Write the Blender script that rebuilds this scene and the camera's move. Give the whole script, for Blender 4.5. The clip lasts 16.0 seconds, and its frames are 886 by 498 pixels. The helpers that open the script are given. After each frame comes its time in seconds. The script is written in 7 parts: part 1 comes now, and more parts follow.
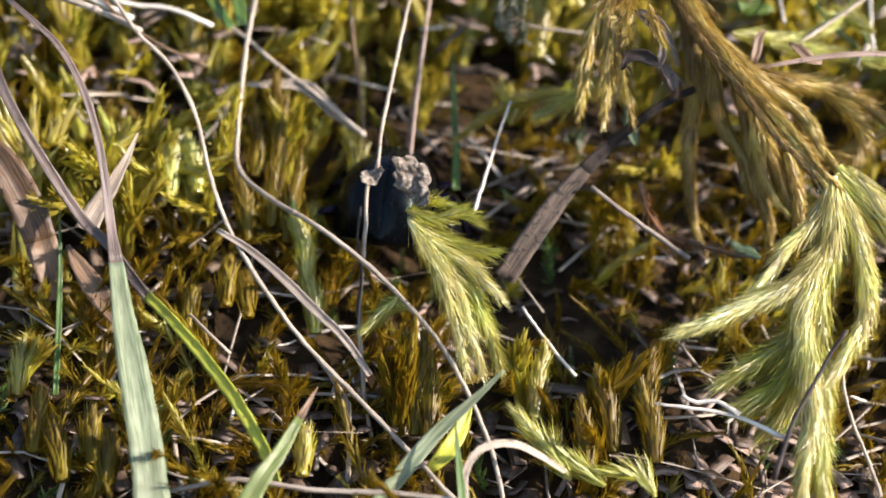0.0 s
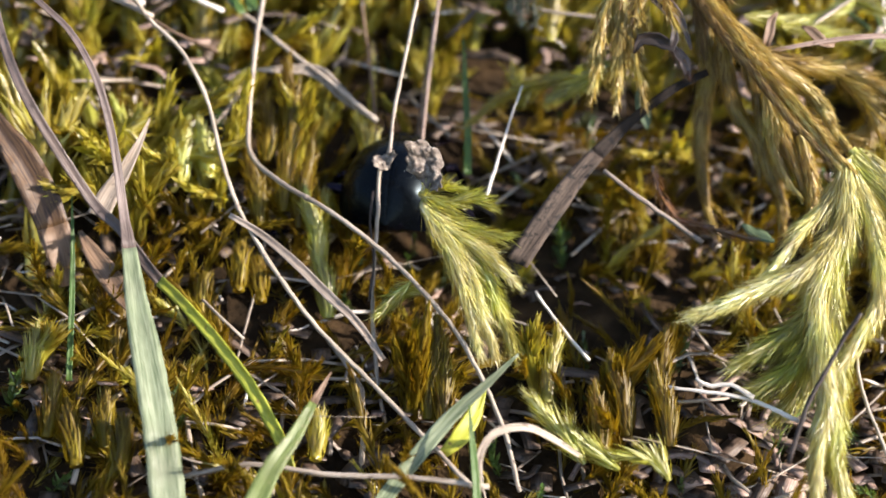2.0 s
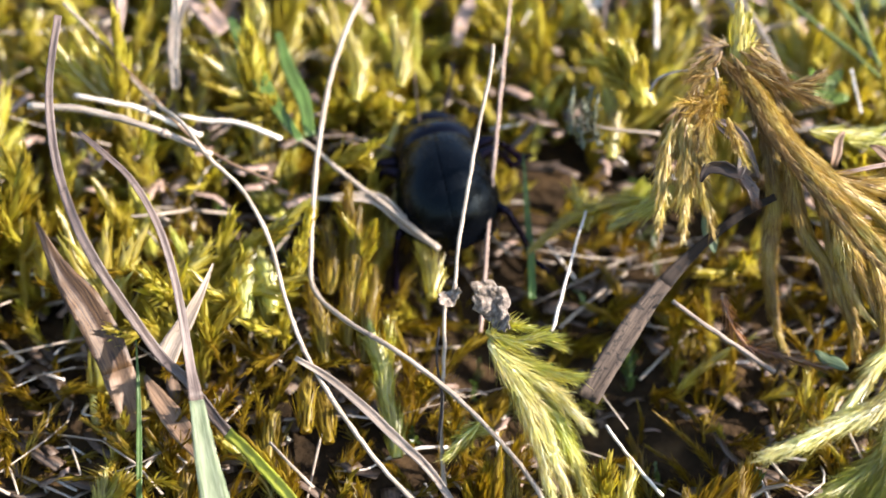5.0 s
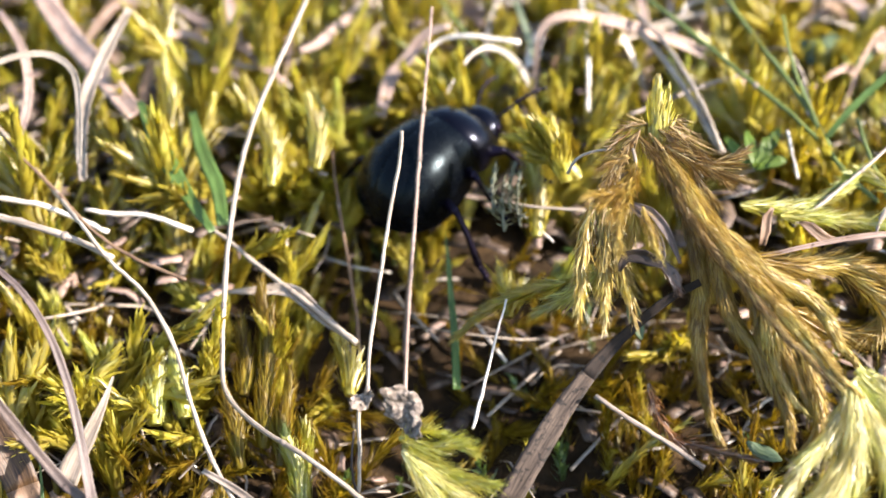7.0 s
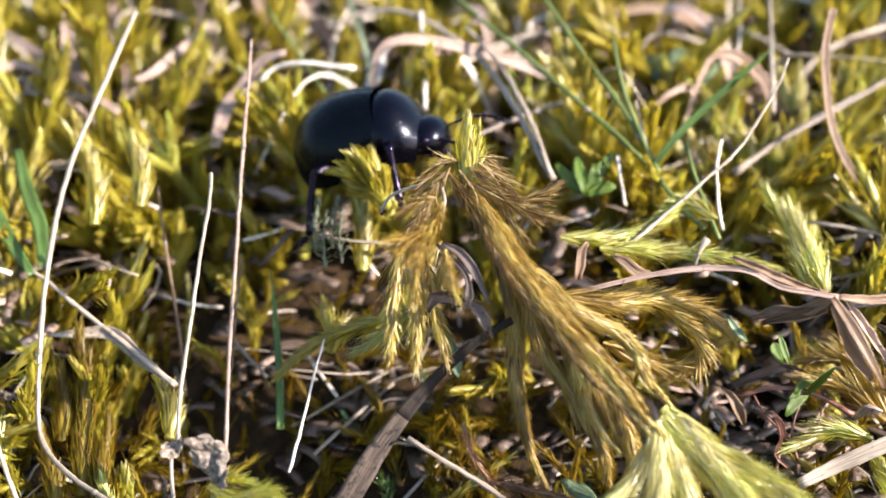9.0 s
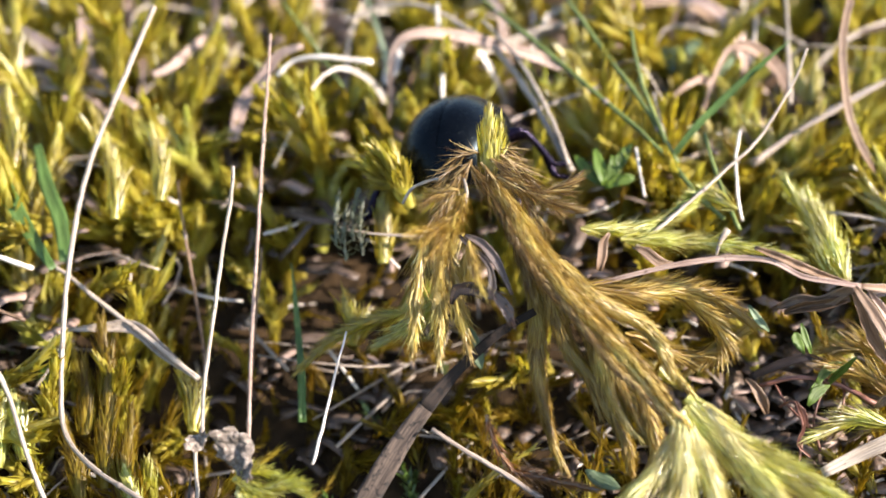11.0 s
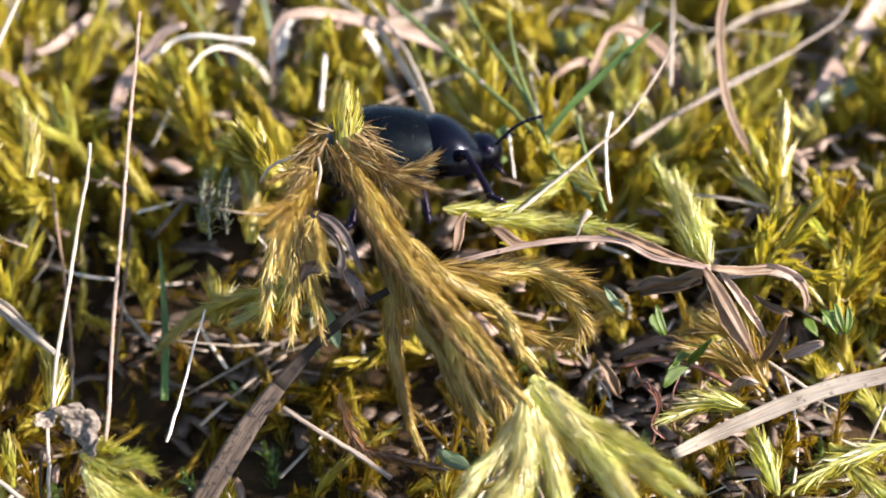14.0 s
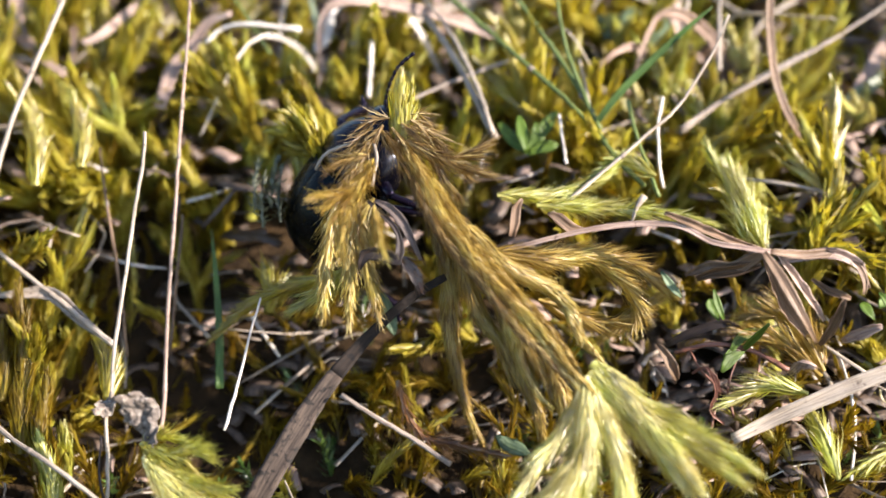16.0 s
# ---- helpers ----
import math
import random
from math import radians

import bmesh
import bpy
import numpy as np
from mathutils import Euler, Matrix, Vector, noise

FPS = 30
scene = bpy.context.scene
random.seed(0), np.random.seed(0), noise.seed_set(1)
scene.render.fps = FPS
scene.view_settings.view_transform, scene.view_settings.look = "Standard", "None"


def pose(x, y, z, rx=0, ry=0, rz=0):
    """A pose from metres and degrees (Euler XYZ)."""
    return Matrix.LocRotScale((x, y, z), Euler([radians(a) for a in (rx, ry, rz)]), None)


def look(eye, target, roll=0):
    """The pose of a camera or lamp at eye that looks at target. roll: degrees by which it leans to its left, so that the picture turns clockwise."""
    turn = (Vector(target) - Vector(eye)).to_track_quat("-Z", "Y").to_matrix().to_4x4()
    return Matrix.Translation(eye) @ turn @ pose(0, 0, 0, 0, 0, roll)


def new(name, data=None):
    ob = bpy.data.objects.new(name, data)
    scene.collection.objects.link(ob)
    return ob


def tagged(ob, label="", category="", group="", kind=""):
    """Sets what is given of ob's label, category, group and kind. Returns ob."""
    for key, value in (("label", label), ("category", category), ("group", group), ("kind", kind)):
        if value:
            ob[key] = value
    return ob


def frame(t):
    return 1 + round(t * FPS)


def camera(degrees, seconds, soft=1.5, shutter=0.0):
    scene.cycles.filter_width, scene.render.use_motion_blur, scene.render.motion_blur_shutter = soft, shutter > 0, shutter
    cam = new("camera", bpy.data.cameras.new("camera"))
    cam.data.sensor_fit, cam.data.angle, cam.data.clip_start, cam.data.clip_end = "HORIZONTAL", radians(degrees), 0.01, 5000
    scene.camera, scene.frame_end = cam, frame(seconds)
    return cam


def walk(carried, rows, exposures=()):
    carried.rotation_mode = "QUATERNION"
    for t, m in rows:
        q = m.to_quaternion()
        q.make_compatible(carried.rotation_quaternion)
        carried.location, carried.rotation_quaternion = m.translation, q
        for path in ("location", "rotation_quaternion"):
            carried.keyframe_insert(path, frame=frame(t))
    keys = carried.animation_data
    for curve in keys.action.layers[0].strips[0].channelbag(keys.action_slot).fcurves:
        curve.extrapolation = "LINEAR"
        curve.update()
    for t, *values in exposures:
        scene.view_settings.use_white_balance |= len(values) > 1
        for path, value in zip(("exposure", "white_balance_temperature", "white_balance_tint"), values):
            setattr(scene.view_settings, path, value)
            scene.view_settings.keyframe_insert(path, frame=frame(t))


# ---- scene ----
MM = 0.001
cam = camera(32.0, 16.0, soft=1.6)
cam.data.dof.use_dof = True
cam.data.dof.focus_distance, cam.data.dof.aperture_fstop = 0.143, 19.0
PATH = [
    (0.0, pose(-0.00708, -0.15750, 0.07070, 61.445, -4.586, -0.913)),
    (0.5, pose(-0.00720, -0.15740, 0.07099, 60.951, -4.384, -0.836)),
    (1.0, pose(-0.00748, -0.15756, 0.07062, 60.940, -4.307, -0.874)),
    (1.5, pose(-0.00753, -0.15751, 0.07057, 60.890, -4.253, -0.830)),
    (2.0, pose(-0.00769, -0.15752, 0.07021, 61.019, -4.301, -0.821)),
    (2.5, pose(-0.00879, -0.15741, 0.07013, 60.578, -4.275, -1.056)),
    (3.0, pose(-0.00872, -0.15753, 0.07019, 60.570, -4.279, -1.082)),
    (3.5, pose(-0.00961, -0.15590, 0.07242, 60.822, -3.986, -0.891)),
    (4.0, pose(-0.00922, -0.15373, 0.07601, 60.649, -3.846, -1.285)),
    (4.5, pose(-0.01051, -0.15225, 0.07764, 60.966, -3.709, -1.185)),
    (4.7, pose(-0.01093, -0.15119, 0.07886, 60.991, -3.110, -0.703)),
    (6.8, pose(-0.00276, -0.13983, 0.08701, 60.456, -0.338, -0.393)),
    (7.0, pose(-0.00000, -0.13856, 0.08786, 59.979, 0.024, -0.414)),
    (7.5, pose(0.00440, -0.13682, 0.08905, 59.526, 0.212, -0.786)),
    (8.0, pose(0.00805, -0.13583, 0.09034, 59.323, 0.443, -0.928)),
    (8.5, pose(0.01198, -0.13412, 0.09215, 58.793, 0.617, -1.552)),
    (9.0, pose(0.01543, -0.13408, 0.09295, 58.713, 0.722, -1.823)),
    (11.3, pose(0.01320, -0.13477, 0.09254, 58.575, 1.067, -1.988)),
    (11.5, pose(0.01382, -0.13519, 0.09216, 58.429, 1.188, -1.775)),
    (12.0, pose(0.01502, -0.13516, 0.09214, 58.382, 1.233, -1.665)),
    (12.5, pose(0.02117, -0.13564, 0.09147, 58.524, 1.050, -1.367)),
    (13.0, pose(0.02513, -0.13579, 0.09184, 58.418, 0.713, -1.561)),
    (13.5, pose(0.02707, -0.13599, 0.09227, 58.251, 0.626, -1.659)),
    (14.0, pose(0.02696, -0.13533, 0.09155, 58.246, 0.663, -1.664)),
    (14.5, pose(0.02778, -0.13483, 0.09200, 58.237, 0.656, -1.608)),
    (15.0, pose(0.02799, -0.13468, 0.09179, 58.263, 0.554, -1.694)),
    (15.5, pose(0.02659, -0.13473, 0.09220, 58.123, 0.799, -1.582)),
    (16.0, pose(0.02267, -0.13519, 0.09113, 57.902, 1.228, -1.574)),
]
walk(cam, PATH, exposures=((0.0, 1.29), (3.0, 1.34), (4.5, 1.66), (7.0, 1.81), (9.0, 1.65), (11.5, 1.60), (13.5, 1.54), (16.0, 1.50)))

# ---- light ----
SUN_AZ, SUN_EL = 110.0, 32.0      # degrees clockwise from +y, and above the horizon
world = bpy.data.worlds.new("sky")
scene.world = world
world.use_nodes = True
wn = world.node_tree
bg = wn.nodes["Background"]
sky = wn.nodes.new("ShaderNodeTexSky")
sky.sky_type = "NISHITA"
sky.sun_disc = False
sky.sun_elevation, sky.sun_rotation = radians(SUN_EL), radians(SUN_AZ)
wn.links.new(sky.outputs[0], bg.inputs[0])
bg.inputs[1].default_value = 0.13
sun = new("sun", bpy.data.lights.new("sun", "SUN"))
sun.data.energy, sun.data.angle, sun.data.color = 5.0, radians(0.53), (1.0, 0.89, 0.81)
az, el = radians(SUN_AZ), radians(SUN_EL)
to_sun = Vector((math.sin(az) * math.cos(el), math.cos(az) * math.cos(el), math.sin(el)))
sun.matrix_world = look(to_sun, (0, 0, 0))
scene.view_settings.exposure = 1.29


# ---- materials ----
def material(name):
    m = bpy.data.materials.new(name)
    m.use_nodes = True
    nt = m.node_tree
    return m, nt, nt.nodes["Principled BSDF"], nt.nodes["Material Output"]


def ramp(nt, fac, stops):
    r = nt.nodes.new("ShaderNodeValToRGB")
    while len(r.color_ramp.elements) < len(stops):
        r.color_ramp.elements.new(0.5)
    for e, (p, c) in zip(r.color_ramp.elements, stops):
        e.position, e.color = p, (*c, 1)
    nt.links.new(fac, r.inputs[0])
    return r.outputs[0]


def noise_tex(nt, scale, detail=3.0, stretch=(1, 1, 1), coord="Object"):
    tc = nt.nodes.new("ShaderNodeTexCoord")
    mp = nt.nodes.new("ShaderNodeMapping")
    mp.inputs["Scale"].default_value = stretch
    n = nt.nodes.new("ShaderNodeTexNoise")
    n.inputs["Scale"].default_value, n.inputs["Detail"].default_value = scale, detail
    nt.links.new(tc.outputs[coord], mp.inputs[0])
    nt.links.new(mp.outputs[0], n.inputs["Vector"])
    return n.outputs["Fac"]


def mixed(nt, fac, a, b, mode="MIX"):
    x = nt.nodes.new("ShaderNodeMix")
    x.data_type, x.blend_type = "RGBA", mode
    for sock, v in ((x.inputs[0], fac), (x.inputs[6], a), (x.inputs[7], b)):
        if isinstance(v, bpy.types.NodeSocket):
            nt.links.new(v, sock)
        else:
            sock.default_value = v
    return x.outputs[2]


def island(nt):
    return nt.nodes.new("ShaderNodeNewGeometry").outputs["Random Per Island"]


def relief(nt, bsdf, fac, strength, distance):
    b = nt.nodes.new("ShaderNodeBump")
    b.inputs["Strength"].default_value, b.inputs["Distance"].default_value = strength, distance
    nt.links.new(fac, b.inputs["Height"])
    nt.links.new(b.outputs[0], bsdf.inputs["Normal"])


def moss_material(name, dark, mid, light, dead, translucent=0.35, rough=0.30, gloss=1.0):
    """Thin silky leaflets: colour by leaflet, by shoot and by patch, light shining through."""
    m, nt, p, out = material(name)
    leaf = ramp(nt, island(nt), [(0.0, dark), (0.5, mid), (1.0, light)])
    patch = ramp(nt, noise_tex(nt, 90, 3), [(0.40, (0, 0, 0)), (0.62, (1, 1, 1))])
    other = ramp(nt, island(nt), [(0.0, dead), (0.6, mid), (1.0, dead)])
    col = mixed(nt, patch, leaf, other)
    tone = ramp(nt, noise_tex(nt, 330, 2), [(0.34, (0.66, 0.60, 0.50)), (0.5, (1, 1, 1)), (0.68, (1.0, 1.12, 0.9))])
    col = mixed(nt, 0.8, col, tone, "MULTIPLY")
    nt.links.new(col, p.inputs["Base Color"])
    p.inputs["Roughness"].default_value = rough
    p.inputs["Specular IOR Level"].default_value = 1.0 * gloss
    p.inputs["IOR"].default_value = 1.5 if gloss < 1 else 1.62
    tr = nt.nodes.new("ShaderNodeBsdfTranslucent")
    nt.links.new(mixed(nt, 1.0, col, (1.0, 0.95, 0.5, 1), "MULTIPLY"), tr.inputs[0])
    mx = nt.nodes.new("ShaderNodeMixShader")
    mx.inputs[0].default_value = translucent
    nt.links.new(p.outputs[0], mx.inputs[1])
    nt.links.new(tr.outputs[0], mx.inputs[2])
    nt.links.new(mx.outputs[0], out.inputs[0])
    return m


def grain_noise(nt, across, along, detail=3.0):
    """Noise drawn out along a blade or stem; its grain runs across, along and from piece to piece, in millimetres."""
    at = nt.nodes.new("ShaderNodeAttribute")
    at.attribute_name = "grain"
    mp = nt.nodes.new("ShaderNodeMapping")
    mp.inputs["Scale"].default_value = (across, along, 1)
    n = nt.nodes.new("ShaderNodeTexNoise")
    n.inputs["Scale"].default_value, n.inputs["Detail"].default_value = 1.0, detail
    nt.links.new(at.outputs["Vector"], mp.inputs[0])
    nt.links.new(mp.outputs[0], n.inputs["Vector"])
    return n.outputs["Fac"]


def straw_material(name, a, b, spot, rough=0.5, veins=9.0, translucent=0.0, spots=0.62):
    """Plant fibre: lengthwise veins, slow changes along the piece, specks and fine ridges."""
    m, nt, p, out = material(name)
    streak = grain_noise(nt, veins, 0.30)
    col = ramp(nt, streak, [(0.30, a), (0.66, b)])
    slow = ramp(nt, grain_noise(nt, 0.5, 0.22, 2.0), [(0.32, (0.62, 0.60, 0.58)), (0.55, (1, 1, 1)), (0.75, (1.12, 1.1, 1.06))])
    col = mixed(nt, 0.85, col, slow, "MULTIPLY")
    speck = ramp(nt, noise_tex(nt, 1500, 4), [(spots, (0, 0, 0)), (spots + 0.12, (1, 1, 1))])
    col = mixed(nt, speck, col, (*spot, 1))
    nt.links.new(col, p.inputs["Base Color"])
    p.inputs["Roughness"].default_value = rough
    p.inputs["Specular IOR Level"].default_value = 0.4
    relief(nt, p, streak, 0.6, 0.00012)
    if translucent:
        tr = nt.nodes.new("ShaderNodeBsdfTranslucent")
        nt.links.new(col, tr.inputs[0])
        mx = nt.nodes.new("ShaderNodeMixShader")
        mx.inputs[0].default_value = translucent
        nt.links.new(p.outputs[0], mx.inputs[1])
        nt.links.new(tr.outputs[0], mx.inputs[2])
        nt.links.new(mx.outputs[0], out.inputs[0])
    return m


MOSS = moss_material("moss", (0.28, 0.235, 0.018), (0.44, 0.375, 0.040), (0.66, 0.59, 0.16), (0.28, 0.205, 0.018), 0.5, 0.40)
MOSSGOLD = moss_material("moss_gold", (0.16, 0.09, 0.010), (0.37, 0.24, 0.036), (0.68, 0.53, 0.19), (0.19, 0.105, 0.013), 0.3, 0.42, 0.8)
MOSSROPE = moss_material("moss_rope", (0.24, 0.15, 0.025), (0.48, 0.355, 0.085), (0.82, 0.70, 0.34), (0.28, 0.18, 0.03), 0.28, 0.42, 0.9)
MOSSCREAM = moss_material("moss_cream", (0.37, 0.31, 0.05), (0.68, 0.61, 0.23), (0.94, 0.91, 0.70), (0.43, 0.37, 0.08), 0.30, 0.34, 1.0)
MOSSBROWN = moss_material("moss_brown", (0.065, 0.032, 0.008), (0.19, 0.11, 0.026), (0.56, 0.42, 0.18), (0.085, 0.044, 0.011), 0.25, 0.4, 0.6)
MOSSRUST = moss_material("moss_rust", (0.10, 0.04, 0.012), (0.20, 0.085, 0.025), (0.30, 0.15, 0.05), (0.12, 0.05, 0.016), 0.2)
MOSSBRIGHT = moss_material("moss_bright", (0.27, 0.255, 0.02), (0.50, 0.48, 0.08), (0.84, 0.82, 0.45), (0.30, 0.285, 0.035), 0.42, 0.38)
MOSSAMBER = moss_material("moss_amber", (0.11, 0.07, 0.004), (0.24, 0.165, 0.010), (0.44, 0.33, 0.045), (0.17, 0.09, 0.006), 0.55, 0.42, 0.5)
MOSSGREEN = moss_material("moss_green", (0.05, 0.10, 0.02), (0.10, 0.18, 0.04), (0.20, 0.30, 0.08), (0.12, 0.14, 0.04), 0.35)
SPRIG = moss_material("grey_green_sprig", (0.04, 0.05, 0.022), (0.085, 0.10, 0.048), (0.18, 0.19, 0.10), (0.07, 0.065, 0.035), 0.25, 0.65)
DRY = straw_material("dry_straw", (0.21, 0.165, 0.125), (0.43, 0.365, 0.295), (0.10, 0.072, 0.055), spots=0.61)
WHITEDRY = straw_material("bleached_straw", (0.52, 0.46, 0.39), (0.78, 0.72, 0.65), (0.26, 0.20, 0.16), spots=0.66)
PINKDRY = straw_material("pinkish_straw", (0.19, 0.12, 0.095), (0.42, 0.31, 0.25), (0.09, 0.055, 0.042), spots=0.60)
GREYDRY = straw_material("grey_straw", (0.15, 0.115, 0.09), (0.31, 0.255, 0.21), (0.08, 0.06, 0.045))
BROWNDRY = straw_material("brown_leaf", (0.10, 0.06, 0.036), (0.27, 0.175, 0.11), (0.06, 0.036, 0.025), translucent=0.15)
SHEATH = straw_material("fibrous_sheath", (0.020, 0.008, 0.004), (0.15, 0.085, 0.040), (0.02, 0.012, 0.007), veins=7.0)
PAPER = straw_material("papery_leaf", (0.22, 0.17, 0.13), (0.44, 0.37, 0.30), (0.16, 0.12, 0.09), translucent=0.2)
# upper half of the flattened stem: the shade on it painted as near-black
STRAP = straw_material("shaded_dead_stem", (0.008, 0.005, 0.0035), (0.026, 0.016, 0.010), (0.005, 0.003, 0.0025), rough=0.85, spots=0.52)
# its lower half: paler as if sunlit, with weaker shade painted in
STRAPLOW = straw_material("part_shaded_dead_stem", (0.014, 0.009, 0.006), (0.085, 0.060, 0.044), (0.010, 0.007, 0.005), rough=0.8, veins=5.0, spots=0.52)
DARKLEAF = straw_material("dark_dead_leaf", (0.014, 0.009, 0.008), (0.038, 0.025, 0.021), (0.008, 0.006, 0.005), rough=0.6)
GREEN = straw_material("green_blade", (0.06, 0.12, 0.022), (0.12, 0.20, 0.055), (0.16, 0.19, 0.07), rough=0.38, translucent=0.3, spots=0.7)
GREENSTEM = straw_material("green_stem", (0.09, 0.13, 0.03), (0.18, 0.225, 0.07), (0.24, 0.20, 0.10), rough=0.40, translucent=0.2)
GREYGREEN = straw_material("pale_green_blade", (0.10, 0.135, 0.068), (0.26, 0.295, 0.19), (0.20, 0.21, 0.14), rough=0.34, veins=6.0, translucent=0.2, spots=0.7)
YELLOWBLADE = straw_material("yellow_green_blade", (0.34, 0.37, 0.03), (0.50, 0.50, 0.07), (0.24, 0.16, 0.05), rough=0.4, translucent=0.25)
REDDRY = straw_material("reddish_twig", (0.12, 0.05, 0.035), (0.26, 0.12, 0.085), (0.07, 0.03, 0.02), rough=0.45)
LEAFGREEN = straw_material("green_leaf", (0.06, 0.11, 0.012), (0.14, 0.22, 0.03), (0.20, 0.25, 0.08), rough=0.45, translucent=0.3, spots=0.66)
PALELEAF = straw_material("pale_green_leaf", (0.10, 0.15, 0.075), (0.17, 0.23, 0.13), (0.19, 0.23, 0.14), rough=0.5, translucent=0.3, spots=0.66)
LITTER = straw_material("leaf_litter", (0.045, 0.028, 0.02), (0.16, 0.115, 0.085), (0.022, 0.015, 0.011), spots=0.54)


def crumbled_leaf_material():
    m, nt, p, out = material("crumbled_leaf")
    n = noise_tex(nt, 1600, 6)
    nt.links.new(ramp(nt, n, [(0.3, (0.05, 0.038, 0.03)), (0.52, (0.15, 0.12, 0.097)), (0.74, (0.36, 0.31, 0.26))]), p.inputs["Base Color"])
    p.inputs["Roughness"].default_value = 0.85
    relief(nt, p, n, 0.8, 0.0004)
    return m


def soil_material():
    m, nt, p, out = material("soil")
    n = noise_tex(nt, 260, 8)
    nt.links.new(ramp(nt, n, [(0.3, (0.010, 0.007, 0.004)), (0.55, (0.035, 0.022, 0.011)), (0.8, (0.09, 0.055, 0.025))]), p.inputs["Base Color"])
    p.inputs["Roughness"].default_value = 0.95
    p.inputs["Specular IOR Level"].default_value = 0.1
    relief(nt, p, noise_tex(nt, 900, 6), 0.9, 0.0006)
    return m


def beetle_material(name, base, rough, pits, gloss, tint):
    """Black chitin with a blue sheen and fine pits."""
    m, nt, p, out = material(name)
    v = nt.nodes.new("ShaderNodeTexVoronoi")
    v.inputs["Scale"].default_value = 3000
    tc = nt.nodes.new("ShaderNodeTexCoord")
    nt.links.new(tc.outputs["Object"], v.inputs["Vector"])
    pit = ramp(nt, v.outputs["Distance"], [(0.0, (0, 0, 0)), (0.25, (1, 1, 1))])
    nt.links.new(ramp(nt, noise_tex(nt, 500, 3), [(0.3, base), (0.7, tuple(c * 1.5 for c in base))]), p.inputs["Base Color"])
    p.inputs["Specular Tint"].default_value = (*tint, 1)
    p.inputs["Specular IOR Level"].default_value = gloss
    nt.links.new(ramp(nt, noise_tex(nt, 900, 3), [(0.3, (rough,) * 3), (0.7, (rough + 0.07,) * 3)]), p.inputs["Roughness"])
    relief(nt, p, pit, pits, 0.00005)
    return m


DARKSTEM = straw_material("dark_stem", (0.06, 0.043, 0.038), (0.16, 0.12, 0.105), (0.03, 0.02, 0.018))
CRUMB = crumbled_leaf_material()
SOIL = soil_material()
ELYTRA = beetle_material("elytra_chitin", (0.0008, 0.0011, 0.0018), 0.23, 0.8, 0.11, (0.7, 0.9, 1.0))
CHITIN = beetle_material("black_chitin", (0.0008, 0.0008, 0.0020), 0.18, 0.3, 0.20, (0.72, 0.78, 1.0))
LEGS = beetle_material("violet_black_chitin", (0.002, 0.0013, 0.0036), 0.16, 0.2, 0.22, (0.8, 0.65, 1.0))


# ---- geometry helpers (numbers in millimetres) ----
rng = np.random.default_rng(7)


def mesh(name, verts, faces, mats, slots=None, smooth=True, normals=None, grain=None):
    me = bpy.data.meshes.new(name)
    me.from_pydata((np.asarray(verts, dtype=float) * MM).tolist(), [], [tuple(int(i) for i in f) for f in faces])
    for m in mats if isinstance(mats, (list, tuple)) else [mats]:
        me.materials.append(m)
    if slots is not None:
        me.polygons.foreach_set("material_index", np.asarray(slots, dtype=np.int32))
    if smooth:
        me.polygons.foreach_set("use_smooth", np.ones(len(me.polygons), dtype=bool))
    me.update()
    if grain is not None:
        me.attributes.new("grain", "FLOAT_VECTOR", "POINT").data.foreach_set("vector", np.asarray(grain, dtype=np.float32).ravel())
    if normals is not None:
        me.normals_split_custom_set_from_vertices(normals.tolist())
    return me


def part(name, data, parent, label=""):
    ob = new(name, data)
    ob.parent = parent
    if label:
        tagged(ob, label)
    return ob


def spline(pts, step=1.2):
    """A smooth line through the points, with its tangents."""
    p = np.asarray(pts, dtype=float)
    e = np.vstack([2 * p[0] - p[1], p, 2 * p[-1] - p[-2]])
    out = []
    for i in range(1, len(e) - 2):
        n = max(2, int(np.ceil(np.linalg.norm(e[i + 1] - e[i]) / step)))
        for t in np.arange(n) / n:
            a, b, c, d = e[i - 1], e[i], e[i + 1], e[i + 2]
            out.append(0.5 * (2 * b + (c - a) * t + (2 * a - 5 * b + 4 * c - d) * t * t + (3 * b - a - 3 * c + d) * t ** 3))
    out.append(p[-1])
    out = np.array(out)
    tan = np.gradient(out, axis=0)
    return out, tan / np.linalg.norm(tan, axis=1)[:, None]


def frames(tan, hint):
    """Two unit vectors across the line, turning as little as possible."""
    n = np.asarray(hint, dtype=float)
    ns = []
    for t in tan:
        n = n - t * (n @ t)
        if np.linalg.norm(n) < 1e-6:
            n = np.cross(t, (1, 0, 0.3))
        n = n / np.linalg.norm(n)
        ns.append(n.copy())
    ns = np.array(ns)
    return ns, np.cross(tan, ns)


def loft(rings):
    """Verts and faces of a closed skin over rings of equal size, with capped ends."""
    k, n = len(rings[0]), len(rings)
    v = np.concatenate(rings)
    f = [(i * k + j, i * k + (j + 1) % k, (i + 1) * k + (j + 1) % k, (i + 1) * k + j) for i in range(n - 1) for j in range(k)]
    f += [tuple(range(k))[::-1], tuple((n - 1) * k + j for j in range(k))]
    return v, f


def placed(name, data, label, category, into, group=""):
    """A thing of its own, or a part of the thing that it grows from."""
    ob = new(name, data)
    if into is None:
        return tagged(ob, label, category, group)
    ob.parent = into
    return tagged(ob, label)


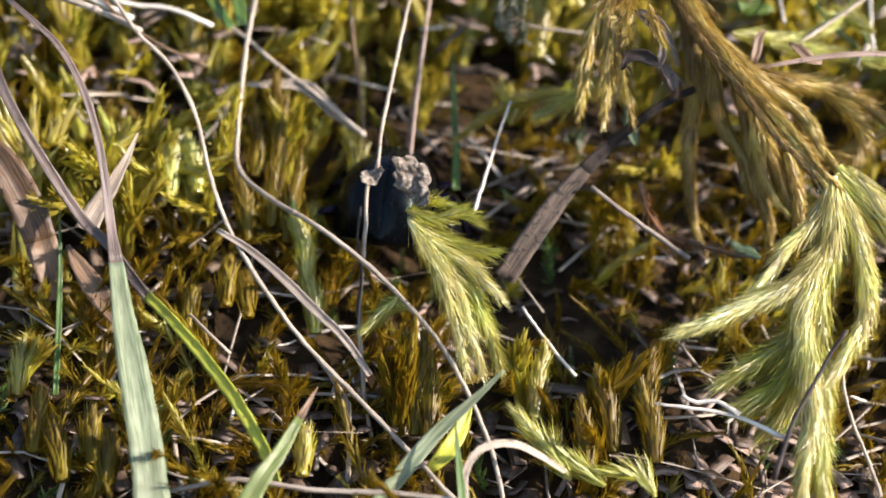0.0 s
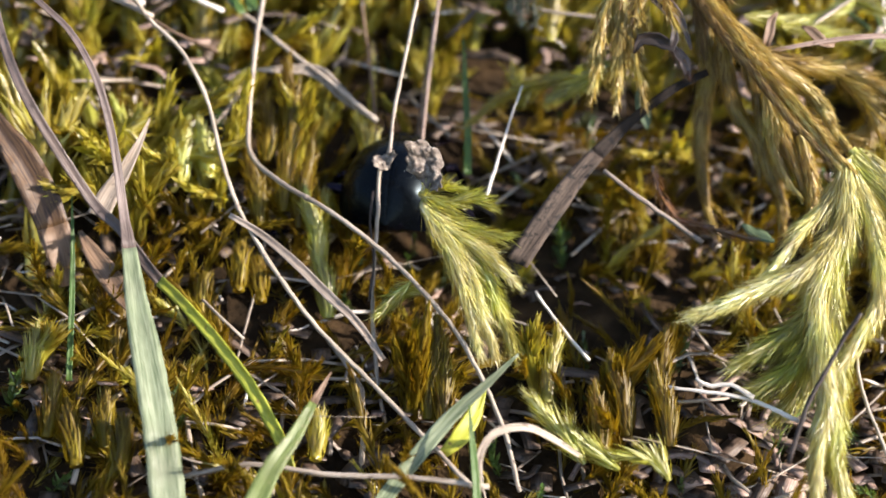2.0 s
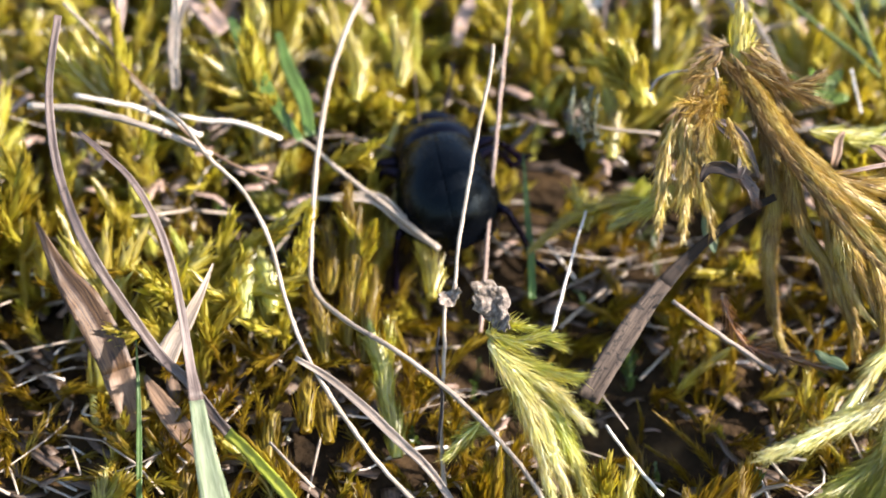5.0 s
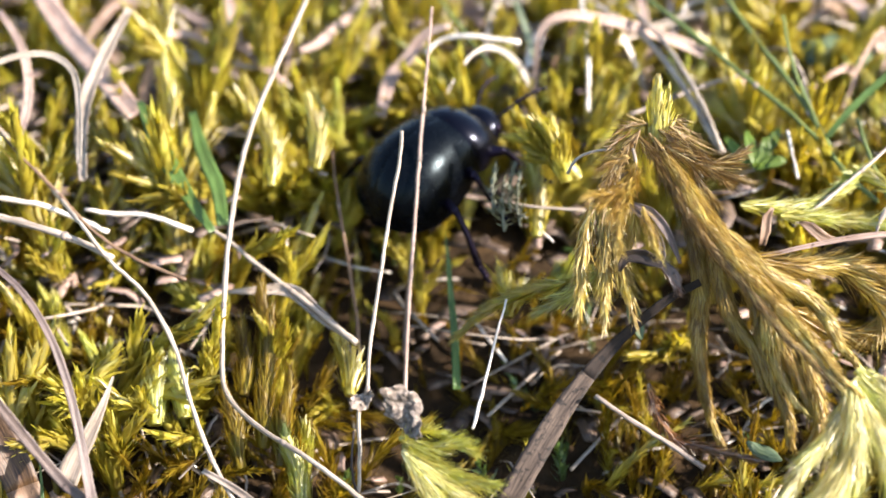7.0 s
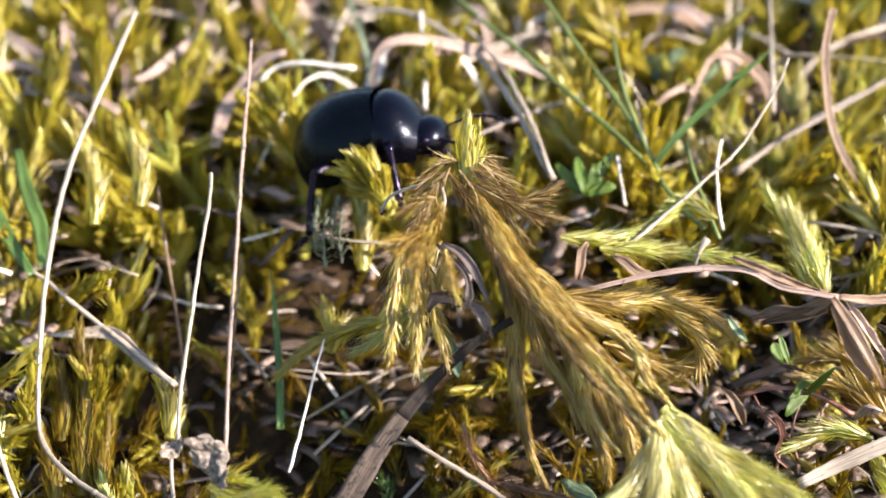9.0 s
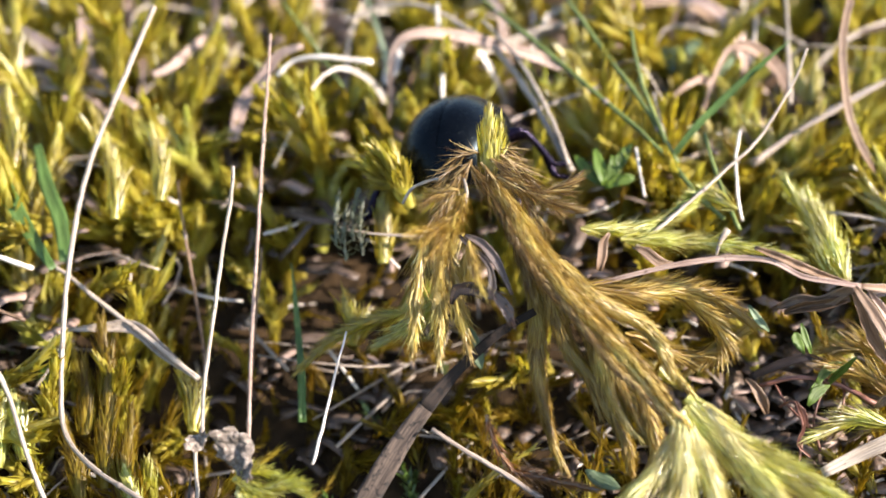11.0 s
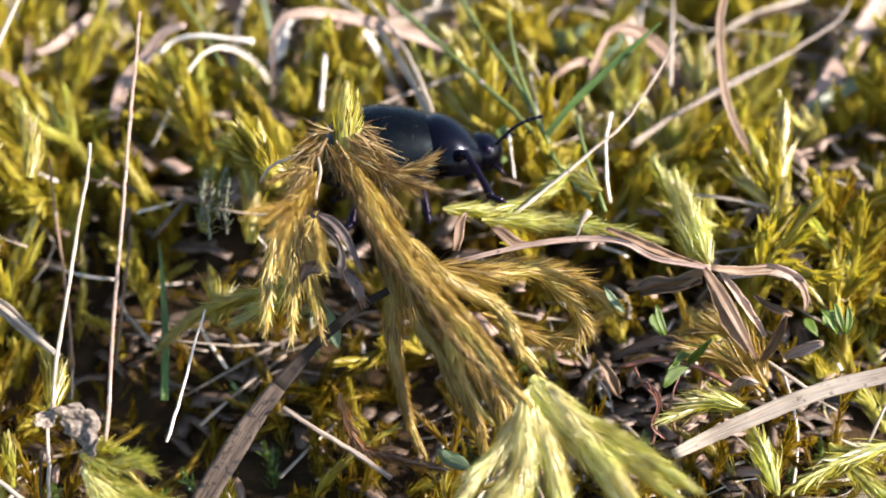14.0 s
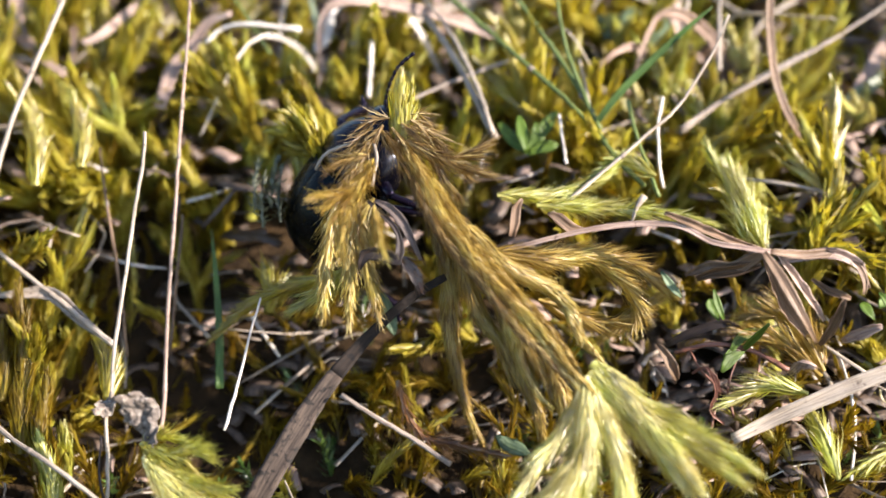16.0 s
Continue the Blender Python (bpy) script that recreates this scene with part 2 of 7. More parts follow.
def grain_of(rings, c):
    """For each vertex of a loft: its way round the ring, its way along the line, and a number of the piece's own."""
    k = len(rings[0])
    along = np.concatenate([[0], np.cumsum(np.linalg.norm(np.diff(c, axis=0), axis=1))])
    wide = np.concatenate([np.linalg.norm(r - r[k // 4], axis=1) for r in rings])
    return np.stack([wide, np.repeat(along, k), np.full(len(wide), 7.3 * (c[0] @ (1.0, 0.7, 0.4)) % 50)], 1)


def stem(name, label, category, mat, r0, r1, pts, into=None):
    """A thin stem, slightly uneven, with nodes."""
    c, t = spline(pts, 1.0)
    a, b = frames(t, (0.2, -1, 0.4))
    n = len(c)
    s = np.linspace(0, 1, n)
    c = c + rng.normal(0, 0.025, (n, 3))
    r = 0.78 * (r0 + (r1 - r0) * s) * (1 + rng.normal(0, 0.07, n))
    ang = np.arange(7) * 2 * np.pi / 7
    oval = np.stack([np.cos(ang), 0.85 * np.sin(ang)], 1)
    rings = [c[i] + r[i] * (oval[:, :1] * a[i] + oval[:, 1:] * b[i]) for i in range(n)]
    v, f = loft(rings)
    ob = placed(name, mesh(name, v, f, mat, grain=grain_of(rings, c)), label, category, into)
    if into is None and n > 12:
        for q in rng.uniform(0.15, 0.9, min(2, n // 22)):
            i = int(q * (n - 1))
            swell = [c[i] + d * t[i] + k * r[i] * (oval[:, :1] * a[i] + oval[:, 1:] * b[i]) for d, k in ((-0.4, 0.9), (-0.15, 1.18), (0.1, 1.25), (0.4, 0.95))]
            v, f = loft(swell)
            part("node", mesh("node", v, f, GREYDRY), ob, "darker swollen node")
    return ob


def blade(name, label, category, mat, widths, pts, fold=0.25, second=None, split=1.0, face=(0.1, -0.8, 0.6), into=None, piece="withered_tip"):
    """A leaf blade: keeled, thin but solid, its width following the list; past split (before it when negative) a piece of another material."""
    c, t = spline(pts, 0.9)
    up, side = frames(t, face)
    n = len(c)
    s = np.linspace(0, 1, n)
    w = np.interp(s, np.linspace(0, 1, len(widths)), widths) * 0.5
    w = w * (1 + rng.normal(0, 0.015, n))
    twist = np.cumsum(rng.normal(0, 0.03, n))
    nrm = np.cos(twist)[:, None] * up + np.sin(twist)[:, None] * side
    sid = -np.sin(twist)[:, None] * up + np.cos(twist)[:, None] * side
    th = 0.10
    xs = np.array([-1, -0.6, -0.22, 0, 0.22, 0.6, 1])
    rings = []
    for i in range(n):
        lift = fold * np.abs(xs) ** 1.3 * w[i] * (1 + 0.3 * math.sin(2.3 * i)) + rng.normal(0, 0.02, 7)
        top = c[i] + xs[:, None] * w[i] * sid[i] + (lift + th / 2)[:, None] * nrm[i]
        bot = c[i] + xs[::-1][:, None] * w[i] * 0.96 * sid[i] + (lift[::-1] - th / 2)[:, None] * nrm[i]
        rings.append(np.vstack([top, bot]))
    if second is None:
        v, f = loft(rings)
        return placed(name, mesh(name, v, f, mat, grain=grain_of(rings, c)), label, category, into)
    k = int(abs(split) * n)
    first, last = (slice(0, k + 1), slice(k, n)) if split > 0 else (slice(k, n), slice(0, k + 1))
    v, f = loft(rings[first])
    ob = placed(name, mesh(name, v, f, mat, grain=grain_of(rings[first], c[first])), label, category, into)
    v, f = loft(rings[last])
    part(piece, mesh(piece, v, f, second, grain=grain_of(rings[last], c[last])), ob)
    return ob


def leaflets(c, t, length, width, spread, count, radius, hint=(0.3, -1, 0.5), tipward=1.0, rnd=rng, lean=0.35, stray=0.10, spear=0.55, ruffle=0.07):
    """Overlapping hair-pointed leaflets round a line, each curved lengthwise and across, shorter and closer towards the tip."""
    n = len(c)
    s = np.sort(rnd.uniform(0, 1, count) ** tipward)
    x = s * (n - 1)
    i = np.minimum(x.astype(int), n - 2)
    fr = (x - i)[:, None]
    p = c[i] * (1 - fr) + c[i + 1] * fr
    a, b = frames(t, hint)
    tt, aa, bb = t[i], a[i], b[i]
    phi = np.arange(count) * 2.39996 + rnd.normal(0, 0.3, count)
    rad = np.cos(phi)[:, None] * aa + np.sin(phi)[:, None] * bb
    sp = np.radians(spread) * np.abs(1 + rnd.normal(0, lean, count)) * (1 - 0.75 * s ** 3)
    ln = length * rnd.uniform(0.6, 1.25, count) * (1 - spear * s ** 2)
    wd = width * rnd.uniform(0.7, 1.25, count)
    side = np.cross(tt, rad)
    d = np.cos(sp)[:, None] * tt + np.sin(sp)[:, None] * rad
    wide = np.cos(1.4 * sp)[:, None] * tt + np.sin(1.4 * sp)[:, None] * rad
    out = np.cos(sp)[:, None] * rad - np.sin(sp)[:, None] * tt
    base = p + rad * (radius * (1 - 0.85 * s ** 2))[:, None]
    low = base + wide * (ln * 0.30)[:, None]
    curl = rnd.normal(0, stray, (count, 3)) * ln[:, None]
    high = base + wide * (ln * 0.30)[:, None] + d * (ln * 0.36)[:, None] + curl * 0.25
    tip = base + d * ln[:, None] + curl
    w = (wd * 0.5)[:, None] * side
    cup = out * (wd * 0.18)[:, None]
    v = np.stack([base, low + w - cup, low - w - cup, high + 0.5 * w - cup * 0.5, high - 0.5 * w - cup * 0.5, tip], 1).reshape(-1, 3)
    out = out + rnd.normal(0, ruffle, (count, 3))
    nr = np.stack([out, out + 0.45 * side, out - 0.45 * side, out + 0.35 * side, out - 0.35 * side, out], 1).reshape(-1, 3)
    nr = nr / np.linalg.norm(nr, axis=1)[:, None]
    k = np.arange(count)[:, None] * 6
    f = np.stack([k + [0, 2, 1], k + [1, 2, 4], k + [1, 4, 3], k + [3, 4, 5]], 1).reshape(-1, 3)
    q = v[f[0]]
    if np.cross(q[1] - q[0], q[2] - q[0]) @ out[0] < 0:
        f = f[:, ::-1]
    return v, f, nr


def stalk_data(c, t, radius):
    a, b = frames(t, (0.3, -1, 0.5))
    ang = np.arange(4 if radius < 0.3 else 8) * 2 * np.pi / (4 if radius < 0.3 else 8)
    keep = np.linspace(0, len(c) - 1, max(3, len(c) // 2)).astype(int)
    around = [np.cos(ang)[:, None] * a[i] + np.sin(ang)[:, None] * b[i] for i in keep]
    v, f = loft([c[i] + radius * (1 - 0.6 * i / len(c)) * o for i, o in zip(keep, around)])
    return v, np.array([(g[0], g[k], g[k + 1]) for g in f for k in range(1, len(g) - 1)]), np.concatenate(around)


def shoot_data(c, t, length, width, spread, count, radius, **kw):
    """A moss stem with its leaflets."""
    v, f, n = leaflets(c, t, length, width, spread, count, radius, **kw)
    sv, sf, sn = stalk_data(c, t, radius * 0.8)
    return np.vstack([v, sv]), np.vstack([f, sf + len(v)]), np.vstack([n, sn])


def frond(name, label, category, mat, length, width, spread, per_mm, radius, pts, into=None, stray=0.10, ruffle=0.24, spear=0.3):
    """A single moss shoot along a line from its foot to its tip: stalk and leaflets."""
    c, t = spline(pts, 0.8)
    drift = np.cumsum(rng.normal(0, 0.07, (len(c), 3)), axis=0)
    c = c + drift * np.linspace(0, 1, len(c))[:, None]
    count = int(per_mm * np.linalg.norm(np.diff(c, axis=0), axis=1).sum())
    v, f, n = stalk_data(c, t, radius * 0.8)
    ob = placed(name, mesh(name, v, f, mat, normals=n), label, category, into, "moss fronds")
    v, f, n = leaflets(c, t, length, width, spread, count, radius, lean=0.5, stray=stray, ruffle=ruffle, spear=spear)
    part("foliage", mesh("foliage", v, f, mat, normals=n), ob)
    return ob


def plume(mat, label, foot, tip, bow, stout, seed):
    """A stout smooth moss shoot with pointed side branches."""
    r = np.random.default_rng(seed)
    foot, tip = np.array(foot), np.array(tip)
    long = np.linalg.norm(tip - foot)
    c, t = spline([foot, foot * 0.65 + tip * 0.35 + np.array(bow) * 0.7, foot * 0.3 + tip * 0.7 + np.array(bow), tip], 0.7)
    v, f, n = stalk_data(c, t, stout * 0.8)
    ob = placed("moss_frond", mesh("moss_frond", v, f, mat, normals=n), label, "moss", None, "moss fronds")
    pieces = [leaflets(c, t, 3.4, 0.46, 6, int(24 * long), stout, rnd=r, ruffle=0.07, stray=0.025, lean=0.25)]
    turn = r.uniform(0, 6.283)
    for _ in range(r.integers(2, 5)):
        turn += 2.2 + r.normal(0, 0.4)
        i = int(r.uniform(0.15, 0.7) * len(c))
        a, b = frames(t[i:i + 1], (0.3, -1, 0.5))
        go = (math.cos(turn) * a[0] + math.sin(turn) * b[0]) * r.uniform(0.4, 0.7) + t[i]
        go = go / np.linalg.norm(go) * long * r.uniform(0.3, 0.5)
        bc, bt = spline([c[i], c[i] + go * 0.5, c[i] + go + (0, 0, 0.08 * long)], 0.7)
        pieces.append(leaflets(bc, bt, 2.6, 0.4, 7, int(24 * np.linalg.norm(go)) + 20, stout * 0.7, rnd=r, ruffle=0.07, stray=0.025, lean=0.25))
    off, vs, fs, ns = 0, [], [], []
    for v, f, n in pieces:
        vs.append(v), fs.append(f + off), ns.append(n)
        off += len(v)
    part("foliage", mesh("foliage", np.vstack(vs), np.vstack(fs), mat, normals=np.vstack(ns)), ob)


# ---- ground ----
def ground_height(x, y):
    """Soil surface in millimetres: rising gently to the back, with a hollow where the beetle starts."""
    h = -16.5 + 0.40 * (min(max(y, -60), 0) + 40) + 0.12 * (min(max(y, 0), 300))
    h += 1.6 * noise.noise((x * 0.05, y * 0.05, 0.3)) + 0.7 * noise.noise((x * 0.16, y * 0.16, 4.1))
    h -= 4.0 * math.exp(-((x + 2) / 12) ** 2 - ((y + 12) / 9) ** 2)
    h += 4.0 * math.exp(-((x - 62) / 14) ** 2 - ((y + 14) / 12) ** 2)
    return h


def make_ground():
    g = np.unique(np.concatenate([np.linspace(-420, -150, 12), np.linspace(-140, 180, 129), np.linspace(190, 460, 12)]))
    n = len(g)
    v = [(x, y, ground_height(x, y)) for y in g for x in g]
    f = [(j * n + i, j * n + i + 1, (j + 1) * n + i + 1, (j + 1) * n + i) for j in range(n - 1) for i in range(n - 1)]
    tagged(new("ground", mesh("ground", v, f, SOIL)), "dark brown crumbly soil under moss", "ground", kind="structure")


make_ground()


# ---- moss carpet ----
def prototypes(count, seed, tall, length, width, spread, leaves, radius, crook=0.28, spear=0.55):
    r = np.random.default_rng(seed)
    out = []
    for _ in range(count):
        h = tall * r.uniform(0.7, 1.25)
        bend = r.normal(0, crook, 2) * h
        curl = r.normal(0, 0.12, 2) * h
        pts = [(0, 0, -1.0), (bend[0] * 0.15, bend[1] * 0.15, h * 0.35), (bend[0] * 0.5, bend[1] * 0.5, h * 0.7),
               (bend[0] + curl[0], bend[1] + curl[1], h)]
        c, t = spline(pts, 1.0)
        out.append(shoot_data(c, t, length * r.uniform(0.8, 1.2), width, spread * r.uniform(0.7, 1.3), leaves, radius, tipward=0.8, rnd=r, spear=spear))
    return out


def branched(count, seed, tall, length, width, spread, leaves, radius):
    """Upright shoots with pointed side branches, all closely leaved."""
    r = np.random.default_rng(seed)
    out = []
    for _ in range(count):
        h = tall * r.uniform(0.7, 1.2)
        bend = np.append(r.normal(0, 0.25, 2) * h, 0)
        main, mt = spline([(0, 0, -1.0), bend * 0.15 + (0, 0, h * 0.35), bend * 0.5 + (0, 0, h * 0.7), bend + (0, 0, h)], 1.0)
        pieces = [shoot_data(main, mt, length * r.uniform(0.85, 1.15), width, spread, leaves, radius, tipward=0.85, rnd=r, spear=0.6)]
        turn = r.uniform(0, 6.283)
        for _ in range(r.integers(1, 5)):
            turn += 2.4 + r.normal(0, 0.4)
            i = int(r.uniform(0.25, 0.75) * len(main))
            go = np.array((math.cos(turn), math.sin(turn), 0)) * r.uniform(0.45, 0.8) + mt[i]
            go = go / np.linalg.norm(go) * h * r.uniform(0.25, 0.5)
            c, t = spline([main[i], main[i] + go * 0.5, main[i] + go + (0, 0, 0.12 * h)], 0.9)
            pieces.append(shoot_data(c, t, length * 0.75, width * 0.85, spread * 1.1, int(leaves * 0.36), radius * 0.75, tipward=0.9, rnd=r, spear=0.6))
        off, vs, fs, ns = 0, [], [], []
        for v, f, n in pieces:
            vs.append(v), fs.append(f + off), ns.append(n)
            off += len(v)
        out.append((np.vstack(vs), np.vstack(fs), np.vstack(ns)))
    return out


def scatter(name, label, category, mat, protos, places, seed, kind="stuff"):
    """Many small shoots joined into one sheet of moss. places: x, y, size, lean."""
    r = np.random.default_rng(seed)
    vs, fs, ns, off = [], [], [], 0
    for x, y, size, lean in places:
        v, f, n = protos[r.integers(len(protos))]
        rot = np.array(Euler((r.normal(0, lean), r.normal(0, lean), r.uniform(0, 6.283))).to_matrix()).T
        vs.append((v * size) @ rot + (x, y, ground_height(x, y)))
        fs.append(f + off)
        ns.append(n @ rot)
        off += len(v)
    v, f = np.vstack(vs) * MM, np.vstack(fs).astype(np.int32)
    me = bpy.data.meshes.new(name)
    me.vertices.add(len(v))
    me.vertices.foreach_set("co", v.astype(np.float32).ravel())
    me.loops.add(f.size)
    me.loops.foreach_set("vertex_index", f.ravel())
    me.polygons.add(len(f))
    me.polygons.foreach_set("loop_start", np.arange(len(f), dtype=np.int32) * 3)
    me.materials.append(mat)
    me.update(calc_edges=True)
    me.polygons.foreach_set("use_smooth", np.ones(len(f), dtype=bool))
    me.normals_split_custom_set_from_vertices(np.vstack(ns).tolist())
    return tagged(new(name, me), label, category, kind=kind)


# places where the beetle has pressed the moss down
TRODDEN = ((-7, -8), (-4, -3), (-3, 5), (2, 8), (7, 10), (20, 4))


def cover(seed, spacing, want, lean=0.28, sizes=(0.6, 1.3), tuft=(1, 1)):
    """Jittered places over the seen stretch, kept with the chance that want(x, y) gives; each a tuft of a few shoots."""
    r = np.random.default_rng(seed)
    out = []
    for y in np.arange(-66, 88, spacing):
        for x in np.arange(-78, 112, spacing):
            px, py = x + r.uniform(-0.6, 0.6) * spacing, y + r.uniform(-0.6, 0.6) * spacing
            if r.uniform() < want(px, py):
                low = 1 - 0.35 * math.exp(-((px - 16) / 24) ** 2 - ((py - 1) / 9) ** 2)
                for bx, by in TRODDEN:
                    low *= 1 - 0.5 * math.exp(-((px - bx) ** 2 + (py - by) ** 2) / 22)
                for _ in range(r.integers(tuft[0], tuft[1] + 1)):
                    out.append((px + r.normal(0, 0.9), py + r.normal(0, 0.9), r.uniform(*sizes) * low, lean))
    return out


def patch(x, y, scale, seed):
    return 0.5 + 0.5 * noise.noise((x * scale, y * scale, seed))


def hollow(x, y):
    return max(math.exp(-((x + 1) / 14) ** 2 - ((y + 16) / 11) ** 2), math.exp(-((x - 14) / 13) ** 2 - ((y + 26) / 10) ** 2))


def littered(x, y):
    """Patches where dead leaves and twigs lie open between the mosses."""
    return max(math.exp(-((x - 52) / 15) ** 2 - ((y + 14) / 11) ** 2), math.exp(-((x - 31) / 13) ** 2 - ((y + 42) / 9) ** 2))


def tall_wish(x, y):
    edge = -9 + 9 * math.exp(-((x - 4) / 16) ** 2) - 9 / (1 + math.exp((x + 20) / 3))
    back = 1 / (1 + math.exp(-(y - edge) / 2.5))
    return back * (0.06 + 0.94 * (patch(x, y, 0.08, 1.0) > 0.47)) * (1 - 0.9 * hollow(x, y)) * (1 - 0.8 * littered(x, y))


def low_wish(x, y):
    front = 1 / (1 + math.exp((y - 1) / 3))
    corner = math.exp(-((x + 32) / 12) ** 2 - ((y + 45) / 10) ** 2)
    return front * (0.26 + 0.9 * (patch(x, y, 0.06, 8.0) + 0.3 * corner > 0.46)) * (1 - 0.8 * hollow(x, y)) * (1 - 0.85 * littered(x, y))


TALL = branched(26, 11, 13.5, 4.6, 0.66, 7, 80, 0.9)
FINE = prototypes(12, 14, 8.5, 3.4, 0.26, 17, 100, 0.2)
LOW = prototypes(18, 12, 6.4, 1.9, 0.22, 22, 128, 0.2, 0.5, 0.4)
scatter("moss_carpet", "dense golden-green moss of upright pointed shoots", "moss", MOSS, TALL, cover(21, 4.4, tall_wish, 0.36, (0.65, 1.4), (1, 2)), 31)
scatter("fine_moss", "fine amber moss between the taller shoots", "moss", MOSSAMBER, FINE, cover(24, 5.0, lambda x, y: (0.35 + 0.6 * (patch(x, y, 0.08, 1.0) > 0.48)) / (1 + math.exp(-(y + 2) / 3)), 0.4), 34)
scatter("low_moss", "low feathery yellow-brown moss between litter", "moss", MOSSAMBER, LOW, cover(22, 2.6, low_wish, 0.5, (0.5, 1.4)), 32)
scatter("yellow_moss", "brighter yellow-green feathery moss in patches", "moss", MOSS, LOW, cover(25, 3.4, lambda x, y: low_wish(x, y) * (patch(x, y, 0.07, 21.0) > 0.60), 0.5, (0.6, 1.3)), 35)
scatter("green_moss", "small dark green star-like moss", "moss", MOSSGREEN, prototypes(6, 13, 4.0, 1.3, 0.4, 45, 40, 0.15),
        cover(23, 4.0, lambda x, y: 0.30 * (patch(x, y, 0.09, 15.0) > 0.52)), 33)


def litter_bits(name, label, seed, count, mat, long, thick, flats=(0.15, 0.9), matted=False, front=0.35):
    """Broken straws and leaf crumbs lying criss-cross on the soil, joined."""
    r = np.random.default_rng(seed)
    vs, fs, gs, off = [], [], [], 0
    for _ in range(count):
        x, y = r.uniform(-75, 108), r.uniform(-62, 115) if r.uniform() < 0.6 else r.uniform(-62, 0)
        if matted and (y < -6 or patch(x, y, 0.08, 1.0) > 0.50 or (-14 < x < 30 and y < 9)):
            continue
        bare = littered(x, y)
        if front == 0.0 and r.uniform() > bare:
            continue
        if r.uniform() < 0.95 * hollow(x, y) or (y < 2 and not matted and r.uniform() > front + (1 - front) * bare):
            continue
        ln, a, tilt = long * r.uniform(0.3, 1.3), r.uniform(0, 6.283), r.normal(0.1, 0.25)
        d = np.array((math.cos(a) * math.cos(tilt), math.sin(a) * math.cos(tilt), math.sin(tilt)))
        z = ground_height(x, y) + r.uniform(0.3, 2.0) + ((3.0 + 6.0 * r.uniform() if matted else 10.0 * r.uniform()) if y > -6 + 6 * (not matted) else 0)
        mid = np.array((x, y, z))
        bow = np.array((r.normal(0, 0.12), r.normal(0, 0.12), r.uniform(0, 0.15))) * ln
        c, t = spline([mid - d * ln / 2, mid + bow, mid + d * ln / 2], ln / 3)
        p, q = frames(t, (0, 0, 1))
        wide = thick * r.uniform(0.5, 1.6)
        flat = r.uniform(*flats)
        ang = np.arange(5) * 2 * np.pi / 5
        rings = [c[i] + wide * (flat * np.cos(ang)[:, None] * p[i] + np.sin(ang)[:, None] * q[i]) for i in range(len(c))]
        v, f = loft(rings)
        vs.append(v)
        gs.append(grain_of(rings, c))
        fs += [tuple(j + off for j in g) for g in f]
        off += len(v)
    return tagged(new(name, mesh(name, np.vstack(vs), fs, mat, grain=np.vstack(gs))), label, "litter", kind="stuff")


litter_bits("straw_litter", "pale broken straws lying criss-cross on the soil", 41, 720, DRY, 17, 0.17, front=0.9)
litter_bits("leaf_litter", "brown crumbled leaf litter on the soil", 42, 4200, LITTER, 4.5, 0.75, (0.06, 0.25))
litter_bits("bleached_litter", "short bleached plant bits on the soil", 43, 420, WHITEDRY, 7, 0.15, front=0.8)
litter_bits("leaf_scraps", "pinkish dry leaf scraps lying open between mosses", 47, 9000, PINKDRY, 4.0, 0.6, (0.06, 0.25), front=0.0)
litter_bits("pink_litter", "pinkish-brown curled leaf scraps on the soil", 44, 700, PINKDRY, 3.0, 0.45, (0.06, 0.3), front=0.5)
litter_bits("matted_straw", "pale matted straw in gaps of the moss", 45, 800, DRY, 10, 0.24, (0.2, 0.8), True)
litter_bits("matted_leaves", "pinkish matted dead leaves in gaps of the moss", 46, 1700, PINKDRY, 4.5, 0.6, (0.06, 0.25), True)


# ---- stems, leaves and moss fronds (millimetres) ----
stem("dry_grass_stem", "pale dry grass stem with a bend, rooted in moss", "grass stem", DRY, 0.42, 0.3, [(-12.0, 14.1, 32.2), (-14.3, 10.6, 28.0), (-18.6, 2.4, 19.7), (-20.1, -6.2, 12.8), (-20.3, -14.2, 6.1), (-19.9, -17.6, 2.6), (-16.8, -22.2, 2.0), (-11.6, -26.4, 1.2), (-7.1, -29.7, -0.4), (-3.2, -33.2, -2.1), (0.7, -37.1, -4.7), (3.4, -41.0, -7.4), (5.6, -45.1, -10.6), (6.9, -49.2, -13.6)])
stem("dry_grass_stem", "thin straw-coloured grass stem arching over the moss", "grass stem", DRY, 0.3, 0.36, [(-48.4, 8.3, 21.6), (-44.6, 5.6, 19.0), (-38.9, 0.8, 14.8), (-33.2, -10.9, 16.8), (-30.3, -13.5, 14.4), (-27.0, -15.9, 12.4), (-24.1, -19.1, 8.9), (-22.3, -22.7, 4.6), (-20.6, -25.7, 1.4), (-18.3, -29.3, -0.8), (-15.2, -33.1, -3.3), (-11.2, -37.1, -6.1), (-6.3, -41.1, -8.7), (-2.2, -44.8, -10.8), (2.6, -49.7, -12.9)])
blade("grass_blade", "withered brown grass blade turning yellow-green at its foot", "grass blade", DARKSTEM, [0.7, 0.8, 0.9, 1.0, 1.0, 1.1, 1.3, 1.2], [(-43.3, -15.7, 29.4), (-43.9, -18.7, 23.9), (-43.1, -22.4, 19.4), (-41.4, -25.8, 15.5), (-38.5, -29.4, 11.5), (-33.1, -31.3, 3.4), (-30.3, -33.0, 1.6), (-26.8, -35.9, -1.3), (-24.0, -38.0, -2.8), (-20.6, -40.6, -5.1), (-17.3, -43.4, -7.8), (-14.4, -46.5, -11.0), (-13.2, -48.7, -12.9)], fold=0.25, second=YELLOWBLADE, split=0.66)
